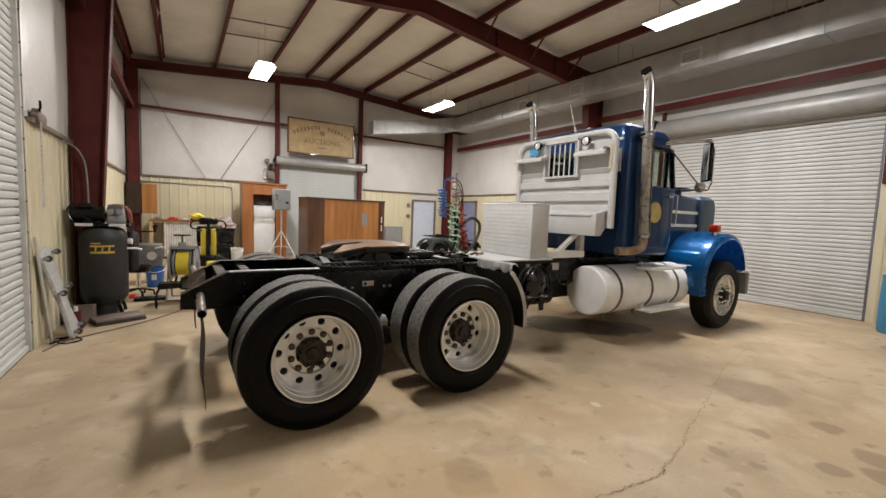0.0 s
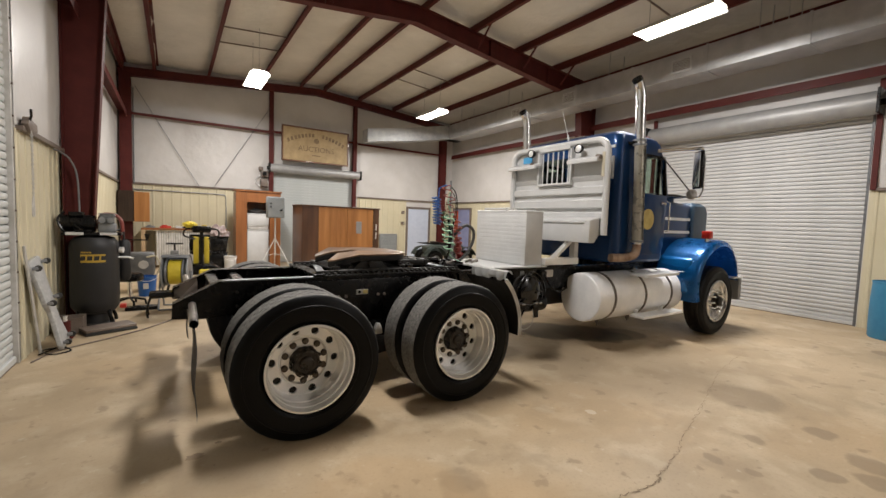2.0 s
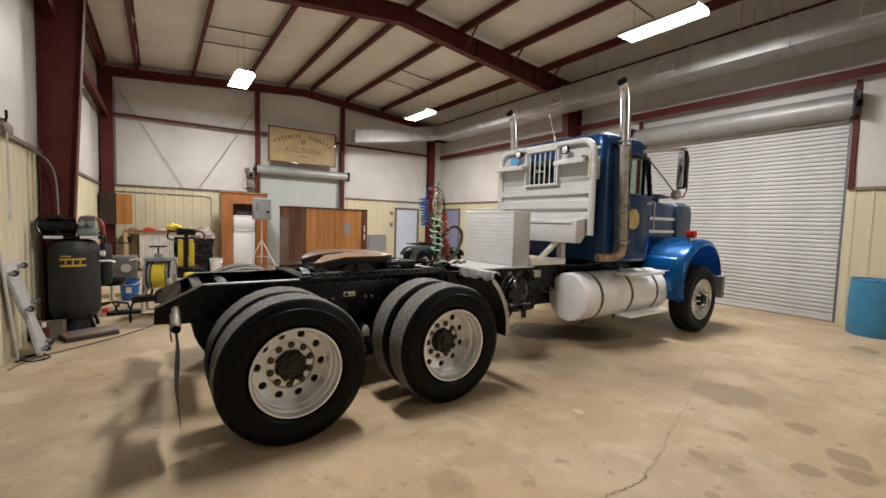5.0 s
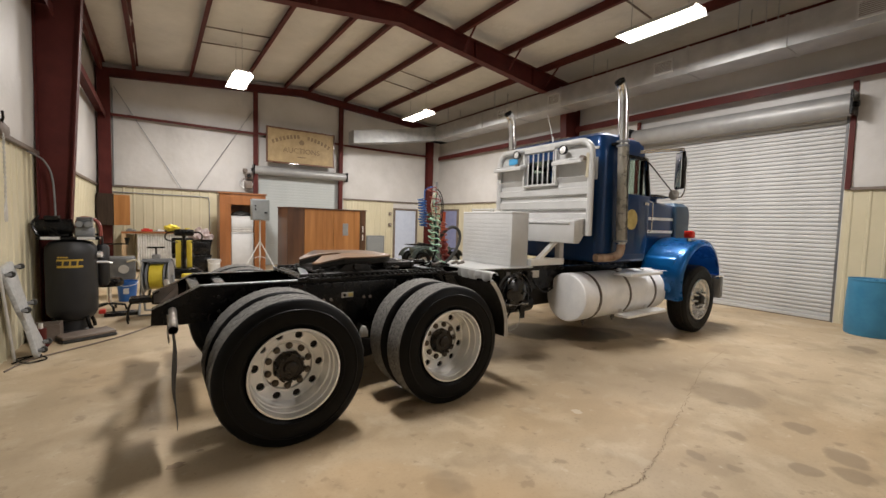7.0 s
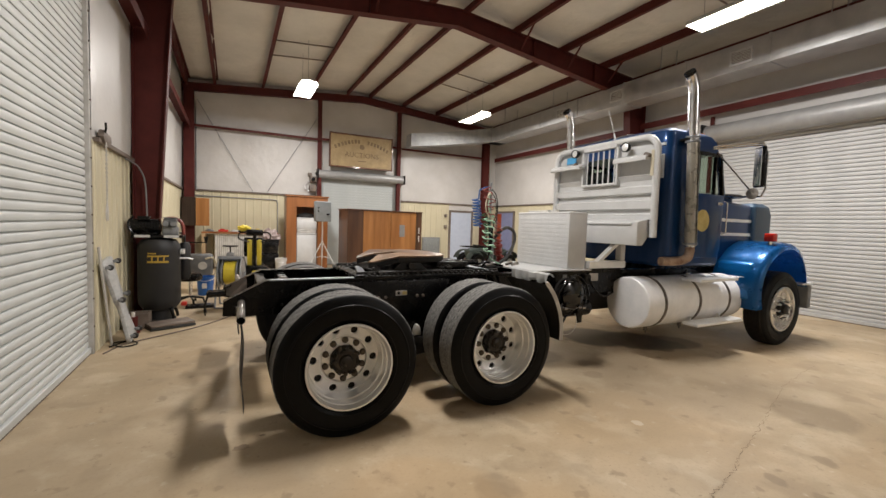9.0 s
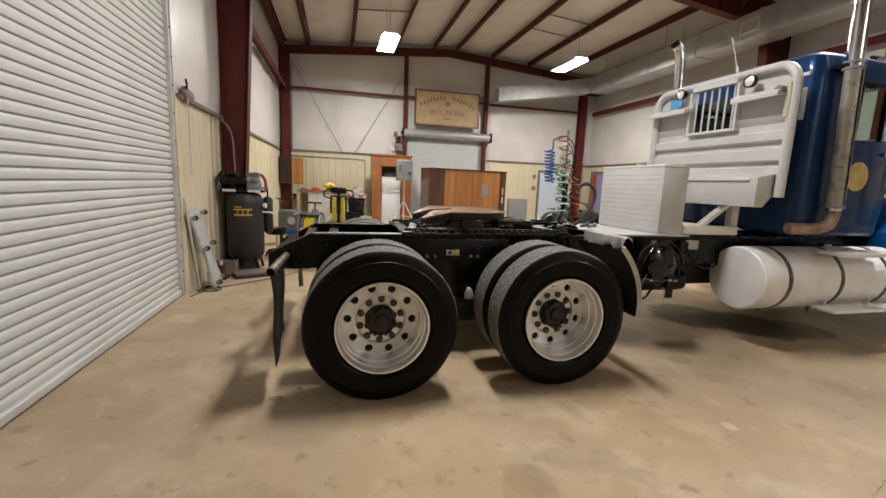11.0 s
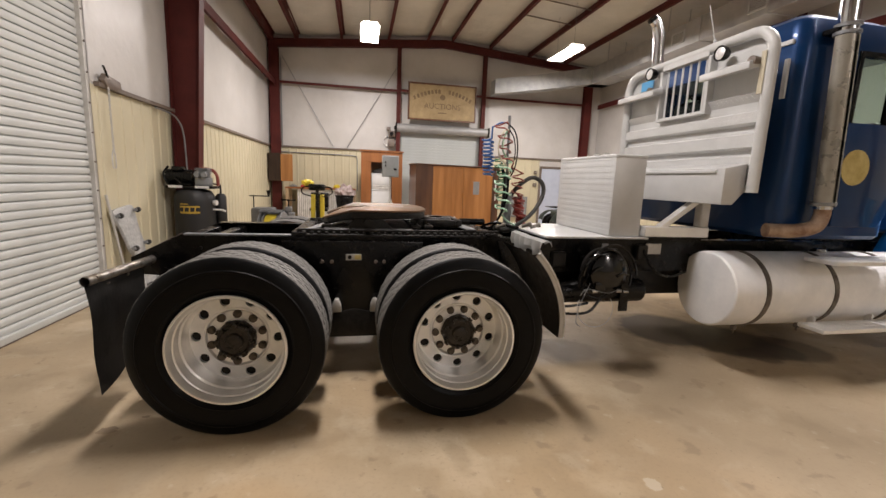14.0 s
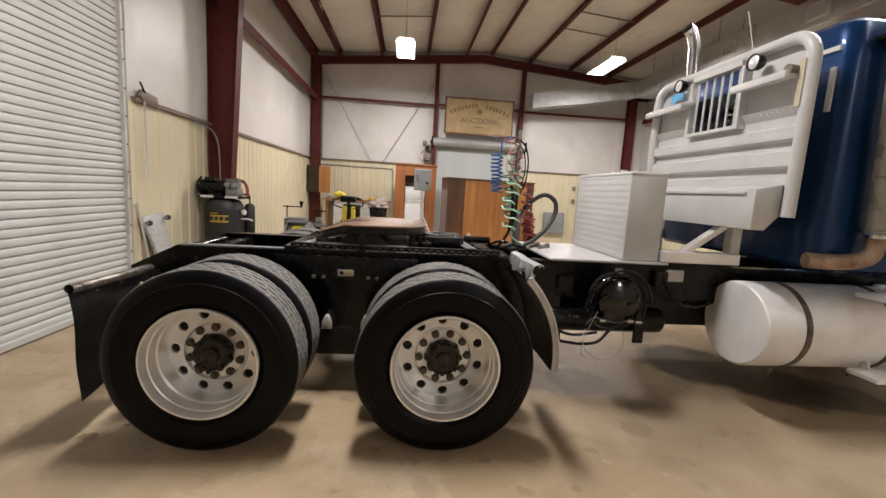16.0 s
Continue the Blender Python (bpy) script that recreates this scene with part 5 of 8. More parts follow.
box(bm, 5.493, 5.735, CY0 + 0.05, CY1 - 0.05, 1.96, 2.02, 0.02)
tp("dashboard", bm, "interior", "dark dashboard")
bm = bmesh.new()
lathe(bm, [(0.2, -0.012), (0.212, 0.0), (0.2, 0.012), (0.188, 0.0), (0.2, -0.012)], 32, m=pose(5.434, 4.5, 2.05, 0, -35, 0))
tp("steering_wheel", bm, "interior", "dark steering wheel")
for y, s in ((CY0, 1), (CY1, -1)):
    bm = bmesh.new()
    ys = (y - s * 0.014, y + s * 0.006)
    prism(bm, [(5.17, 1.2), (5.635, 1.2), (5.701, 1.3), (5.727, 1.99), (5.17, 1.99)], "y", min(ys), max(ys), 0.006)
    cab_door = tp("cab_door", bm, "blue", "dark blue cab door with yellow round emblem")
    fr = (y - s * 0.012, y + s * 0.03)
    for poly in ([(5.165, 1.985), (5.2, 1.985), (5.2, 2.5), (5.165, 2.5)], [(5.2, 2.46), (5.643, 2.46), (5.635, 2.5), (5.2, 2.5)], [(5.518, 1.985), (5.534, 1.985), (5.534, 2.46), (5.518, 2.46)], [(5.693, 1.985), (5.727, 1.985), (5.651, 2.46), (5.618, 2.46)]):
        bm = bmesh.new()
        prism(bm, poly, "y", min(fr), max(fr), 0.003)
        tp("window_bar", bm, "black", "", cab_door)
    for poly in ([(5.2, 1.985), (5.518, 1.985), (5.518, 2.46), (5.2, 2.46)], [(5.534, 1.985), (5.693, 1.985), (5.618, 2.46), (5.534, 2.46)]):
        bm = bmesh.new()
        prism(bm, poly, "y", y + s * 0.008, y + s * 0.013)
        pane = tp("window_pane", bm, "glass", "green-tinted window glass", cab_door)
        pane.visible_shadow = False
    bm = bmesh.new()
    cyl(bm, (5.3, y - s * 0.013, 1.66), (5.3, y - s * 0.019, 1.66), 0.135, 32)
    emblem = tp("emblem", bm, "gold", "round yellow door emblem", cab_door)
    bm = bmesh.new()
    box(bm, 5.568, 5.668, min(y - s * 0.045, y - s * 0.015), max(y - s * 0.045, y - s * 0.015), 1.86, 1.9, 0.008)
    tp("door_handle", bm, "chrome", "chrome handle", cab_door)
    bm = bmesh.new()
    tube(bm, [(5.743, y, 1.5), (5.76, y - s * 0.04, 1.52), (5.76, y - s * 0.04, 1.9), (5.743, y, 1.92)], 0.009, 8)
    tp("grab_handle", bm, "chrome", "chrome grab handle")
bm = bmesh.new()
prism(bm, [(CX1 + 0.005, 2.02), (CX1 - 0.108, 2.52), (CX1 - 0.115, 2.52), (CX1 - 0.005, 2.02)], "y", CY0 + 0.12, CY1 - 0.12)
bm.transform(Matrix.Translation((0.02, 0, 0)))
tp("windscreen", bm, "glass", "windscreen").visible_shadow = False
bm = bmesh.new()
box(bm, CX0 + 0.01, CX0 + 0.016, 3.5, 4.62, 2.02, 2.46)
tp("rear_window", bm, "glass", "rear cab window").visible_shadow = False
for z0, z1, y0, y1 in ((2.14, 2.42, 3.262, 3.298), (2.52, 2.552, 3.255, 3.4)):
    bm = bmesh.new()
    box(bm, CX0 - 0.012, CX0 + 0.03, y0, y1, z0, z1, 0.003)
    tp("reflector", bm, "white", "white reflective strip on the cab back")
for y in (3.42, 3.85, 4.06, 4.27, 4.7):
    bm = bmesh.new()
    box(bm, 5.493, 5.584, y - 0.045, y + 0.045, CZ1 - 0.06, CZ1 + 0.03, 0.015, 2)
    tp("roof_light", bm, "amber", "amber cab clearance light")
bm = bmesh.new()
prism(bm, [(4.8, 2.735), (5.2, 2.735), (5.18, 2.79), (4.86, 2.79)], "y", 3.9, 4.25, 0.01)
tube(bm, [(4.95, 4.06, 2.79), (5.284, 4.02, 2.79)], 0.03, 10)
tp("roof_horn", bm, "chrome", "chrome air horn on the roof")
bm = bmesh.new()
tube(bm, [(4.7, 4.04, 2.7), (4.7, 4.06, 2.79)], 0.012, 8)
tube(bm, [(4.7, 4.06, 2.78), (4.7, 4.17, 3.12)], 0.004, 6)
tp("antenna", bm, "white", "thin white whip antenna on the roof")

# exhaust stacks with perforated guards
for s in (1, -1):
    y = YC - s * 0.97
    bm = bmesh.new()
    path = smooth_path([(4.95, y, 1.34), (4.9, y, 2.2), (4.857, y, 2.95), (4.842, y, 3.14), (4.805, y, 3.25), (4.735, y, 3.32)], 6)
    tube(bm, path, 0.06, 20, cap=False)
    stack = tp("exhaust_pipe", bm, "chrome", "tall chrome exhaust stack with curved tip")
    # black plug and collar stand in for the dark inside the pipe mouth
    bm = bmesh.new()
    tube(bm, path[-5:], 0.0575, 20)
    tube(bm, path[-3:], 0.0612, 20)
    tp("mouth_plug", bm, "black", "black pipe end drawn for the dark of the open mouth", stack)
    bm = bmesh.new()
    rows = [[bm.verts.new((4.95 - 0.058 * (z - 1.34) + 0.072 * math.cos(math.radians(a)), y + 0.072 * math.sin(math.radians(a)), z)) for a in ([*range(-200, 21, 20)] if s == 1 else [*range(-20, 201, 20)])] for z in (1.36, 1.95, 2.54)]
    ring_faces(bm, rows, closed=False)
    bmesh.ops.solidify(bm, geom=bm.faces[:], thickness=0.003)
    tp("heat_guard", bm, "guard", "", stack)
    for z in (1.38, 2.56, 2.61):
        bm = bmesh.new()
        lathe(bm, [(0.074, -0.012), (0.078, -0.01), (0.078, 0.01), (0.074, 0.012), (0.074, -0.012)], 24, m=pose(4.95 - 0.058 * (z - 1.34), y, z, 0, -3.3, 0))
        tp("clamp", bm, "steel_grey", "", stack)
    bm = bmesh.new()
    tube(bm, smooth_path([(4.95, y, 1.36), (4.95, y, 1.28), (4.9, y, 1.205), (4.78, y + s * 0.04, 1.17), (4.58, y + s * 0.1, 1.165)], 5), 0.052, 16)
    tp("exhaust_elbow", bm, "rust", "rust-brown exhaust elbow")
    bm = bmesh.new()
    box(bm, 4.8, 4.97, min(y, y + s * 0.14), max(y, y + s * 0.14), 2.565, 2.6, 0.004)
    tp("stack_bracket", bm, "black", "", stack)

# fuel tanks with straps and steps
for s in (1, -1):
    y, z, r = YC - s * 0.64, 0.655, 0.305
    m = pose(4.34, y, z, 0, 90, 0)
    bm = bmesh.new()
    lathe(bm, [(0.02, -0.008), (0.15, -0.007), (0.25, -0.004), (0.29, 0.0), (0.301, 0.007), (r, 0.018), (r, 1.86), (0.302, 1.88), (0.29, 1.896), (0.02, 1.9)], 64, m=m, cap=True)
    tank = tp("fuel_tank", bm, "alu_tank", "cylindrical brushed aluminium fuel tank", sharp=25)
    for dx in (0.29, 0.94, 1.56):
        bm = bmesh.new()
        lathe(bm, [(r + 0.001, dx - 0.022), (r + 0.007, dx - 0.02), (r + 0.007, dx + 0.02), (r + 0.001, dx + 0.022)], 64, m=m)
        tp("strap", bm, "strap", "dark brown steel strap", tank)
        bm = bmesh.new()
        prism(bm, [(4.34 + dx - 0.03, 0.45), (4.34 + dx + 0.03, 0.45), (4.34 + dx + 0.03, 0.95), (4.34 + dx - 0.03, 0.95)], "y", min(YC - s * 0.43, y + s * 0.2), max(YC - s * 0.43, y + s * 0.2))
        tp("tank_bracket", bm, "black", "", tank)
        bm = bmesh.new()
        box(bm, 4.34 + dx - 0.016, 4.34 + dx + 0.016, y - s * 0.05 - 0.02, y - s * 0.05 + 0.02, z - r - 0.045, z - r + 0.004, 0.004)
        cyl(bm, (4.34 + dx, y - s * 0.05, z - r - 0.075), (4.34 + dx, y - s * 0.05, z - r - 0.03), 0.007, 8)
        tp("buckle", bm, "strap", "", tank)
    bm = bmesh.new()
    lathe(bm, [(0.045, 0), (0.045, 0.03), (0.038, 0.036), (0.0, 0.036)], 20, m=pose(5.451, y, z + r - 0.005))
    tp("cap", bm, "chrome", "", tank)
    for z0, x0, x1, dy in ((0.93, 5.0, 5.77, 0.24), (0.4, 5.0, 5.93, 0.2)):
        bm = bmesh.new()
        yo = YC - s * 1.1
        box(bm, x0, x1, min(yo, yo + s * dy), max(yo, yo + s * dy), z0, z0 + 0.035, 0.006)
        step = tp("step", bm, "alu", "bare aluminium step plate")
        for k in range(10):
            bm = bmesh.new()
            box(bm, x0 + 0.06 + 0.095 * k, x0 + 0.1 + 0.095 * k, min(yo + s * 0.03, yo + s * (dy - 0.03)), max(yo + s * 0.03, yo + s * (dy - 0.03)), z0 + 0.034, z0 + 0.0375, 0.001)
            tp("grip", bm, "alu", "", step)
    for x in (5.15, 5.743):
        bm = bmesh.new()
        box(bm, x - 0.01, x + 0.01, min(YC - s * 0.86, YC - s * 0.92), max(YC - s * 0.86, YC - s * 0.92), 0.42, 0.48, 0.004)
        tp("step_hanger", bm, "alu", "")

# black air tank, valves and looms below the deck
bm = bmesh.new()
m = pose(3.0, YC - 0.43, 0.59, 0, 90, 0)
lathe(bm, [(0.0, -0.02), (0.07, -0.01), (0.092, 0.02), (0.097, 0.05), (0.097, 0.86), (0.092, 0.89), (0.07, 0.91), (0.0, 0.92)], 28, m=m)
tp("air_tank", bm, "black", "black cylindrical air tank")
bm = bmesh.new()
lathe(bm, [(0.0, -0.07), (0.06, -0.068), (0.07, -0.055), (0.12, -0.05), (0.16, -0.03), (0.17, 0.0), (0.15, 0.02), (0.15, 0.1), (0.06, 0.14), (0.0, 0.14)], 32, m=pose(3.42, YC - 0.6, 0.8, 90, 0, 0))
box(bm, 3.3, 3.62, YC - 0.58, YC - 0.43, 0.6, 0.85, 0.02)
chamber = tp("brake_chamber", bm, "gloss_black", "glossy black brake chamber with fittings")
bm = bmesh.new()
lathe(bm, [(0.168, -0.02), (0.178, -0.015), (0.178, 0.015), (0.168, 0.02)], 32, m=pose(3.42, YC - 0.6, 0.8, 90, 0, 0))
tp("clamp_ring", bm, "black_dirty", "black clamp ring", chamber)
for x, z in ((3.5, 0.66), (3.56, 0.655), (3.3, 0.66)):
    bm = bmesh.new()
    cyl(bm, (x - 0.022, YC - 0.72, z), (x + 0.022, YC - 0.72, z), 0.011, 6)
    cyl(bm, (x, YC - 0.72, z), (x, YC - 0.55, z), 0.009, 8)
    tp("fitting", bm, "chrome", "bright brass-chrome air fitting", chamber)
bm = bmesh.new()
box(bm, 3.64, 3.72, YC - 0.55, YC - 0.53, 0.44, 0.8, 0.006)
tp("drop_bracket", bm, "black", "black drop bracket")
# added filler that keeps the lit floor beyond from showing below the rails
bm = bmesh.new()
box(bm, 2.75, 4.5, YC - 0.3, YC + 0.3, 0.5, 0.9, 0.05, 2)
tp("filler_box", bm, "black_dirty", "greasy black box added between the rails to hide the floor beyond")
for s in (1, -1):
    bm = bmesh.new()
    prism(bm, [(2.6, 1.0), (3.06, 1.0), (3.12, 0.42), (2.98, 0.42), (2.72, 0.6)], "y", YC - s * 0.46, YC - s * 0.44)
    tp("gusset_plate", bm, "black", "black chassis gusset plate")
for x, z in ((3.35, 0.69), (3.48, 0.86)):
    bm = bmesh.new()
    box(bm, x - 0.05, x + 0.05, YC - 0.72, YC - 0.63, z - 0.05, z + 0.05, 0.02, 3)
    tp("relay_valve", bm, "gloss_black", "glossy black relay valve", chamber)
for k, (rr, dx, dz) in enumerate(((0.2, 0.0, 0.0), (0.215, 0.02, 0.015), (0.18, -0.03, 0.02), (0.13, -0.06, -0.06), (0.1, 0.1, -0.08))):
    bm = bmesh.new()
    tube(bm, [(3.42 + dx + rr * math.cos(radians(a)), YC - 0.68 - 0.012 * k + 0.02 * math.sin(radians(2 * a)), 0.78 + dz + rr * math.sin(radians(a))) for a in range(-25 + 20 * k, 190 - 15 * k, 9)], 0.009, 8)
    tp("hose_loop", bm, "gloss_black", "glossy black air hose looping round the chamber", chamber)
for k, pts in enumerate((
    [(3.3, 3.44, 0.62), (3.2, 3.4, 0.7), (3.24, 3.38, 0.88), (3.4, 3.38, 0.93), (3.55, 3.4, 0.85), (3.6, 3.42, 0.7)],
    [(3.5, 3.4, 0.66), (3.35, 3.36, 0.6), (3.22, 3.38, 0.66), (3.28, 3.4, 0.78)],
    [(2.95, 3.5, 0.5), (3.1, 3.45, 0.46), (3.3, 3.42, 0.47), (3.42, 3.45, 0.56)],
    [(3.0, 3.55, 0.55), (3.15, 3.5, 0.5), (3.35, 3.5, 0.52)],
    [(3.85, 3.6, 0.98), (3.9, 3.5, 0.8), (4.1, 3.55, 0.72), (4.3, 3.6, 0.75)])):
    bm = bmesh.new()
    tube(bm, smooth_path(pts, 6), 0.011, 8)
    tp("air_line", bm, "black", "black air line")
for pts in ([(3.2, 3.37, 0.62), (3.24, 3.34, 0.68), (3.4, 3.33, 0.65), (3.5, 3.33, 0.68)], [(3.27, 3.36, 0.72), (3.2, 3.36, 0.55), (3.18, 3.36, 0.42), (3.22, 3.36, 0.38)]):
    bm = bmesh.new()
    tube(bm, smooth_path(pts, 6), 0.0025, 6)
    tp("wire", bm, "steel_grey", "thin bare wire")
bm = bmesh.new()
tube(bm, [(3.33 + 0.15 * math.cos(radians(a)), 3.36 + 0.02 * math.sin(radians(a)), 0.52 + 0.14 * math.sin(radians(a))) for a in range(150, 391, 10)], 0.0025, 6)
tp("wire", bm, "white_dirty", "thin pale wire hanging in a loop")
bm = bmesh.new()
box(bm, 3.5, 3.56, YC - RY - 0.012, YC - RY - 0.006, 0.9, 0.985, 0.001)
tp("label", bm, "steel_grey", "small grey printed label on the rail")
for x, z, w in ((3.05, 0.8, 0.12), (3.8, 0.86, 0.1)):
    bm = bmesh.new()
    box(bm, x, x + w, YC - RY - 0.06, YC - RY, z, z + 0.12, 0.01)
    tp("valve", bm, "black_dirty", "black air valve")
bm = bmesh.new()
box(bm, 3.89, 4.04, YC - RY - 0.03, YC - RY - 0.02, 0.9, 0.99, 0.006)
tp("tag", bm, "white_dirty", "white plastic tag on the rail")
# coiled air lines on an upright post
PX, PY = 2.86, YC + 0.09
bm = bmesh.new()
cyl(bm, (PX - 0.02, PY, 1.0), (PX - 0.03, PY, 2.0), 0.012, 10)
cyl(bm, (PX - 0.03, PY, 1.98), (PX - 0.03, PY, 2.02), 0.014, 10)
cyl(bm, (PX, PY, 1.0), (PX, PY, 1.36), 0.034, 14)
box(bm, PX - 0.08, PX + 0.08, PY - 0.1, PY + 0.1, 1.03, 1.055, 0.004)
tp("hose_post", bm, "steel_grey", "grey-green upright hose post")


def coil(top, bottom, r, turns, wire, lead=(), tail=(), wob=0.0, seed=1):
    """A hose wound from top to bottom; wob makes it slack and uneven."""
    rn = random.Random(seed)
    pts, n = list(lead), turns * 12
    top, bottom = Vector(top), Vector(bottom)
    sway = [Vector((rn.uniform(-1, 1), rn.uniform(-1, 1), 0)) * wob for k in range(turns + 2)]
    for k in range(n + 1):
        a, u = 2 * math.pi * k / 12, k / 12
        off = sway[int(u)].lerp(sway[int(u) + 1], u - int(u))
        pts.append(top + (bottom - top) * (k / n) + off + Vector((r * math.cos(a), r * math.sin(a), 0.25 * wob * math.sin(3 * a))))
    bm = bmesh.new()
    tube(bm, pts + list(tail), wire, 6)
    return bm


tp("air_coil", coil((2.652, PY + 0.03, 1.82), (2.672, PY + 0.02, 1.5), 0.045, 10, 0.008, [(PX - 0.03, PY, 1.96), (2.76, PY + 0.02, 1.96), (2.69, PY + 0.03, 1.92)], (), 0.01), "blue_hose", "blue coiled air hose", sharp=60)
tp("air_coil", coil((2.75, PY - 0.04, 1.96), (2.83, PY - 0.04, 1.62), 0.055, 4, 0.0065, [(PX - 0.03, PY, 1.94)], [(2.86, PY - 0.04, 1.58), (2.9, PY, 1.54)], 0.02, 3), "red_hose", "slack red coiled air hose", sharp=60)
tp("air_coil", coil((2.79, PY - 0.06, 1.62), (2.77, PY - 0.05, 1.2), 0.06, 6, 0.008, smooth_path([(PX - 0.04, PY - 0.02, 1.9), (2.78, PY - 0.05, 1.84), (2.76, PY - 0.06, 1.74), (2.8, PY - 0.06, 1.66)], 5), smooth_path([(2.78, PY - 0.06, 1.18), (2.82, PY - 0.1, 1.12), (2.89, PY - 0.14, 1.08)], 4), 0.03, 5), "green_hose", "pale green slack coiled cable", sharp=60)
tp("air_coil", coil((2.76, PY - 0.02, 1.66), (2.79, PY - 0.02, 1.3), 0.035, 7, 0.006, (), (), 0.02, 8), "green_dark", "darker green coiled hose", sharp=60)
tp("air_coil", coil((2.965, PY + 0.02, 1.31), (3.005, PY + 0.02, 1.09), 0.042, 10, 0.009, [(2.93, PY, 1.36)], [(2.93, PY + 0.02, 1.06)], 0.015, 11), "red_bright", "bright red coiled air hose", sharp=60)
tp("air_coil", coil((2.93, PY - 0.02, 1.53), (2.96, PY - 0.03, 1.14), 0.048, 6, 0.0065, [(2.88, PY, 1.58)], (), 0.012, 6), "red_hose", "red coiled air hose", sharp=60)
for pts, rr in (
    ([(PX - 0.03, PY - 0.02, 1.94), (2.88, PY - 0.03, 1.88), (2.91, PY - 0.03, 1.76), (2.9, PY - 0.03, 1.6), (2.86, PY - 0.03, 1.5)], 0.006),
    ([(PX - 0.03, PY - 0.02, 1.9), (2.87, PY - 0.04, 1.82), (2.885, PY - 0.04, 1.68), (2.85, PY - 0.04, 1.52)], 0.005),
    ([(2.66, PY - 0.1, 1.03), (2.74, PY - 0.1, 1.12), (2.82, PY - 0.06, 1.3), (2.84, PY - 0.04, 1.5)], 0.011),
    ([(2.78, PY - 0.08, 1.2), (2.8, PY - 0.06, 1.42), (2.78, PY - 0.05, 1.56)], 0.014),
    ([(2.6, PY - 0.02, 1.04), (2.7, PY - 0.12, 1.1), (2.8, PY - 0.16, 1.08), (2.9, PY - 0.2, 1.06)], 0.012),
):
    bm = bmesh.new()
    tube(bm, smooth_path(pts, 6), rr, 8)
    tp("air_line", bm, "black", "black air line")
bm = bmesh.new()
tube(bm, smooth_path([(PX - 0.05, PY - 0.04, 1.9), (2.76, PY - 0.06, 1.87), (2.72, PY - 0.07, 1.76), (2.74, PY - 0.07, 1.66), (2.8, PY - 0.06, 1.6), (2.84, PY - 0.04, 1.52)], 6), 0.007, 8)
tp("air_line", bm, "cream_tape", "pale cream air line")
bm = bmesh.new()
tube(bm, smooth_path([(2.7, PY - 0.12, 1.06), (2.83, PY - 0.1, 1.04), (3.04, PY - 0.06, 1.15), (3.17, PY - 0.02, 1.31), (3.185, PY, 1.44), (3.1, PY + 0.02, 1.5), (3.0, PY + 0.03, 1.45), (2.9, PY + 0.03, 1.34), (2.86, PY + 0.05, 1.2)], 8), 0.019, 10)
tp("power_cable", bm, "cable_grey", "thick dark grey cable loop")
for x, y, z in ((2.72, PY - 0.13, 1.06), (2.93, PY - 0.2, 1.08), (3.0, PY - 0.22, 1.075)):
    bm = bmesh.new()
    cyl(bm, (x, y, z), (x + 0.05, y - 0.03, z + 0.02), 0.016, 8)
    cyl(bm, (x + 0.045, y - 0.027, z + 0.018), (x + 0.07, y - 0.042, z + 0.028), 0.021, 10)
    tp("coupling", bm, "hazed_chrome", "metal air coupling")

# bonnet, grille and front fenders
bm = bmesh.new()
prism(bm, [(5.79, 1.12), (7.06, 1.12), (7.06, 1.94), (5.79, 2.0)], "y", YC - 0.56, YC + 0.56, 0.06, 4)
tp("bonnet", bm, "blue", "dark blue square bonnet")
bm = bmesh.new()
loft(bm, [(0.95, 7.05, 7.54, YC - 0.6, YC + 0.6, 0.0), (1.8, 7.05, 7.58, YC - 0.6, YC + 0.6, 0.0), (1.92, 7.05, 7.56, YC - 0.6, YC + 0.6, 0.015), (1.97, 7.05, 7.52, YC - 0.6, YC + 0.6, 0.06), (1.98, 7.05, 7.5, YC - 0.6, YC + 0.6, 0.12)], 0.04, 0.12)
tp("grille_shell", bm, "blue_grey_lit", "rounded grey-blue radiator surround, reflected light put into its paint")
for z in (1.50, 1.70):
    for s in (1, -1):
        bm = bmesh.new()
        box(bm, 6.1, 7.02, YC - s * 0.56 - 0.008, YC - s * 0.56 + 0.008, z - 0.022, z + 0.022, 0.003)
        tp("bonnet_strip", bm, "alu", "bright metal strip along the bonnet")
bm = bmesh.new()
cyl(bm, (6.62, YC - 0.34, 1.86), (6.62, YC - 0.34, 2.03), 0.14, 32)
tp("air_cleaner", bm, "blue", "dark blue air cleaner canister")
bm = bmesh.new()
lathe(bm, [(0.12, 0.0), (0.14, 0.02), (0.27, 0.03), (0.275, 0.06), (0.22, 0.08), (0.0, 0.085)], 28, m=pose(6.62, YC - 0.34, 2.0))
tp("air_cleaner_cap", bm, "black", "black air cleaner cap")
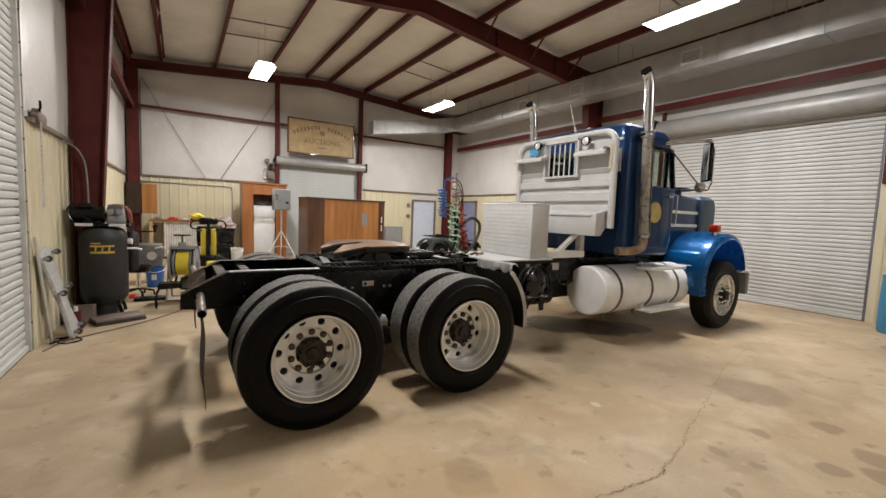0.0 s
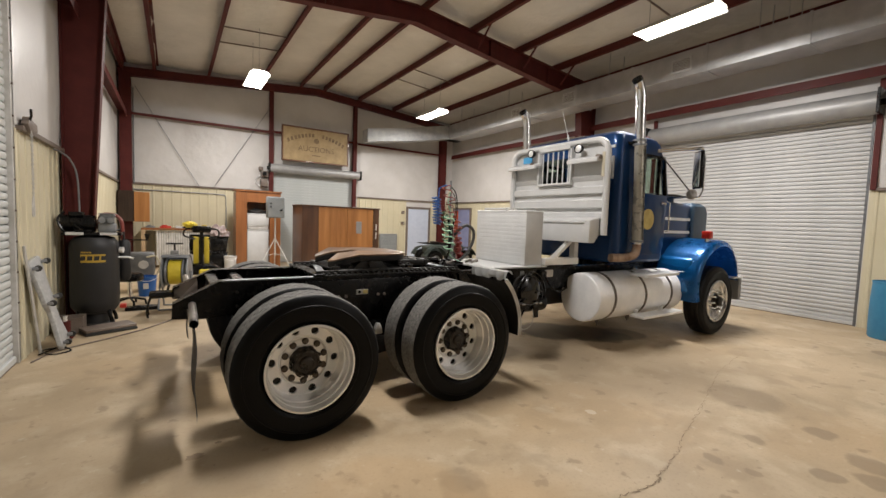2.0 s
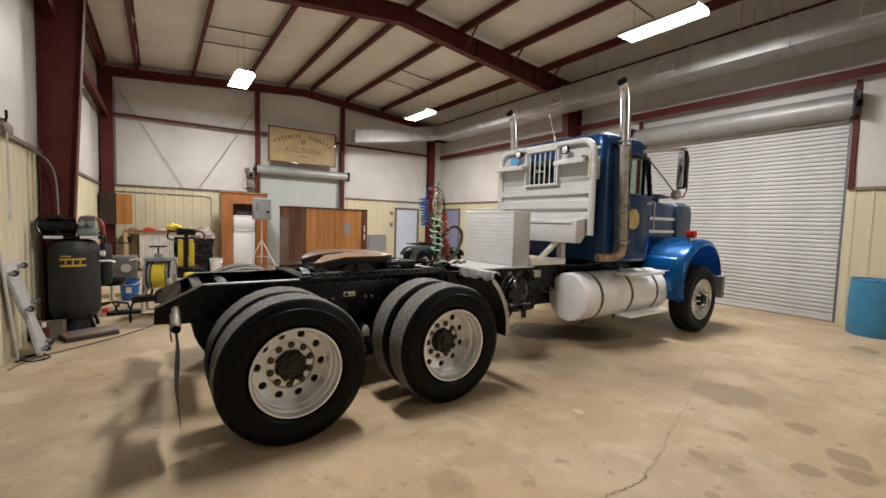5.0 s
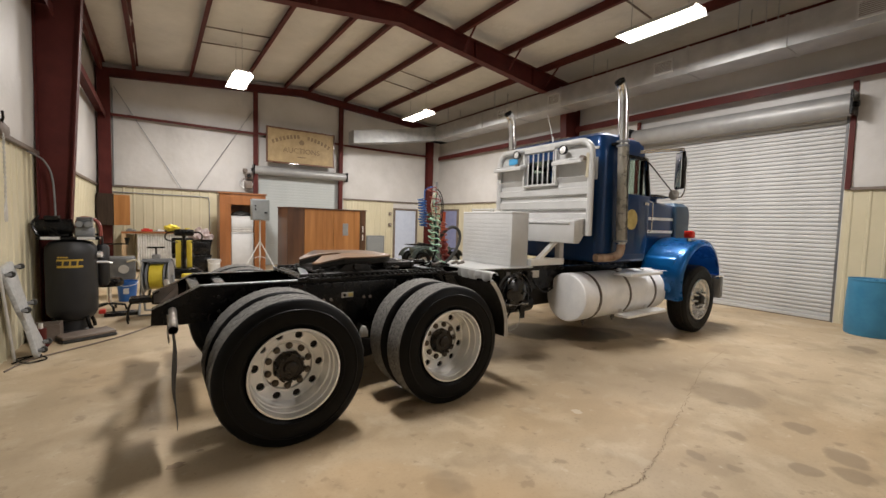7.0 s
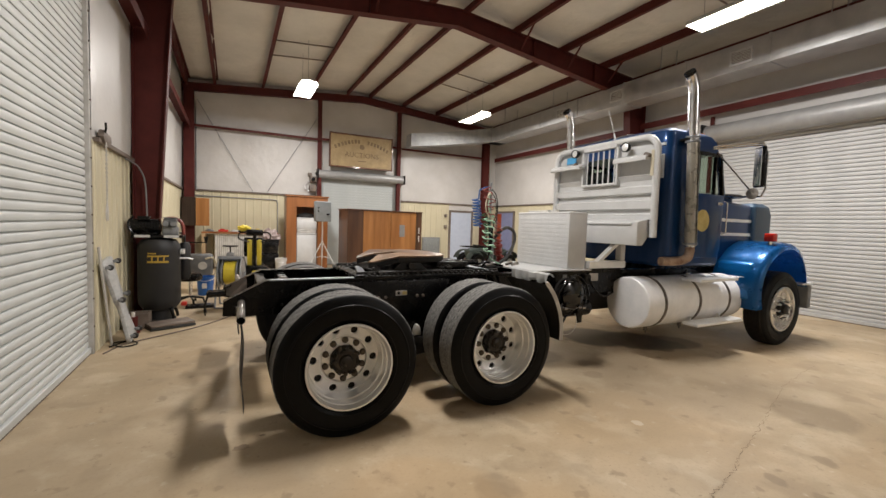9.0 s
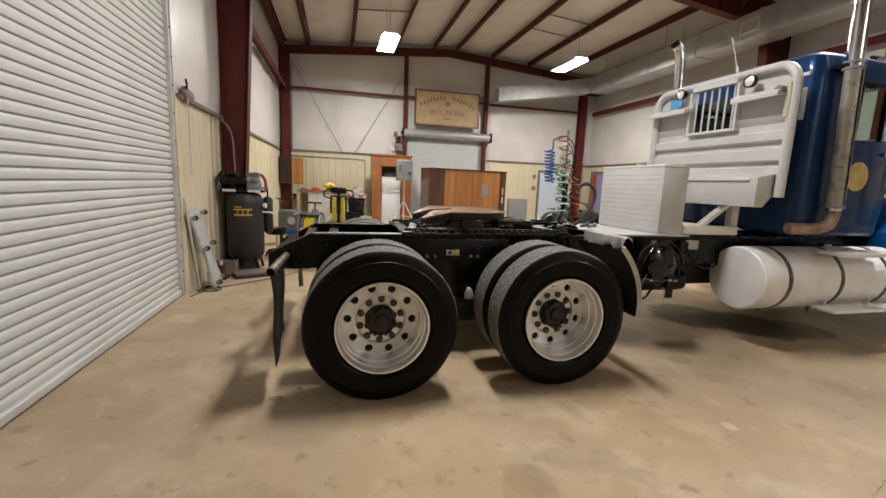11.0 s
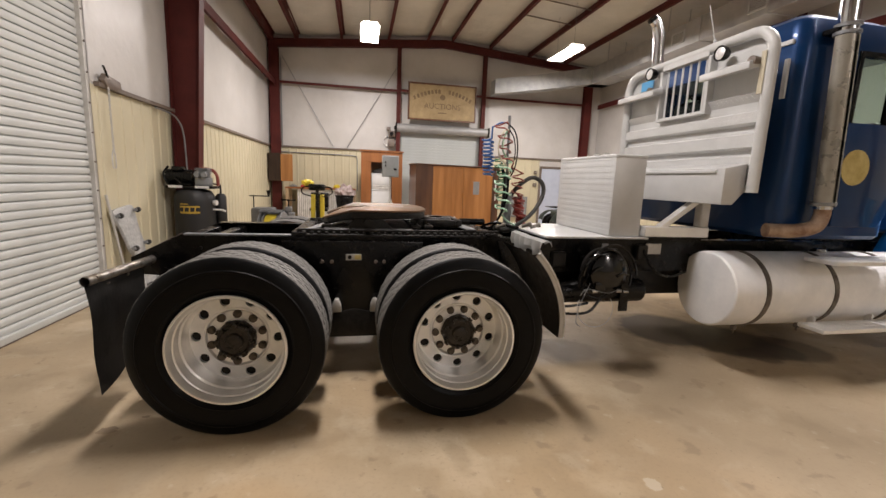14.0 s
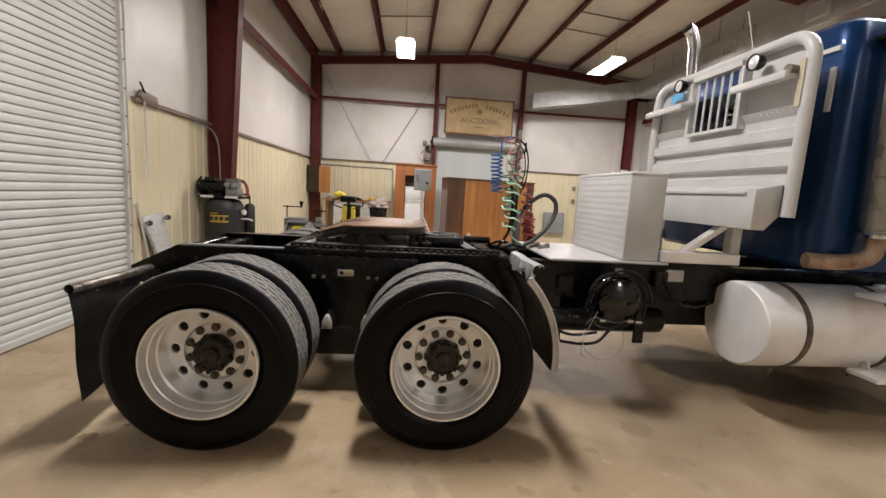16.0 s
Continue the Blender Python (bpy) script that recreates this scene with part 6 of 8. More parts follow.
for s in (1, -1):
    bm = bmesh.new()
    y0, y1 = YC - s * 1.14, YC - s * 0.54
    ya, yb = min(y0, y1), max(y0, y1)
    arc = []
    for k in range(21):
        a = math.radians(200 - 197 * k / 20)
        arc.append((math.cos(a), math.sin(a)))
    nrow = 8
    rows = []
    for j in range(nrow + 1):
        u = j / nrow
        ang = math.pi / 2 * min(1, u / 0.35)
        lift = 0.08 * (1 - math.sin(ang))
        yy = y0 + (y1 - y0) * (0.10 * (1 - math.cos(ang)) if u < 0.35 else 0.1 + 0.9 * (u - 0.35) / 0.65)
        rows.append([bm.verts.new((FRONT_X + 0.06 + (0.70 - lift) * c * (1.06 if c < 0 else 0.82), yy, 0.74 + (0.66 - lift) * max(q, -0.35) + 0.02 * u)) for c, q in arc])
    ring_faces(bm, rows, closed=False)
    bmesh.ops.solidify(bm, geom=bm.faces[:], thickness=0.006)
    fender = tp("front_fender", bm, "blue_lit", "metallic blue front fender, its lit tone put into the paint", sharp=60)
    bm = bmesh.new()
    prism(bm, [(6.13, 0.66), (6.25, 0.62), (6.39, 0.95), (6.49, 1.22), (6.25, 1.12)], "y", min(YC - s * 1.02, YC - s * 0.56), max(YC - s * 1.02, YC - s * 0.56), 0.03, 3)
    tp("cowl_skirt", bm, "blue_lit", "blue skirt behind the wheel, in the lit paint tone")
    bm = bmesh.new()
    box(bm, FRONT_X - 0.19, FRONT_X - 0.08, YC - s * 0.98 - 0.06, YC - s * 0.98 + 0.06, 1.42, 1.53, 0.015, 2)
    tp("turn_signal", bm, "red_lens", "red turn signal lamp on the fender")
    bm = bmesh.new()
    cyl(bm, (FRONT_X - 0.135, YC - s * 0.98, 1.34), (FRONT_X - 0.135, YC - s * 0.98, 1.43), 0.03, 10)
    tp("signal_foot", bm, "chrome", "")
bm = bmesh.new()
prism(bm, [(7.53, 0.46), (7.62, 0.48), (7.62, 0.8), (7.53, 0.82)], "y", YC - 1.12, YC + 1.12, 0.012)
tp("bumper", bm, "steel_grey", "dull steel front bumper")
for y in (YC - 1.02, YC + 1.02):
    bm = bmesh.new()
    box(bm, 7.3, 7.6, y - 0.12, y + 0.12, 0.815, 0.84, 0.006)
    tp("bumper_step", bm, "alu", "bright bumper top plate")

# west coast mirrors
for s in (1, -1):
    ym = YC - s * 1.31
    y0 = YC - s * 0.87
    bm = bmesh.new()
    for z in (2.575, 2.55):
        tube(bm, [(5.451, y0, z), (5.551, YC - s * 1.1, z + 0.005), (5.701, ym, z + 0.01)], 0.011, 8)
    tube(bm, [(5.701, ym, 2.57), (5.718, ym - s * 0.03, 2.45), (5.718, ym - s * 0.03, 2.05), (5.701, ym, 1.96)], 0.011, 8)
    tube(bm, [(5.701, ym, 1.96), (5.79, y0, 1.98)], 0.011, 8)
    tube(bm, [(5.668, ym + s * 0.06, 1.98), (5.534, y0, 2.52)], 0.009, 8)
    arm = tp("mirror_arm", bm, "chrome", "chrome tube mirror arm")
    bm = bmesh.new()
    box(bm, -0.02, 0.025, -0.085, 0.085, 2.06, 2.53, 0.016, 2, m=pose(5.626, ym, 0, 0, 0, -s * 35))
    tp("mirror", bm, "black", "tall black door mirror")
    bm = bmesh.new()
    box(bm, -0.027, -0.0195, -0.07, 0.07, 2.08, 2.51, 0.002, m=pose(5.626, ym, 0, 0, 0, -s * 35))
    tp("mirror_glass", bm, "chrome", "mirror glass")
    bm = bmesh.new()
    lathe(bm, [(0.0, -0.025), (0.055, -0.018), (0.068, 0.01), (0.064, 0.02), (0.0, 0.026)], 20, m=pose(5.618, ym + s * 0.05, 1.99, 0, -90, 0))
    tp("spot_mirror", bm, "hazed_chrome", "round convex mirror")

# ---- ceiling lamps ----
first = None
for lx, ly in LAMPS:
    if first is None:
        first = thing("ceiling_lamp", "white strip ceiling lamp, lit, hanging on wires", "lamp", "ceiling lamps", at=pose(lx, ly, LAMP_Z))
        bm = bmesh.new()
        prism(bm, [(-0.22, -0.01), (-0.215, -0.02), (-0.15, 0.06), (0.15, 0.06), (0.215, -0.02), (0.22, -0.01), (0.155, 0.07), (-0.155, 0.07)], "y", -0.62, 0.62)
        part("housing", bm, "white", first)
        bm = bmesh.new()
        box(bm, -0.2, 0.2, -0.6, 0.6, -0.012, 0.0, 0.004)
        part("diffuser", bm, "lamp", first, "glowing lamp face")
        for y in (-0.45, 0.45):
            bm = bmesh.new()
            cyl(bm, (0, y, 0.06), (0, y, 1.08), 0.004, 6)
            part("hanger", bm, "steel_grey", first)
    else:
        # this also hangs a housing on the added, unseen fill lamp
        copy_thing(first, pose(lx, ly, LAMP_Z))

# bridging rods between purlins above the far lamps, and flange braces on the main rafter
for x0, x1, y in ((1.0, 2.4, 10.58), (1.0, 2.4, 11.55), (5.65, 7.0, 10.55), (5.65, 7.0, 11.55), (1.0, 2.4, 3.2), (5.65, 7.0, 4.4), (7.0, 8.3, 4.6)):
    bm = bmesh.new()
    tube(bm, [(x0, y, roof_z(x0) - 0.12), (x1, y, roof_z(x1) - 0.12)], 0.017, 8)
    structure("bridging_rod", bm, "trim", "grey steel rod between purlins")
for x in (1.0, 2.4, 5.65, 7.0, 8.3):
    for s in (1, -1):
        bm = bmesh.new()
        z = roof_z(x) - 0.2
        tube(bm, [(x + 0.05, FRAME_Y + s * 0.5, z + 0.06), (x + 0.05, FRAME_Y + s * 0.08, z - 0.34)], 0.024, 6)
        structure("flange_brace", bm, "red", "dark red diagonal brace")
# rod bracing on the end wall
for x0, z0, x1 in ((-0.78, 4.94, 0.73), (2.67, 4.92, 1.1)):
    bm = bmesh.new()
    cyl(bm, (x0, YB - 0.1, z0), (x1, YB - 0.1, TRIM_Z + 0.02), 0.009, 8)
    structure("brace_rod", bm, "steel_grey", "thin steel bracing rod")

# ---- air duct ----
duct = thing("air_duct", "shiny galvanised rectangular air duct under the roof", "duct", at=pose(8.4, 5.0, 4.5))
DB = duct.matrix_world.inverted()


def dp(name, bm, mat, label="", parent=None):
    bm.transform(DB)
    return part(name, bm, mat, parent or duct, label)


ys = [13.1, 11.6, 10.1, 8.6, 7.1, 5.6, 4.1, 2.6, 1.1, -0.4, -2.0]
for a, b in zip(ys, ys[1:]):
    bm = bmesh.new()
    box(bm, 8.4, 9.0, b + 0.004, a - 0.004, 4.5, 4.98, 0.004)
    dp("duct_section", bm, "galv", "galvanised duct section")
    bm = bmesh.new()
    box(bm, 8.385, 9.015, b - 0.02, b + 0.02, 4.485, 4.995, 0.003)
    dp("flange", bm, "galv")
bm = bmesh.new()
rings = []
for x, y0, y1, z0, z1 in ((5.55, 13.3, 13.75, 4.12, 4.55), (7.0, 13.05, 13.5, 4.3, 4.75), (8.4, 12.7, 13.1, 4.5, 4.98), (9.0, 12.7, 13.1, 4.5, 4.98)):
    rings.append([bm.verts.new(p) for p in ((x, y0, z0), (x, y1, z0), (x, y1, z1), (x, y0, z1))])
ring_faces(bm, rings)
bm.faces.new(rings[0][::-1]), bm.faces.new(rings[-1])
dp("branch", bm, "galv_dull", "galvanised branch duct")
for y in (9.2, 7.3, 4.55, 1.6):
    bm = bmesh.new()
    for b in ((y - 0.19, y + 0.19, 4.6, 4.622), (y - 0.19, y + 0.19, 4.84, 4.862), (y - 0.19, y - 0.168, 4.622, 4.84), (y + 0.168, y + 0.19, 4.622, 4.84)):
        box(bm, 8.375, 8.4, *b)
    grille = dp("vent_grille", bm, "white", "white air grille")
    bm = bmesh.new()
    box(bm, 8.385, 8.394, y - 0.168, y + 0.168, 4.63, 4.642)
    slat = dp("slat", bm, "white", "", grille)
    for k in range(1, 8):
        repeat(slat, Matrix.Translation((0, 0, 0.027 * k)))
    bm = bmesh.new()
    box(bm, 8.395, 8.3985, y - 0.168, y + 0.168, 4.622, 4.84)
    dp("backing", bm, "trim", "", grille)
for y in (12.0, 9.6, 6.2, 3.3, 2.9, 0.2):
    for x in (8.44, 8.96):
        bm = bmesh.new()
        box(bm, x - 0.012, x + 0.012, y - 0.004, y + 0.004, 4.98, roof_z(x) - 0.06)
        dp("strap", bm, "galv", "thin hanging strap")

# ---- sign over the small roll-up door ----
sign = thing("wall_sign", "weathered tan wooden auctions sign with dark frame", "sign", at=pose(4.11, YB - 0.27, 3.36))
bm = bmesh.new()
box(bm, -1.08, 1.08, -0.015, 0.015, 0.0, 1.09)
part("board", bm, "sign", sign, "faded tan painted board")
for b in ((-1.11, 1.11, -0.03, 0.02), (-1.11, 1.11, 1.06, 1.11), (-1.11, -1.06, 0.02, 1.06), (1.06, 1.11, 0.02, 1.06)):
    bm = bmesh.new()
    box(bm, b[0], b[1], -0.03, 0.02, b[2], b[3], 0.004)
    part("frame", bm, "wood_dark", sign, "dark wooden frame strip")
curve = bpy.data.curves.new("lettering", "FONT")
curve.body, curve.size, curve.align_x, curve.extrude = "AUCTIONS", 0.24, "CENTER", 0.002
text_ob = bpy.data.objects.new("lettering_source", curve)
scene.collection.objects.link(text_ob)
bpy.context.view_layer.update()
mesh = bpy.data.meshes.new_from_object(text_ob.evaluated_get(bpy.context.evaluated_depsgraph_get()))
bpy.data.objects.remove(text_ob)
mesh.materials.clear()
mesh.materials.append(MAT["sign_dark"])
word = new("lettering", mesh)
word.parent, word.matrix_basis = sign, pose(0, -0.019, 0.34, 90, 0, 0)
tagged(word, "dark painted word")
for k in range(17):
    a = (k - 8) / 8
    if k in (8, 9):
        continue
    bm = bmesh.new()
    box(bm, -0.036, 0.036, -0.018, -0.0165, -0.06, 0.06, m=Matrix.Translation((0.9 * a, 0, 0.88 - 0.24 * a * a)) @ Matrix.Rotation(radians(24 * a), 4, "Y"))
    part("letter_bar", bm, "sign_dark", sign)
bm = bmesh.new()
cyl(bm, (0, -0.018, 0.7), (0, -0.0165, 0.7), 0.085, 20)
part("crest", bm, "sign_dark", sign, "brown round crest")
bm = bmesh.new()
box(bm, -0.14, 0.14, -0.018, -0.0165, 0.2, 0.235)
part("letter_bar", bm, "sign_dark", sign)

# ---- door operator on the end wall post ----
op = thing("door_operator", "grey door operator boxes with conduit on the post", "operator", at=pose(2.5, YB - 0.03, 2.45))
for b in ((-0.1, 0.1, -0.22, 0.0, 0.0, 0.24), (-0.08, 0.12, -0.2, 0.0, 0.3, 0.5), (-0.14, -0.02, -0.16, 0.0, 0.5, 0.62)):
    bm = bmesh.new()
    box(bm, *b, 0.015, 2)
    part("housing", bm, "trim", op)
bm = bmesh.new()
tube(bm, smooth_path([(-0.05, -0.1, 0.0), (-0.2, -0.06, 0.08), (-0.22, -0.05, 0.2), (-0.1, -0.08, 0.36)], 5), 0.014, 8)
part("conduit", bm, "alu", op)
bm = bmesh.new()
cyl(bm, (0.0, -0.3, 0.4), (0.0, -0.05, 0.4), 0.06, 16)
part("motor", bm, "black", op)

# ---- plain door in the end wall and door and window in the side wall ----
pd = tagged(new("door_4"), "closed pale blue-white steel door in a brown frame", kind="structure")
x0, x1, h = PDOOR
bm = bmesh.new()
box(bm, x0 + 0.005, x1 - 0.005, YB - 0.02, YB + 0.03, 0.01, h - 0.005, 0.004)
leaf = part("leaf", bm, "door_blue", pd, "pale blue-white door leaf")
for b in ((x0 - 0.07, x0, 0, h + 0.07), (x1, x1 + 0.07, 0, h + 0.07), (x0, x1, h, h + 0.07)):
    bm = bmesh.new()
    box(bm, b[0], b[1], YB - 0.05, YB + 0.04, b[2], b[3], 0.004)
    part("frame", bm, "trim", pd)
bm = bmesh.new()
lathe(bm, [(0.0, -0.07), (0.03, -0.06), (0.03, -0.04), (0.012, -0.03), (0.012, 0.0)], 16, m=pose(x1 - 0.09, YB - 0.02, 0.98, -90, 0, 0) @ Matrix.Scale(-1, 4, (0, 0, 1)))
part("knob", bm, "chrome", leaf)
for dz, w in ((1.36, 0.06), (1.78, 0.05)):
    sw = thing("switch_box", "small grey electrical box beside the door", "switch", "switch boxes", at=pose(7.55, YB - 0.03, dz))
    bm = bmesh.new()
    box(bm, -w, w, -0.05, 0.03, 0, 0.12, 0.008)
    part("case", bm, "trim", sw)
    bm = bmesh.new()
    box(bm, -0.01, 0.01, -0.065, -0.05, 0.045, 0.075, 0.003)
    part("toggle", bm, "white", sw)

d5 = tagged(new("door_5"), "violet-grey door with an orange strip in a brown frame", kind="structure")
for b in ((13.02, 13.09, 0, 2.1), (14.16, 14.23, 0, 2.1), (13.09, 14.16, 2.04, 2.1)):
    bm = bmesh.new()
    box(bm, XR - 0.07, XR, b[0], b[1], b[2], b[3], 0.004)
    part("frame", bm, "trim", d5)
bm = bmesh.new()
box(bm, XR - 0.045, XR - 0.005, 13.09, 14.16, 0.01, 2.04)
part("leaf", bm, "violet", d5, "violet-grey door leaf")
bm = bmesh.new()
box(bm, XR - 0.055, XR - 0.045, 13.86, 14.14, 0.3, 2.0, 0.003)
part("strip", bm, "orange_strip", d5, "orange-red hanging strip")

w1 = tagged(new("window_1"), "window with closed white blinds", kind="structure")
for b in ((10.6, 10.66, 0.9, 2.1), (12.1, 12.16, 0.9, 2.1), (10.66, 12.1, 0.9, 0.96), (10.66, 12.1, 2.04, 2.1)):
    bm = bmesh.new()
    box(bm, XR - 0.06, XR, *b, 0.004)
    part("frame", bm, "white", w1)
bm = bmesh.new()
box(bm, XR - 0.03, XR - 0.026, 10.66, 12.1, 0.965, 1.0)
bm.transform(Matrix.Translation((XR - 0.028, 0, 0.98)) @ Matrix.Rotation(radians(20), 4, "Y") @ Matrix.Translation((-XR + 0.028, 0, -0.98)))
blind = part("slat", bm, "white", w1)
for k in range(1, 33):
    repeat(blind, Matrix.Translation((0, 0, 0.032 * k)))

# ---- west wall: lever, chain, conduit, creeper and pole ----
lever = thing("chain_hoist", "dark chain hoist lever with hanging chain and hook", "hoist", at=pose(XL + 0.06, 5.88, 2.34))
bm = bmesh.new()
prism(bm, [(-0.06, 0.02), (0.0, 0.1), (0.1, 0.08), (0.26, 0.06), (0.28, -0.02), (0.12, -0.06), (0.02, -0.06)], "x", -0.03, 0.03, 0.012)
part("bracket", bm, "trim", lever)
bm = bmesh.new()
tube(bm, [(0.02, 0.02, 0.06), (0.05, -0.06, 0.1), (0.06, -0.12, 0.15)], 0.011, 8)
part("handle", bm, "black", lever)
for k in range(27):
    bm = bmesh.new()
    z = -0.06 - 0.024 * k
    a = [(0.04 + (0.007 * math.cos(t) if k % 2 else 0), -0.02 + (0 if k % 2 else 0.007 * math.cos(t)), z + 0.015 * math.sin(t)) for t in (2 * math.pi * i / 8 for i in range(9))]
    tube(bm, a, 0.005, 4, cap=False)
    part("link", bm, "white_dirty", lever)
bm = bmesh.new()
for dy in (-0.035, 0.02):
    tube(bm, smooth_path([(0.04, -0.02, -0.69), (0.04, -0.02 + dy, -0.76), (0.04, -0.02 + dy * 1.2, -0.87), (0.04, -0.02 + dy * 0.6, -0.9)], 4), 0.008, 6)
part("hook", bm, "white_dirty", lever)
pipe = thing("conduit", "grey flexible conduit curving down the column", "conduit", at=pose(XL + 0.1, 7.2, 2.2))
bm = bmesh.new()
tube(bm, smooth_path([(-0.04, -0.2, 0.06), (-0.02, 0.1, 0.05), (0.04, 0.26, -0.02), (0.1, 0.3, -0.25), (0.12, 0.3, -0.9)], 8), 0.011, 10)
part("tube", bm, "steel_grey", pipe)

creeper = thing("mechanic_creeper", "light grey plastic mechanic's creeper leaning on casters against the wall", "creeper", at=Matrix.Translation((-0.94, 6.12, 0.03)) @ Matrix.Rotation(radians(-13), 4, "Y") @ Matrix.Rotation(radians(6), 4, "X") @ Matrix.Rotation(radians(90), 4, "Z"))
bm = bmesh.new()
half = [(0.0, 0.17), (0.06, 0.19), (0.16, 0.16), (0.3, 0.12), (0.42, 0.12), (0.52, 0.17), (0.64, 0.17), (0.78, 0.19), (0.93, 0.23), (0.98, 0.22), (1.0, 0.16)]
prism(bm, [(w, h) for h, w in half] + [(-w, h) for h, w in reversed(half)], "y", -0.025, 0.02, 0.012)
part("board", bm, "creeper", creeper, "pale grey moulded board")
for x, z in ((-0.13, 0.06), (0.13, 0.06), (-0.15, 0.52), (0.15, 0.52), (-0.2, 0.92), (0.2, 0.92)):
    bm = bmesh.new()
    cyl(bm, (x - 0.014, -0.07, z), (x + 0.014, -0.07, z), 0.031, 18)
    caster = part("caster", bm, "cable_grey", creeper, "dark caster wheel")
    bm = bmesh.new()
    box(bm, x - 0.022, x + 0.022, -0.075, -0.025, z - 0.012, z + 0.022, 0.005)
    part("fork", bm, "steel_grey", caster)
pole = thing("pole", "pale painted pole leaning beside the door", "pole", at=pose(-1.1, 5.95, 0))
bm = bmesh.new()
cyl(bm, (0, 0, 0), (-0.06, -0.2, 1.15), 0.014, 10)
part("shaft", bm, "white_dirty", pole)

# ---- air compressor ----
comp = thing("air_compressor", "tall black air compressor with yellow lettering and red belt guard", "compressor", at=pose(-0.8, 7.22, 0))
bm = bmesh.new()
lathe(bm, [(0.0, 0.13), (0.12, 0.14), (0.21, 0.18), (0.255, 0.25), (0.262, 0.32), (0.262, 1.02), (0.255, 1.1), (0.21, 1.17), (0.1, 1.2), (0.0, 1.205)], 40)
part("tank", bm, "matt_black", comp, "black steel pressure tank")
for a in (45, 135, 225, 315):
    bm = bmesh.new()
    c, q = math.cos(math.radians(a)), math.sin(math.radians(a))
    tube(bm, [(0.2 * c, 0.2 * q, 0.24), (0.27 * c, 0.27 * q, 0.06), (0.28 * c, 0.28 * q, 0.0)], 0.022, 8)
    part("foot", bm, "black", comp)
bm = bmesh.new()
lathe(bm, [(0.17, 0.0), (0.2, 0.0), (0.2, 0.03), (0.175, 0.04), (0.175, 0.2), (0.15, 0.2)], 28)
part("skirt", bm, "matt_black", comp, "black base skirt")
bm = bmesh.new()
lathe(bm, [(0.0, 0.55), (0.05, 0.56), (0.075, 0.6), (0.075, 1.08), (0.05, 1.12), (0.0, 1.13)], 20, m=pose(0.3, 0.16, 0))
tube(bm, [(0.3, 0.16, 1.12), (0.3, 0.16, 1.25), (0.2, 0.1, 1.27)], 0.014, 8)
part("side_receiver", bm, "matt_black", comp, "slim black receiver beside the tank")
bm = bmesh.new()
box(bm, -0.3, 0.3, -0.2, 0.2, 1.2, 1.235, 0.006)
part("platform", bm, "black", comp)
for x in (-0.17, 0.17):
    bm = bmesh.new()
    box(bm, x - 0.09, x + 0.09, -0.206, -0.2, 1.205, 1.24, 0.001)
    part("label_plate", bm, "white", comp)
bm = bmesh.new()
cyl(bm, (-0.32, -0.02, 1.35), (0.02, -0.02, 1.35), 0.11, 20)
box(bm, -0.2, 0.0, -0.1, 0.08, 1.235, 1.28, 0.01)
box(bm, -0.24, -0.1, -0.12, 0.05, 1.44, 1.5, 0.01)
motor = part("motor", bm, "black", comp, "black electric motor")
for k in range(9):
    bm = bmesh.new()
    lathe(bm, [(0.1105, -0.006), (0.116, -0.004), (0.116, 0.004), (0.1105, 0.006)], 20, m=pose(-0.3 + 0.035 * k, -0.02, 1.35, 0, 90, 0))
    part("cooling_rib", bm, "black", motor)
bm = bmesh.new()
box(bm, 0.05, 0.24, -0.12, 0.06, 1.235, 1.36, 0.02, 2)
box(bm, 0.075, 0.215, -0.11, 0.03, 1.355, 1.485, 0.004)
pump = part("pump", bm, "steel_grey", comp, "finned metal pump head")
bm = bmesh.new()
box(bm, 0.06, 0.23, -0.13, 0.05, 1.37, 1.38, 0.003)
fin = part("fin", bm, "steel_grey", pump)
for k in range(1, 6):
    repeat(fin, Matrix.Translation((0, 0, 0.022 * k)))
for x in (0.1, 0.19):
    bm = bmesh.new()
    cyl(bm, (x, -0.18, 1.4), (x, -0.12, 1.4), 0.038, 16)
    part("air_filter", bm, "steel_grey", comp)
bm = bmesh.new()
pts = [(0.04, 0.1, 1.24), (0.05, 0.1, 1.42), (0.1, 0.1, 1.475), (0.22, 0.1, 1.46), (0.28, 0.1, 1.38), (0.29, 0.1, 1.24)]
tube(bm, smooth_path(pts, 5), 0.024, 8)
part("belt_guard", bm, "red_hose", comp, "red belt guard hoop")
bm = bmesh.new()
tube(bm, smooth_path([(-0.28, -0.1, 1.5), (-0.34, -0.12, 1.4), (-0.3, -0.14, 1.28), (-0.24, -0.16, 1.22)], 5), 0.015, 8)
tube(bm, smooth_path([(-0.3, 0.0, 1.45), (-0.2, -0.14, 1.35), (-0.08, -0.2, 1.26)], 5), 0.012, 8)
part("cable", bm, "black", comp)
for k in range(4):
    # the maker's mark, as plain raised bars on the curve of the tank
    bm = bmesh.new()
    mid = radians(-87 - 22.5 + 15 * k)
    turns = [mid + radians(5.6) * (j / 3 - 1) for j in range(7)]
    low = [bm.verts.new((0.2685 * math.cos(a), 0.2685 * math.sin(a), 0.88)) for a in turns]
    high = [bm.verts.new((0.2685 * math.cos(a + 0.02), 0.2685 * math.sin(a + 0.02), 0.936)) for a in turns]
    for j in range(6):
        bm.faces.new((low[j], low[j + 1], high[j + 1], high[j]))
    part("logo_bar", bm, "matt_black", comp, "dark printed bar")
bm = bmesh.new()
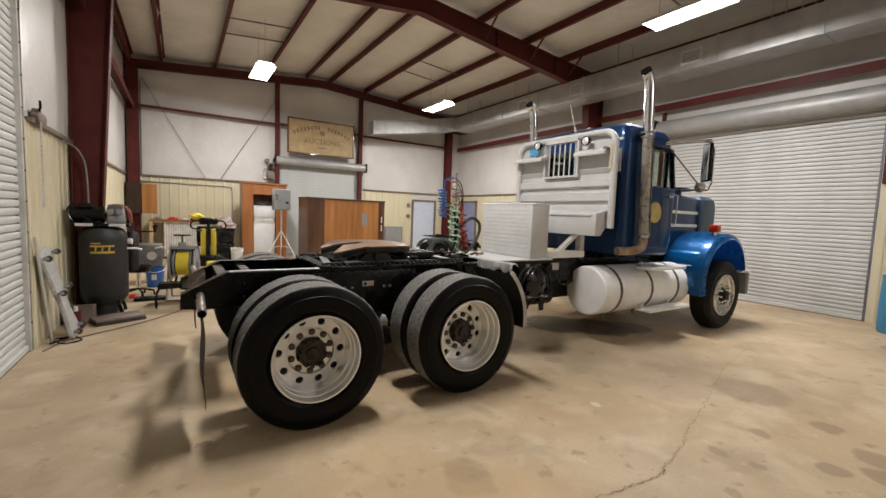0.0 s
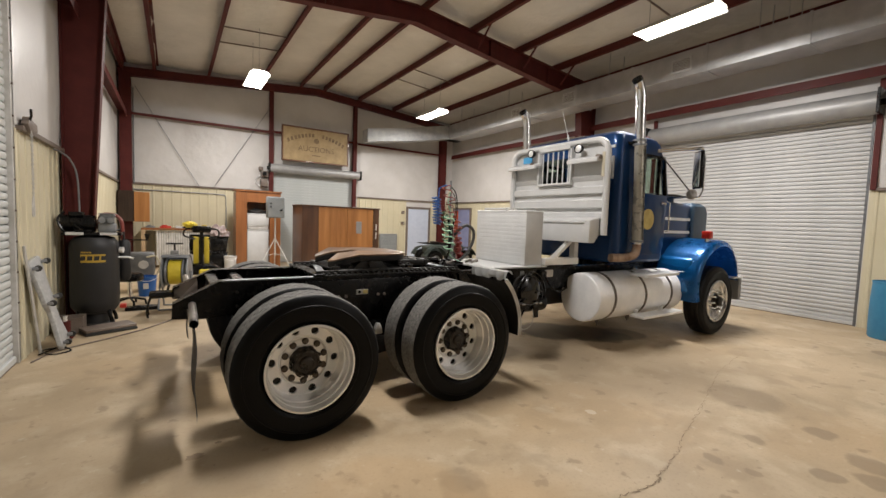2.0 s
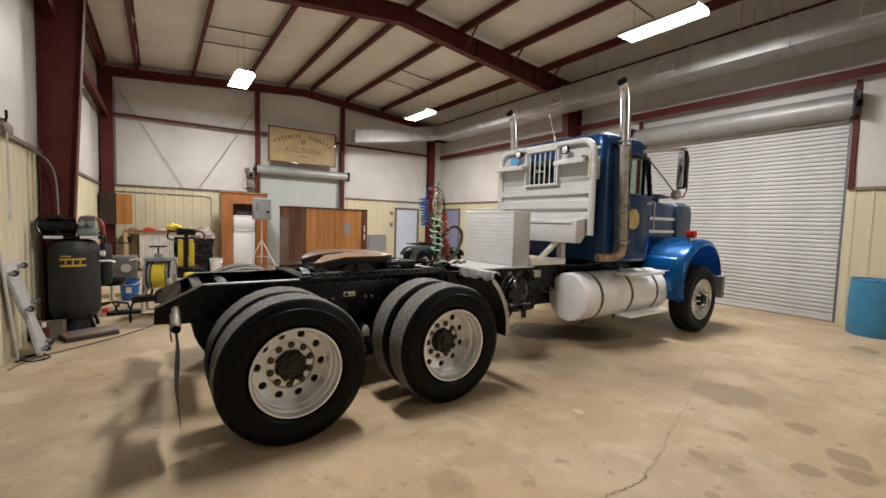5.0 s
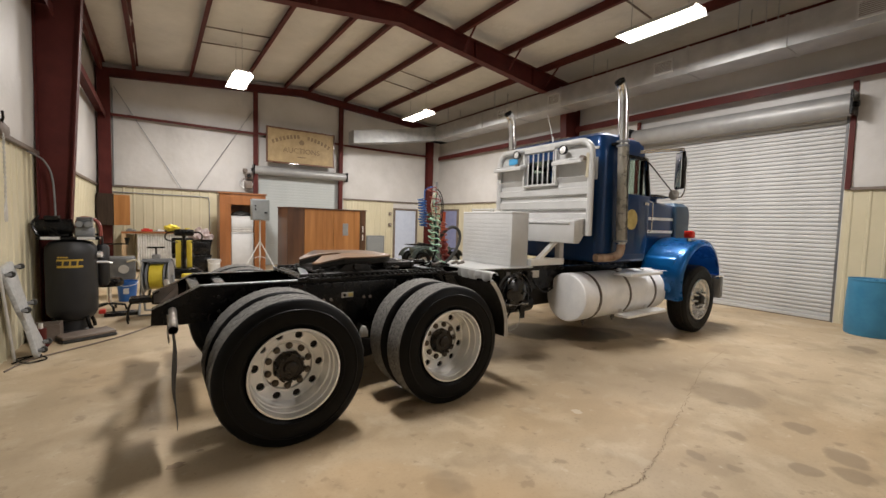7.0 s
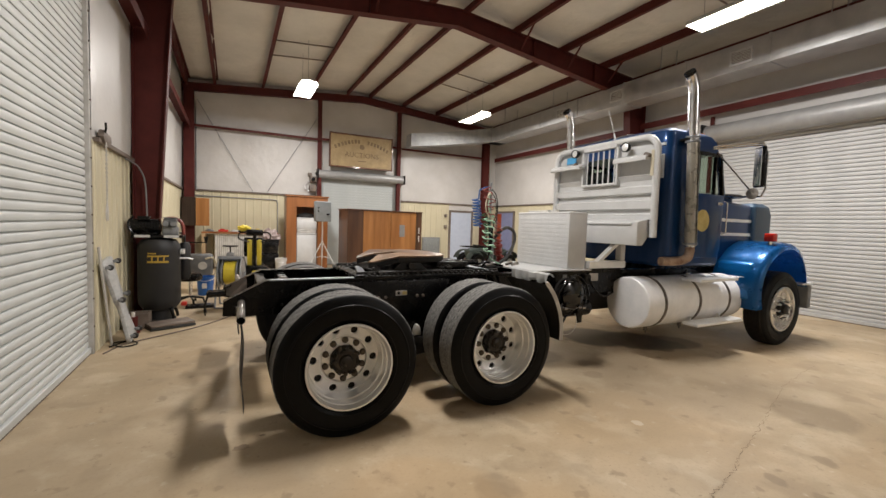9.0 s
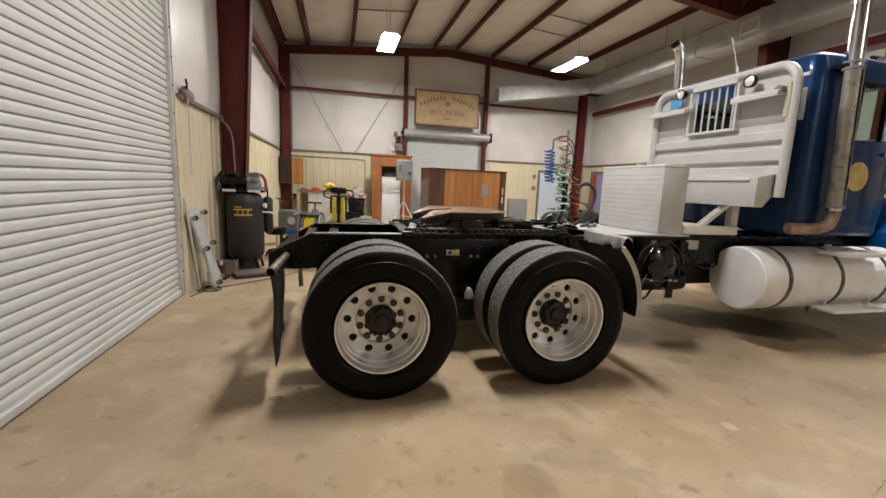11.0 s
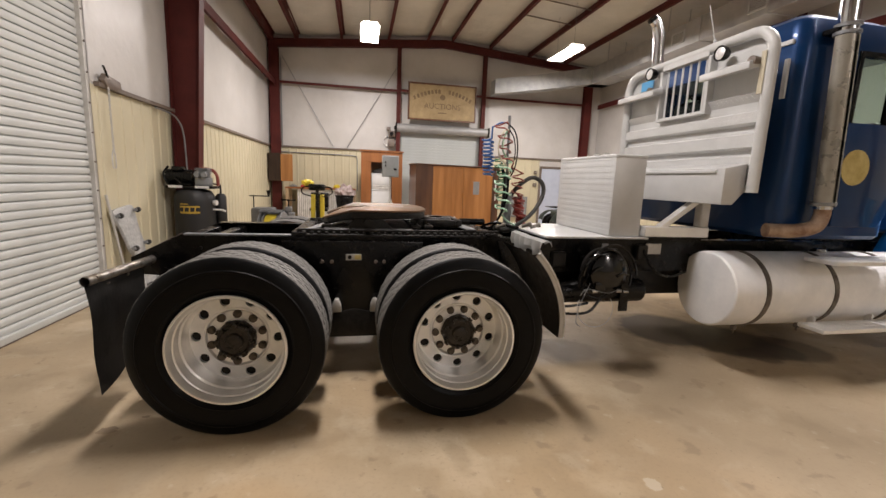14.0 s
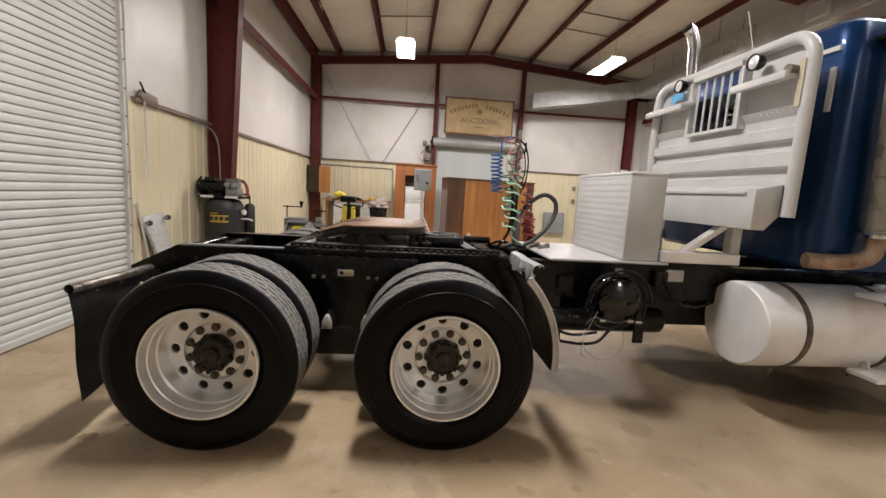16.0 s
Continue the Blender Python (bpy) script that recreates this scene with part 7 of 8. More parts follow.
for k in range(8):
    a0, a1 = radians(-90 + 3 - 24 + 6 * k - 2.4), radians(-90 + 3 - 24 + 6 * k + 2.4)
    if k < 4:
        vs = [bm.verts.new((0.266 * math.cos(a), 0.266 * math.sin(a), z)) for a, z in ((a0, 0.975), (a1, 0.975), (a1, 0.992), (a0, 0.992))]
        bm.faces.new(vs)
part("letter_bar", bm, "ochre", comp)
bm = bmesh.new()
vs = [bm.verts.new((0.266 * math.cos(radians(a)), 0.266 * math.sin(radians(a)), 0.852)) for a in range(-115, -57, 4)]
vt = [bm.verts.new((0.266 * math.cos(radians(a)), 0.266 * math.sin(radians(a)), 0.958)) for a in range(-115, -57, 4)]
ring_faces(bm, [vs, vt], closed=False)
part("logo_plate", bm, "ochre", comp, "ochre printed plate")
bm = bmesh.new()
cyl(bm, (0.27, -0.05, 1.0), (0.31, -0.06, 1.0), 0.04, 14)
tube(bm, [(0.25, -0.05, 0.9), (0.36, -0.05, 0.9), (0.42, -0.05, 0.88)], 0.014, 8)
part("gauge", bm, "alu", comp, "pressure gauge and outlet")

# ---- things round the compressor ----
case = thing("tool_case", "flat grey plastic tool case on the floor", "tool case", at=pose(-0.62, 6.72, 0, 0, 0, 24))
bm = bmesh.new()
box(bm, -0.27, 0.27, -0.15, 0.15, 0.0, 0.035, 0.012, 2)
part("base", bm, "cable_grey", case, "dark case bottom")
bm = bmesh.new()
box(bm, -0.265, 0.265, -0.145, 0.145, 0.037, 0.075, 0.014, 2)
part("lid", bm, "trim", case)
crate = thing("floor_jack", "small red jack beside a grey crate by the wall", "jack", at=pose(-1.0, 6.55, 0))
bm = bmesh.new()
box(bm, -0.08, 0.08, -0.1, 0.1, 0.0, 0.05, 0.01)
cyl(bm, (0, 0, 0.05), (0, 0, 0.2), 0.05, 16)
part("body", bm, "red", crate)
bm = bmesh.new()
cyl(bm, (0, 0, 0.2), (0, 0, 0.26), 0.02, 12)
part("ram", bm, "alu", crate)
crate = thing("crate", "small open grey plastic crate against the wall", "crate", at=pose(-1.0, 6.82, 0))
for b in ((-0.14, 0.14, -0.12, 0.12, 0.0, 0.012), (-0.14, -0.128, -0.12, 0.12, 0.012, 0.2), (0.128, 0.14, -0.12, 0.12, 0.012, 0.2), (-0.128, 0.128, -0.12, -0.108, 0.012, 0.2), (-0.128, 0.128, 0.108, 0.12, 0.012, 0.2)):
    bm = bmesh.new()
    box(bm, *b)
    part("panel", bm, "trim", crate)
cord = thing("extension_cord", "brown extension cord trailing over the floor", "cord", at=pose(-0.8, 6.2, 0))
bm = bmesh.new()
tube(bm, smooth_path([(-0.3, -0.6, 0.01), (-0.2, -0.3, 0.01), (0.0, -0.1, 0.01), (0.25, 0.1, 0.01), (0.6, 0.45, 0.01), (0.95, 1.0, 0.01), (1.05, 1.35, 0.01)], 8), 0.008, 6)
part("cable", bm, "trim", cord)
bm = bmesh.new()
tube(bm, smooth_path([(-0.3, -0.35, 0.012), (-0.16, -0.2, 0.03), (-0.05, -0.3, 0.012), (-0.18, -0.42, 0.02), (-0.28, -0.25, 0.03), (-0.12, -0.12, 0.012)], 8), 0.008, 6)
part("loop", bm, "black", cord)

bench = thing("padded_bench", "low black padded bench on bent tube legs", "bench", at=pose(0.12, 7.35, 0))
bm = bmesh.new()
box(bm, -0.34, 0.5, -0.14, 0.14, 0.3, 0.37, 0.03, 3)
part("pad", bm, "black", bench)
for y in (-0.1, 0.1):
    bm = bmesh.new()
    tube(bm, smooth_path([(-0.35, y, 0.012), (-0.36, y, 0.1), (-0.33, y, 0.26), (-0.24, y, 0.3), (0.4, y, 0.3), (0.47, y, 0.2), (0.48, y, 0.012)], 5), 0.014, 8)
    part("leg", bm, "black", bench)
reel = thing("hose_reel", "grey hose reel wound with yellow air hose", "hose reel", at=pose(0.12, 7.95, -0.0, 0, 0, 80))
bm = bmesh.new()
for y in (-0.17, 0.17):
    lathe(bm, [(0.04, -0.012), (0.24, -0.014), (0.257, 0.0), (0.24, 0.014), (0.04, 0.012)], 32, m=pose(0.0, y, 0.58, 90, 0, 0))
part("disc", bm, "steel_grey", reel)
bm = bmesh.new()
pts = []
for k in range(353):
    a, lay, u = 2 * math.pi * k / 16, k // 176, (k % 176) / 176
    rad = 0.165 + 0.024 * lay
    pts.append((rad * math.cos(a), (-0.085 + 0.17 * u) * (1 if lay == 0 else -1), 0.58 + rad * math.sin(a)))
pts += [(-0.02, -0.16, 0.46), (-0.03, -0.18, 0.3), (-0.1, -0.2, 0.02)]
tube(bm, pts, 0.013, 6)
part("hose", bm, "yellow", reel, "yellow air hose")
bm = bmesh.new()
cyl(bm, (0, -0.16, 0.58), (0, 0.16, 0.58), 0.148, 28)
for y in (-0.115, 0.115):
    cyl(bm, (0, y - 0.012, 0.58), (0, y + 0.012, 0.58), 0.215, 28)
part("core", bm, "steel_grey", reel)
bm = bmesh.new()
tube(bm, [(-0.2, -0.21, 0.01), (0.0, -0.21, 0.58), (0.2, -0.21, 0.01)], 0.016, 8)
tube(bm, [(-0.2, 0.21, 0.01), (0.0, 0.21, 0.58), (0.2, 0.21, 0.01)], 0.016, 8)
tube(bm, [(-0.2, -0.21, 0.012), (-0.2, 0.21, 0.012)], 0.012, 8)
tube(bm, [(0.2, -0.21, 0.012), (0.2, 0.21, 0.012)], 0.012, 8)
part("stand", bm, "steel_grey", reel)
bm = bmesh.new()
rows = [[bm.verts.new((0.28 * math.cos(radians(a)), y, 0.58 + 0.28 * math.sin(radians(a)))) for a in range(-30, 121, 10)] for y in (-0.19, 0.0, 0.19)]
ring_faces(bm, rows, closed=False)
bmesh.ops.solidify(bm, geom=bm.faces[:], thickness=0.01)
part("hood", bm, "steel_grey", reel)

pail = thing("bucket", "blue plastic bucket with wire handle", "bucket", "buckets", at=pose(-0.33, 9.3, 0))
bm = bmesh.new()
lathe(bm, [(0.0, 0.01), (0.12, 0.01), (0.125, 0.0), (0.15, 0.34), (0.158, 0.345), (0.158, 0.36), (0.147, 0.36), (0.118, 0.02), (0.0, 0.02)], 28)
part("shell", bm, "blue_plastic", pail)
bm = bmesh.new()
tube(bm, [(0.155 * math.cos(radians(a)), -0.05 - 0.1 * math.sin(radians(a)), 0.34 - 0.06 * math.sin(radians(a))) for a in range(0, 181, 15)], 0.005, 6)
part("handle", bm, "alu", pail)
bm = bmesh.new()
box(bm, -0.05, 0.03, -0.15, -0.142, 0.14, 0.24, 0.002)
part("sticker", bm, "white", pail)
pail2 = thing("bucket", "white plastic bucket on the floor", "bucket", "buckets", at=pose(1.38, 12.7, 0))
bm = bmesh.new()
lathe(bm, [(0.0, 0.01), (0.13, 0.01), (0.135, 0.0), (0.155, 0.38), (0.162, 0.385), (0.162, 0.4), (0.15, 0.4), (0.125, 0.02), (0.0, 0.02)], 28)
part("shell", bm, "white", pail2)
bm = bmesh.new()
tube(bm, [(0.16 * math.cos(radians(a)), -0.05 - 0.1 * math.sin(radians(a)), 0.38 - 0.1 * math.sin(radians(a))) for a in range(0, 181, 15)], 0.004, 6)
part("handle", bm, "alu", pail2)

stool = thing("roller_stool", "black padded roller stool", "stool", at=pose(-0.52, 8.45, 0))
bm = bmesh.new()
lathe(bm, [(0.0, 0.4), (0.17, 0.4), (0.19, 0.42), (0.19, 0.48), (0.16, 0.52), (0.0, 0.525)], 28)
part("seat", bm, "black", stool)
bm = bmesh.new()
cyl(bm, (0, 0, 0.1), (0, 0, 0.4), 0.03, 12)
part("column", bm, "chrome", stool)
for a in range(0, 360, 72):
    bm = bmesh.new()
    c, q = math.cos(radians(a)), math.sin(radians(a))
    tube(bm, [(0, 0, 0.12), (0.2 * c, 0.2 * q, 0.08), (0.22 * c, 0.22 * q, 0.0)], 0.018, 8)
    part("leg", bm, "black", stool)
tray = thing("floor_tray", "black shallow tray with red rim on the floor", "tray", at=pose(-0.35, 8.0, 0))
bm = bmesh.new()
box(bm, -0.2, 0.22, -0.1, 0.1, 0.0, 0.05, 0.015, 2)
part("dish", bm, "black", tray)
bm = bmesh.new()
box(bm, -0.26, -0.18, -0.06, 0.06, 0.05, 0.11, 0.01)
part("handle", bm, "red_plastic", tray)
mach = thing("welder", "grey box welder with round dial and yellow lead", "welder", at=pose(-0.45, 9.95, 0))
bm = bmesh.new()
box(bm, -0.22, 0.22, -0.2, 0.2, 0.3, 0.74, 0.04, 3)
part("case", bm, "guide_grey", mach)
bm = bmesh.new()
cyl(bm, (0.05, -0.22, 0.52), (0.05, -0.2, 0.52), 0.08, 20)
part("dial", bm, "white_dirty", mach)
bm = bmesh.new()
tube(bm, smooth_path([(0.1, -0.22, 0.66), (0.24, -0.24, 0.68), (0.31, -0.22, 0.5), (0.26, -0.2, 0.34), (0.2, -0.2, 0.3)], 6), 0.018, 8)
part("lead", bm, "cream_tape", mach)
bm = bmesh.new()
for x in (-0.18, 0.18):
    for y in (-0.16, 0.16):
        cyl(bm, (x, y, 0.0), (x, y, 0.3), 0.02, 8)
box(bm, -0.22, 0.22, -0.2, 0.2, 0.26, 0.3)
part("stand", bm, "black", mach)
bm = bmesh.new()
tube(bm, [(-0.2, 0.0, 0.74), (-0.2, 0.0, 1.0)], 0.012, 8)
tube(bm, [(-0.28, 0.0, 0.98), (0.12, 0.0, 0.98)], 0.012, 8)
lathe(bm, [(0.0, 0.0), (0.02, 0.02), (0.045, 0.14), (0.04, 0.14), (0.0, 0.05)], 14, m=pose(0.1, 0, 0.96))
part("torch_holder", bm, "black", mach)

vise = thing("pipe_vise", "dark pipe vise with T handle on a stand", "vise", at=pose(0.1, 9.6, 0))
bm = bmesh.new()
for a in range(0, 360, 120):
    cyl(bm, (0, 0, 0.6), (0.25 * math.cos(radians(a)), 0.25 * math.sin(radians(a)), 0.0), 0.018, 8)
part("stand", bm, "black", vise)
bm = bmesh.new()
box(bm, -0.12, 0.12, -0.07, 0.07, 0.6, 0.68, 0.015)
box(bm, -0.07, 0.07, -0.05, 0.05, 0.68, 0.8, 0.02)
part("body", bm, "steel_grey", vise)
bm = bmesh.new()
cyl(bm, (0, 0, 0.8), (0, 0, 0.94), 0.014, 8)
cyl(bm, (-0.14, 0, 0.93), (0.14, 0, 0.93), 0.016, 10)
part("handle", bm, "black", vise)

# ---- scooter cart ----
cart = thing("mobility_cart", "yellow and black motor cart with handlebar console", "cart", at=pose(0.58, 10.6, 0))
bm = bmesh.new()
prism(bm, [(-0.28, 0.22), (0.3, 0.22), (0.34, 0.36), (0.2, 0.44), (-0.2, 0.44), (-0.32, 0.34)], "y", -0.35, 0.5, 0.03, 3)
part("body", bm, "black", cart)
bm = bmesh.new()
box(bm, -0.05, 0.24, -0.42, -0.3, 0.18, 0.34, 0.04, 3)
part("bumper", bm, "yellow", cart, "yellow front bumper")
for x in (-0.14, 0.06):
    bm = bmesh.new()
    box(bm, x, x + 0.1, -0.12, -0.06, 0.44, 1.02, 0.02, 2)
    part("panel", bm, "yellow", cart, "yellow upright panel")
bm = bmesh.new()
cyl(bm, (0.01, -0.14, 0.42), (0.01, -0.18, 1.16), 0.035, 14)
part("steering_column", bm, "black", cart)
bm = bmesh.new()
box(bm, -0.17, 0.19, -0.3, -0.1, 1.12, 1.26, 0.04, 3)
part("console", bm, "black", cart)
for s in (1, -1):
    bm = bmesh.new()
    tube(bm, smooth_path([(0.01 + s * 0.14, -0.18, 1.2), (0.01 + s * 0.3, -0.2, 1.18), (0.01 + s * 0.32, -0.2, 1.05), (0.01 + s * 0.12, -0.2, 0.98)], 6), 0.016, 8)
    part("handlebar", bm, "black", cart)
for x in (-0.3, 0.34):
    for y in (-0.25, 0.4):
        bm = bmesh.new()
        lathe(bm, [(0.06, -0.05), (0.14, -0.05), (0.16, -0.03), (0.16, 0.03), (0.14, 0.05), (0.06, 0.05)], 24, m=pose(x, y, 0.158, 0, 90, 0), cap=True)
        part("wheel", bm, "rubber", cart)
bm = bmesh.new()
box(bm, -0.2, 0.22, 0.1, 0.45, 0.62, 0.7, 0.03, 2)
box(bm, -0.2, 0.22, 0.4, 0.47, 0.68, 1.05, 0.03, 2)
cyl(bm, (0.01, 0.25, 0.4), (0.01, 0.25, 0.64), 0.04, 12)
part("seat", bm, "black", cart)
bm = bmesh.new()
bmesh.ops.create_icosphere(bm, subdivisions=3, radius=1.0)
for v in bm.verts:
    n = 1 + 0.45 * noise.noise(v.co * 2.4)
    v.co = Vector((-0.2 + v.co.x * 0.13 * n, -0.12 + v.co.y * 0.08 * n, 1.28 + v.co.z * 0.07 * n))
part("cover", bm, "yellow", cart, "crumpled yellow cover")

# ---- workbench corner ----
wb = thing("workbench", "long wooden workbench with clutter along the end wall", "workbench", at=pose(0.3, 14.05, 0))
bm = bmesh.new()
box(bm, -0.95, 1.1, -0.35, 0.35, 1.04, 1.09, 0.006)
part("top", bm, "wood_frame", wb)
for x in (-0.9, 1.05):
    for y in (-0.3, 0.3):
        bm = bmesh.new()
        box(bm, x - 0.045, x + 0.045, y - 0.045, y + 0.045, 0, 1.04, 0.004)
        part("leg", bm, "ply", wb)
bm = bmesh.new()
prof = []
for k in range(24):
    prof += [(-0.62 + 0.055 * k, 0.0), (-0.6 + 0.055 * k, -0.018)]
rows = [[bm.verts.new((u, -0.28 + d, z)) for u, d in prof] for z in (0.08, 1.02)]
ring_faces(bm, rows, closed=False)
part("front_sheet", bm, "white_dirty", wb, "pale corrugated metal sheet")
for k, (x, y, w, d, h, mt) in enumerate(((-0.75, -0.1, 0.2, 0.12, 0.05, "steel_grey"), (-0.4, -0.15, 0.26, 0.08, 0.06, "red_plastic"), (-0.1, -0.05, 0.18, 0.14, 0.04, "white"), (0.1, -0.2, 0.22, 0.06, 0.05, "black"), (0.55, -0.1, 0.2, 0.16, 0.08, "yellow"))):
    t = thing(("hand_tool", "tool_roll", "paper_stack", "drill", "work_cap")[k], ("grey metal hand tool on the workbench", "red tool roll on the workbench", "white papers on the workbench", "black drill on the workbench", "yellow cap on the workbench")[k], "tool", at=pose(0.3 + x, 14.05 + y, 1.09, 0, 0, 15 * k - 20))
    bm = bmesh.new()
    box(bm, -w / 2, w / 2, -d / 2, d / 2, 0, h, 0.012, 2)
    part("body", bm, mt, t)
    bm = bmesh.new()
    box(bm, -w / 3, w / 6, -d / 4, d / 3, h, h + 0.025, 0.008, 1)
    part("top", bm, mt, t)
cab = thing("wall_cabinet", "dark wooden wall cabinet with one orange door open", "cabinet", at=pose(-1.16, 13.95, 1.25))
for b in ((0.0, 0.02, 0.0, 0.5, 0, 0.82), (0.33, 0.35, 0.0, 0.5, 0, 0.82), (0.02, 0.33, 0.0, 0.5, 0, 0.02), (0.02, 0.33, 0.0, 0.5, 0.8, 0.82), (0.02, 0.33, 0.48, 0.5, 0.02, 0.8), (0.02, 0.33, 0.03, 0.48, 0.4, 0.418)):
    bm = bmesh.new()
    box(bm, *b, 0.002)
    part("panel", bm, "dark_brown", cab)
bm = bmesh.new()
box(bm, 0.02, 0.33, -0.018, 0.0, 0.0, 0.82, 0.003)
part("door", bm, "dark_brown", cab, "dark wooden door, closed")
bm = bmesh.new()
box(bm, 0.36, 0.7, -0.02, 0.0, 0.0, 0.8, 0.003)
part("door", bm, "wood_orange", cab, "orange wooden door, open")
for x, y, z, w, h, mt in ((1.05, 13.05, 0.0, 0.55, 0.5, "black"), (1.1, 13.1, 0.5, 0.5, 0.42, "black")):
    t = thing("plastic_tote", "black plastic tote with clutter on top", "tote", "stacked totes", at=pose(x, y, z))
    bm = bmesh.new()
    prism(bm, [(-w / 2 + 0.04, 0), (w / 2 - 0.04, 0), (w / 2, h - 0.04), (-w / 2, h - 0.04)], "y", -0.2, 0.2, 0.015)
    part("bin", bm, mt, t)
    bm = bmesh.new()
    box(bm, -w / 2 - 0.02, w / 2 + 0.02, -0.22, 0.22, h - 0.04, h, 0.01)
    part("lid", bm, mt, t)
heap = thing("cloth_heap", "crumpled reddish and pale cloths heaped on the totes", "cloth", at=pose(1.1, 13.1, 0.92))
bm = bmesh.new()
bmesh.ops.create_icosphere(bm, subdivisions=4, radius=1.0)
for v in bm.verts:
    n = 1 + 0.35 * noise.noise(v.co * 2.2) + 0.15 * noise.noise(v.co * 6)
    v.co = Vector((v.co.x * 0.28 * n, v.co.y * 0.2 * n, max(0.0, v.co.z * 0.26 * n + 0.02)))
part("pile", bm, "cloth", heap)
panel = thing("conduit_loop", "grey conduit running over the ribbed wall", "conduit", at=pose(0.0, YB - 0.04, 2.1))
bm = bmesh.new()
tube(bm, smooth_path([(-0.9, 0, 0.04), (0.4, 0, 0.03), (1.3, 0, 0.02), (1.42, 0, -0.05), (1.44, 0, -0.3), (1.44, 0, -1.1)], 6), 0.014, 8)
part("tube", bm, "steel_grey", panel)

riser = thing("conduit", "thin grey conduit rising beside the corner post", "conduit", at=pose(-0.82, YB - 0.06, 0.0))
bm = bmesh.new()
cyl(bm, (0, 0, 2.3), (0, 0, 4.9), 0.012, 10)
part("tube", bm, "steel_grey", riser)

# ---- open hutch with white coolers ----
hutch = thing("door_frame_hutch", "orange pine hutch without door, white boxes inside", "hutch", at=pose(1.56, 13.1, 0))
for b in ((0.0, 0.29, 0.0, 0.035, 0, 1.9), (0.9, 1.2, 0.0, 0.035, 0, 1.9), (0.0, 1.2, 0.0, 0.035, 1.9, 2.2), (0.0, 0.03, 0.04, 0.6, 0, 2.18), (1.17, 1.2, 0.04, 0.6, 0, 2.18), (0.03, 1.17, 0.57, 0.6, 0, 2.18), (0.03, 1.17, 0.04, 0.57, 2.15, 2.18), (-0.03, 1.23, -0.03, 0.62, 2.2, 2.24), (0.29, 0.9, 0.02, 0.55, 0.0, 0.05)):
    bm = bmesh.new()
    box(bm, *b, 0.004)
    part("board", bm, "wood_frame", hutch)
for z, w, h, mt in ((0.05, 0.58, 1.06, "white"), (1.115, 0.56, 0.12, "white_dirty"), (1.24, 0.58, 0.34, "white")):
    t = thing("foam_cooler", "white foam box stacked inside the hutch", "box", "stacked boxes", at=pose(2.155, 13.36, z))
    bm = bmesh.new()
    box(bm, -w / 2, w / 2, -0.2, 0.18, 0, h - 0.035, 0.02, 2)
    part("body", bm, mt, t)
    bm = bmesh.new()
    box(bm, -w / 2 - 0.008, w / 2 + 0.008, -0.208, 0.188, h - 0.035, h, 0.012, 2)
    part("lid", bm, mt, t)
t = thing("folded_jacket", "dark folded jacket on the boxes", "jacket", at=pose(2.155, 13.3, 1.582))
bm = bmesh.new()
bmesh.ops.create_icosphere(bm, subdivisions=3, radius=1.0)
for v in bm.verts:
    n = 1 + 0.3 * noise.noise(v.co * 2.5)
    v.co = Vector((v.co.x * 0.27 * n, v.co.y * 0.15 * n, max(0.0, v.co.z * 0.12 * n + 0.02)))
part("cloth", bm, "black_dirty", t)

# ---- electrical box on tripod ----
eb = thing("tripod_panel", "grey electrical box on a white folding tripod", "electrical box", at=pose(2.3, 11.5, 0))
bm = bmesh.new()
box(bm, -0.21, 0.21, -0.12, 0.1, 1.48, 2.02, 0.015, 2)
body = part("case", bm, "box_grey", eb, "grey steel box")
bm = bmesh.new()
box(bm, -0.19, 0.19, -0.128, -0.12, 1.5, 2.0, 0.004)
part("door", bm, "box_grey", body)
bm = bmesh.new()
box(bm, 0.08, 0.15, -0.15, -0.128, 1.66, 1.7, 0.006)
part("latch", bm, "black", body)
for z in (1.76, 1.85):
    bm = bmesh.new()
    cyl(bm, (-0.13, -0.14, z), (-0.13, -0.128, z), 0.018, 12)
    part("button", bm, "black", body)
bm = bmesh.new()
cyl(bm, (0, 0, 0.5), (0, 0, 1.48), 0.02, 12)
part("pole", bm, "white", eb)
for a in (200, 320, 80):
    bm = bmesh.new()
    c, q = math.cos(radians(a)), math.sin(radians(a))
    cyl(bm, (0.0, 0.0, 0.95), (0.55 * c, 0.55 * q, 0.012), 0.014, 8)
    cyl(bm, (0.0, 0.0, 0.55), (0.27 * c, 0.27 * q, 0.5), 0.008, 6)
    part("leg", bm, "white", eb)

# ---- big wooden wardrobe ----
ward = thing("wardrobe", "wide orange wooden wardrobe with two closed doors", "wardrobe", at=pose(2.95, 11.34, 0, 0, 0, 9))
W, D, H = 2.4, 0.65, 1.86
for b in ((0, 0.04, 0.02, D, 0, H - 0.03), (W - 0.04, W, 0.02, D, 0, H - 0.03), (0.04, W - 0.04, D - 0.03, D, 0, H - 0.03), (0.04, W - 0.04, 0.05, D - 0.03, 0.0, 0.06)):
    bm = bmesh.new()
    box(bm, *b, 0.003)
    part("side_panel", bm, "walnut", ward, "dark wooden side")
bm = bmesh.new()
box(bm, -0.02, W + 0.02, -0.02, D + 0.01, H - 0.03, H, 0.006)
part("top", bm, "walnut", ward)
for x0, x1 in ((0.0, 0.46), (W - 0.2, W)):
    bm = bmesh.new()
    box(bm, x0, x1, 0.0, 0.02, 0.0, H - 0.03, 0.004)
    part("stile", bm, "walnut", ward, "dark wooden front stile")
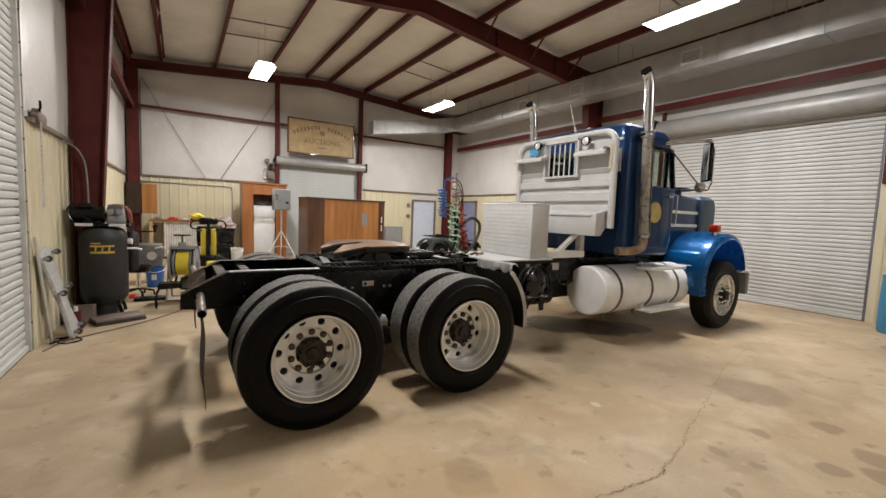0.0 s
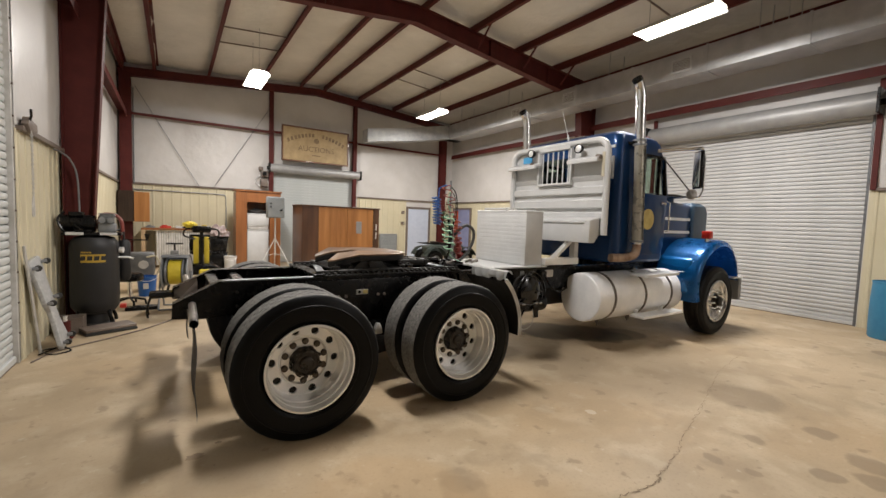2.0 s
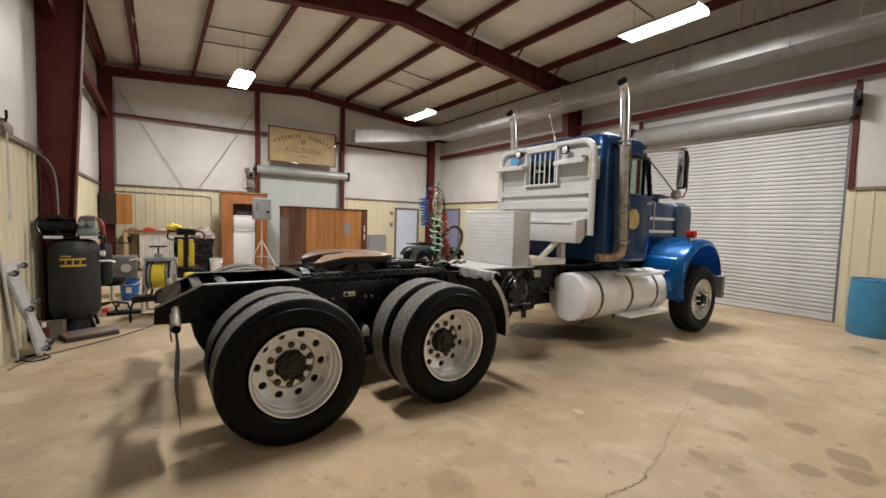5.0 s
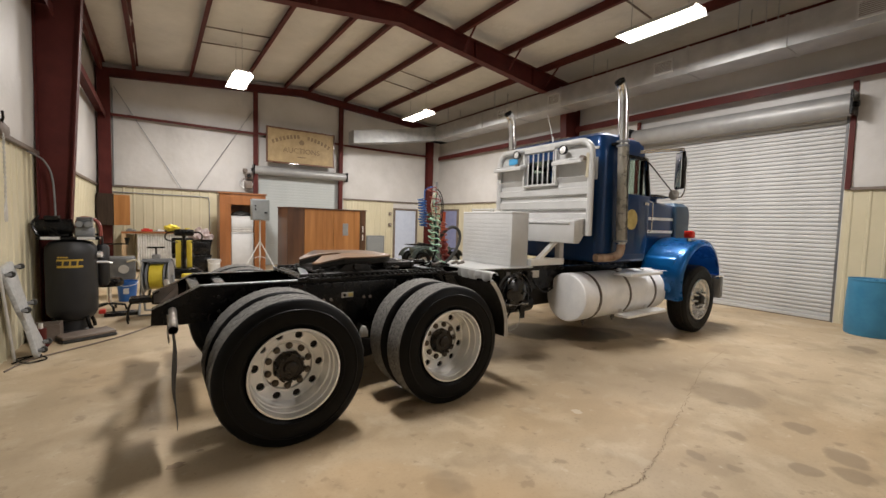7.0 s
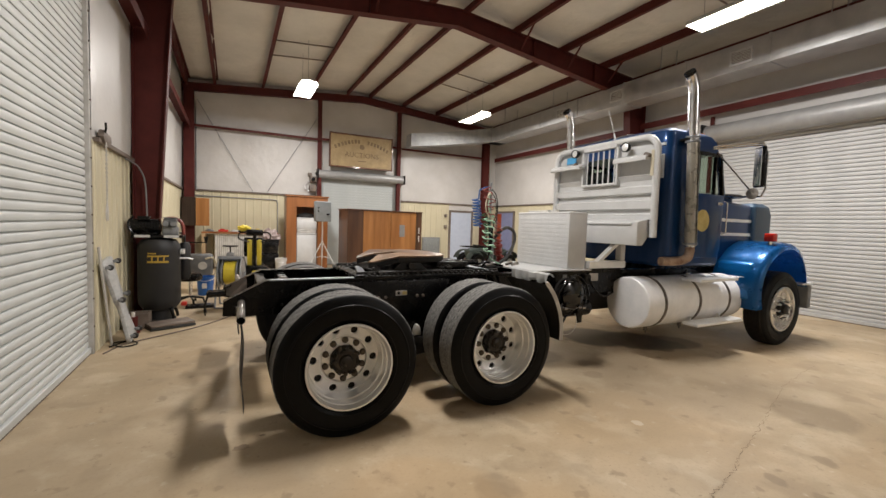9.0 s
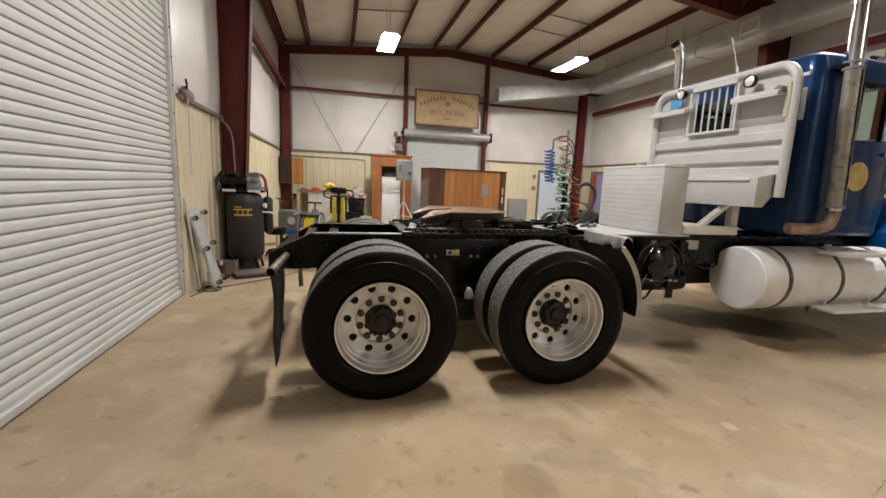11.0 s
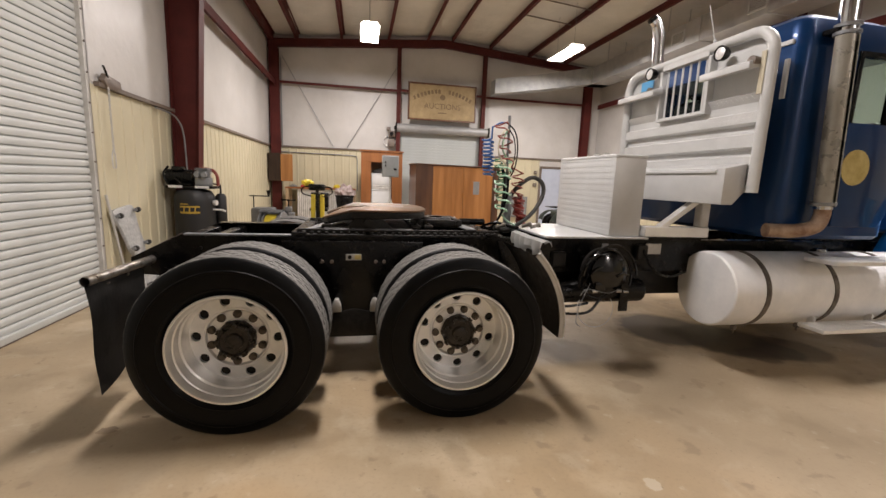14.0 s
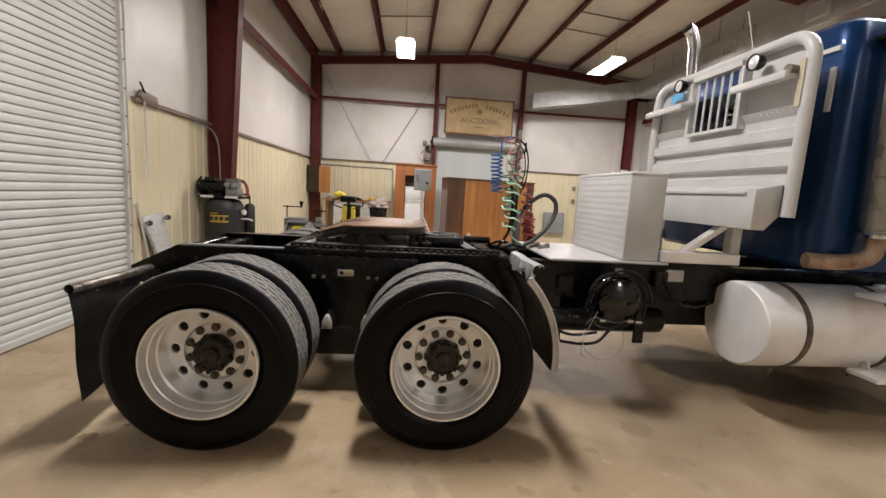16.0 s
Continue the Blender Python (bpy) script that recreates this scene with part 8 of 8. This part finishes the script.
for x0, x1 in ((0.465, 1.33), (1.335, W - 0.205)):
    bm = bmesh.new()
    box(bm, x0, x1, 0.002, 0.024, 0.08, H - 0.04, 0.005)
    part("door", bm, "wood_orange", ward, "orange veneer door")
bm = bmesh.new()
box(bm, 1.62, 1.8, -0.003, 0.002, 1.1, 1.45, 0.001)
part("plate", bm, "steel_grey", ward, "grey plate on the door")
for z in (0.95, 1.2):
    bm = bmesh.new()
    box(bm, W - 0.12, W - 0.09, -0.014, 0.0, z, z + 0.18, 0.004)
    part("hinge", bm, "alu", ward)

# ---- filter panel and quad bike ----
fp = thing("filter_panel", "grey louvred return air panel on the wall", "panel", at=pose(6.92, YB - 0.1, 0.28))
bm = bmesh.new()
box(bm, -0.36, 0.36, -0.03, 0.05, 0, 0.72, 0.006)
part("frame", bm, "steel_grey", fp)
bm = bmesh.new()
box(bm, -0.31, 0.31, -0.045, -0.03, 0.05, 0.062)
sl = part("louvre", bm, "slat_grey", fp)
for k in range(1, 18):
    repeat(sl, Matrix.Translation((0, 0, 0.036 * k)))

atv = thing("quad_bike", "faded green-grey quad bike with knobbly tyres", "quad bike", at=pose(8.02, 12.2, 0))
for x in (-0.62, 0.62):
    for y in (-0.42, 0.42):
        bm = bmesh.new()
        lathe(bm, [(0.12, -0.11), (0.22, -0.12), (0.27, -0.09), (0.285, -0.04), (0.285, 0.04), (0.27, 0.09), (0.22, 0.12), (0.12, 0.11)], 28, m=pose(x, y, 0.284, 90, 0, 0))
        wh = part("tyre", bm, "rubber", atv)
        bm = bmesh.new()
        lathe(bm, [(0.125, -0.1), (0.11, -0.06), (0.03, -0.05), (0.0, -0.05)], 20, m=pose(x, y, 0.284, 90, 0, 0))
        lathe(bm, [(0.125, 0.1), (0.11, 0.06), (0.03, 0.05), (0.0, 0.05)], 20, m=pose(x, y, 0.284, 90, 0, 0))
        part("rim", bm, "steel_grey", wh)
for x in (-0.62, 0.62):
    for y in (-0.42, 0.42):
        bm = bmesh.new()
        rows = []
        for j in range(5):
            yy = y - 0.15 + 0.3 * j / 4
            rows.append([bm.verts.new((x + 0.38 * math.cos(radians(a)), yy, 0.33 + 0.36 * math.sin(radians(a)) - 0.01 * abs(j - 2))) for a in range(10, 171, 16)])
        ring_faces(bm, rows, closed=False)
        bmesh.ops.solidify(bm, geom=bm.faces[:], thickness=0.008)
        part("fender", bm, "atv_green", atv, "faded green plastic fender", sharp=60)
bm = bmesh.new()
prism(bm, [(-0.75, 0.45), (-0.3, 0.36), (0.4, 0.36), (0.75, 0.5), (0.7, 0.7), (0.35, 0.8), (0.1, 0.72), (-0.5, 0.74), (-0.8, 0.68)], "y", -0.2, 0.2, 0.04, 3)
part("body", bm, "atv_green", atv)
bm = bmesh.new()
prism(bm, [(-0.5, 0.72), (0.1, 0.72), (0.12, 0.8), (-0.1, 0.8), (-0.5, 0.86)], "y", -0.14, 0.14, 0.03, 3)
part("seat", bm, "black", atv)
bm = bmesh.new()
tube(bm, smooth_path([(0.2, -0.4, 1.02), (0.28, -0.2, 1.0), (0.32, 0, 0.96), (0.28, 0.2, 1.0), (0.2, 0.4, 1.02)], 6), 0.016, 8)
tube(bm, [(0.32, 0, 0.96), (0.42, 0, 0.75)], 0.025, 8)
part("handlebar", bm, "black", atv)
bm = bmesh.new()
for y in (-0.3, -0.1, 0.1, 0.3):
    tube(bm, [(-0.9, y, 0.78), (-0.5, y, 0.79)], 0.01, 6)
for x in (-0.9, -0.7, -0.5):
    tube(bm, [(x, -0.3, 0.78), (x, 0.3, 0.78)], 0.01, 6)
part("rack", bm, "black", atv)

# ---- drum by the east door ----
drum = thing("drum", "dented blue plastic drum beside the roll-up door", "drum", at=pose(9.18, 1.5, 0))
bm = bmesh.new()
lathe(bm, [(0.0, 0.02), (0.25, 0.015), (0.275, 0.0), (0.287, 0.03), (0.292, 0.2), (0.292, 0.42), (0.288, 0.62), (0.279, 0.8), (0.276, 0.835), (0.282, 0.842), (0.284, 0.862), (0.277, 0.87), (0.268, 0.862), (0.262, 0.835), (0.0, 0.83)], 48)
part("shell", bm, "blue_drum", drum)
for x in (-0.14, 0.14):
    bm = bmesh.new()
    cyl(bm, (x, 0, 0.825), (x, 0, 0.86), 0.035, 14)
    part("bung", bm, "blue_drum", drum)
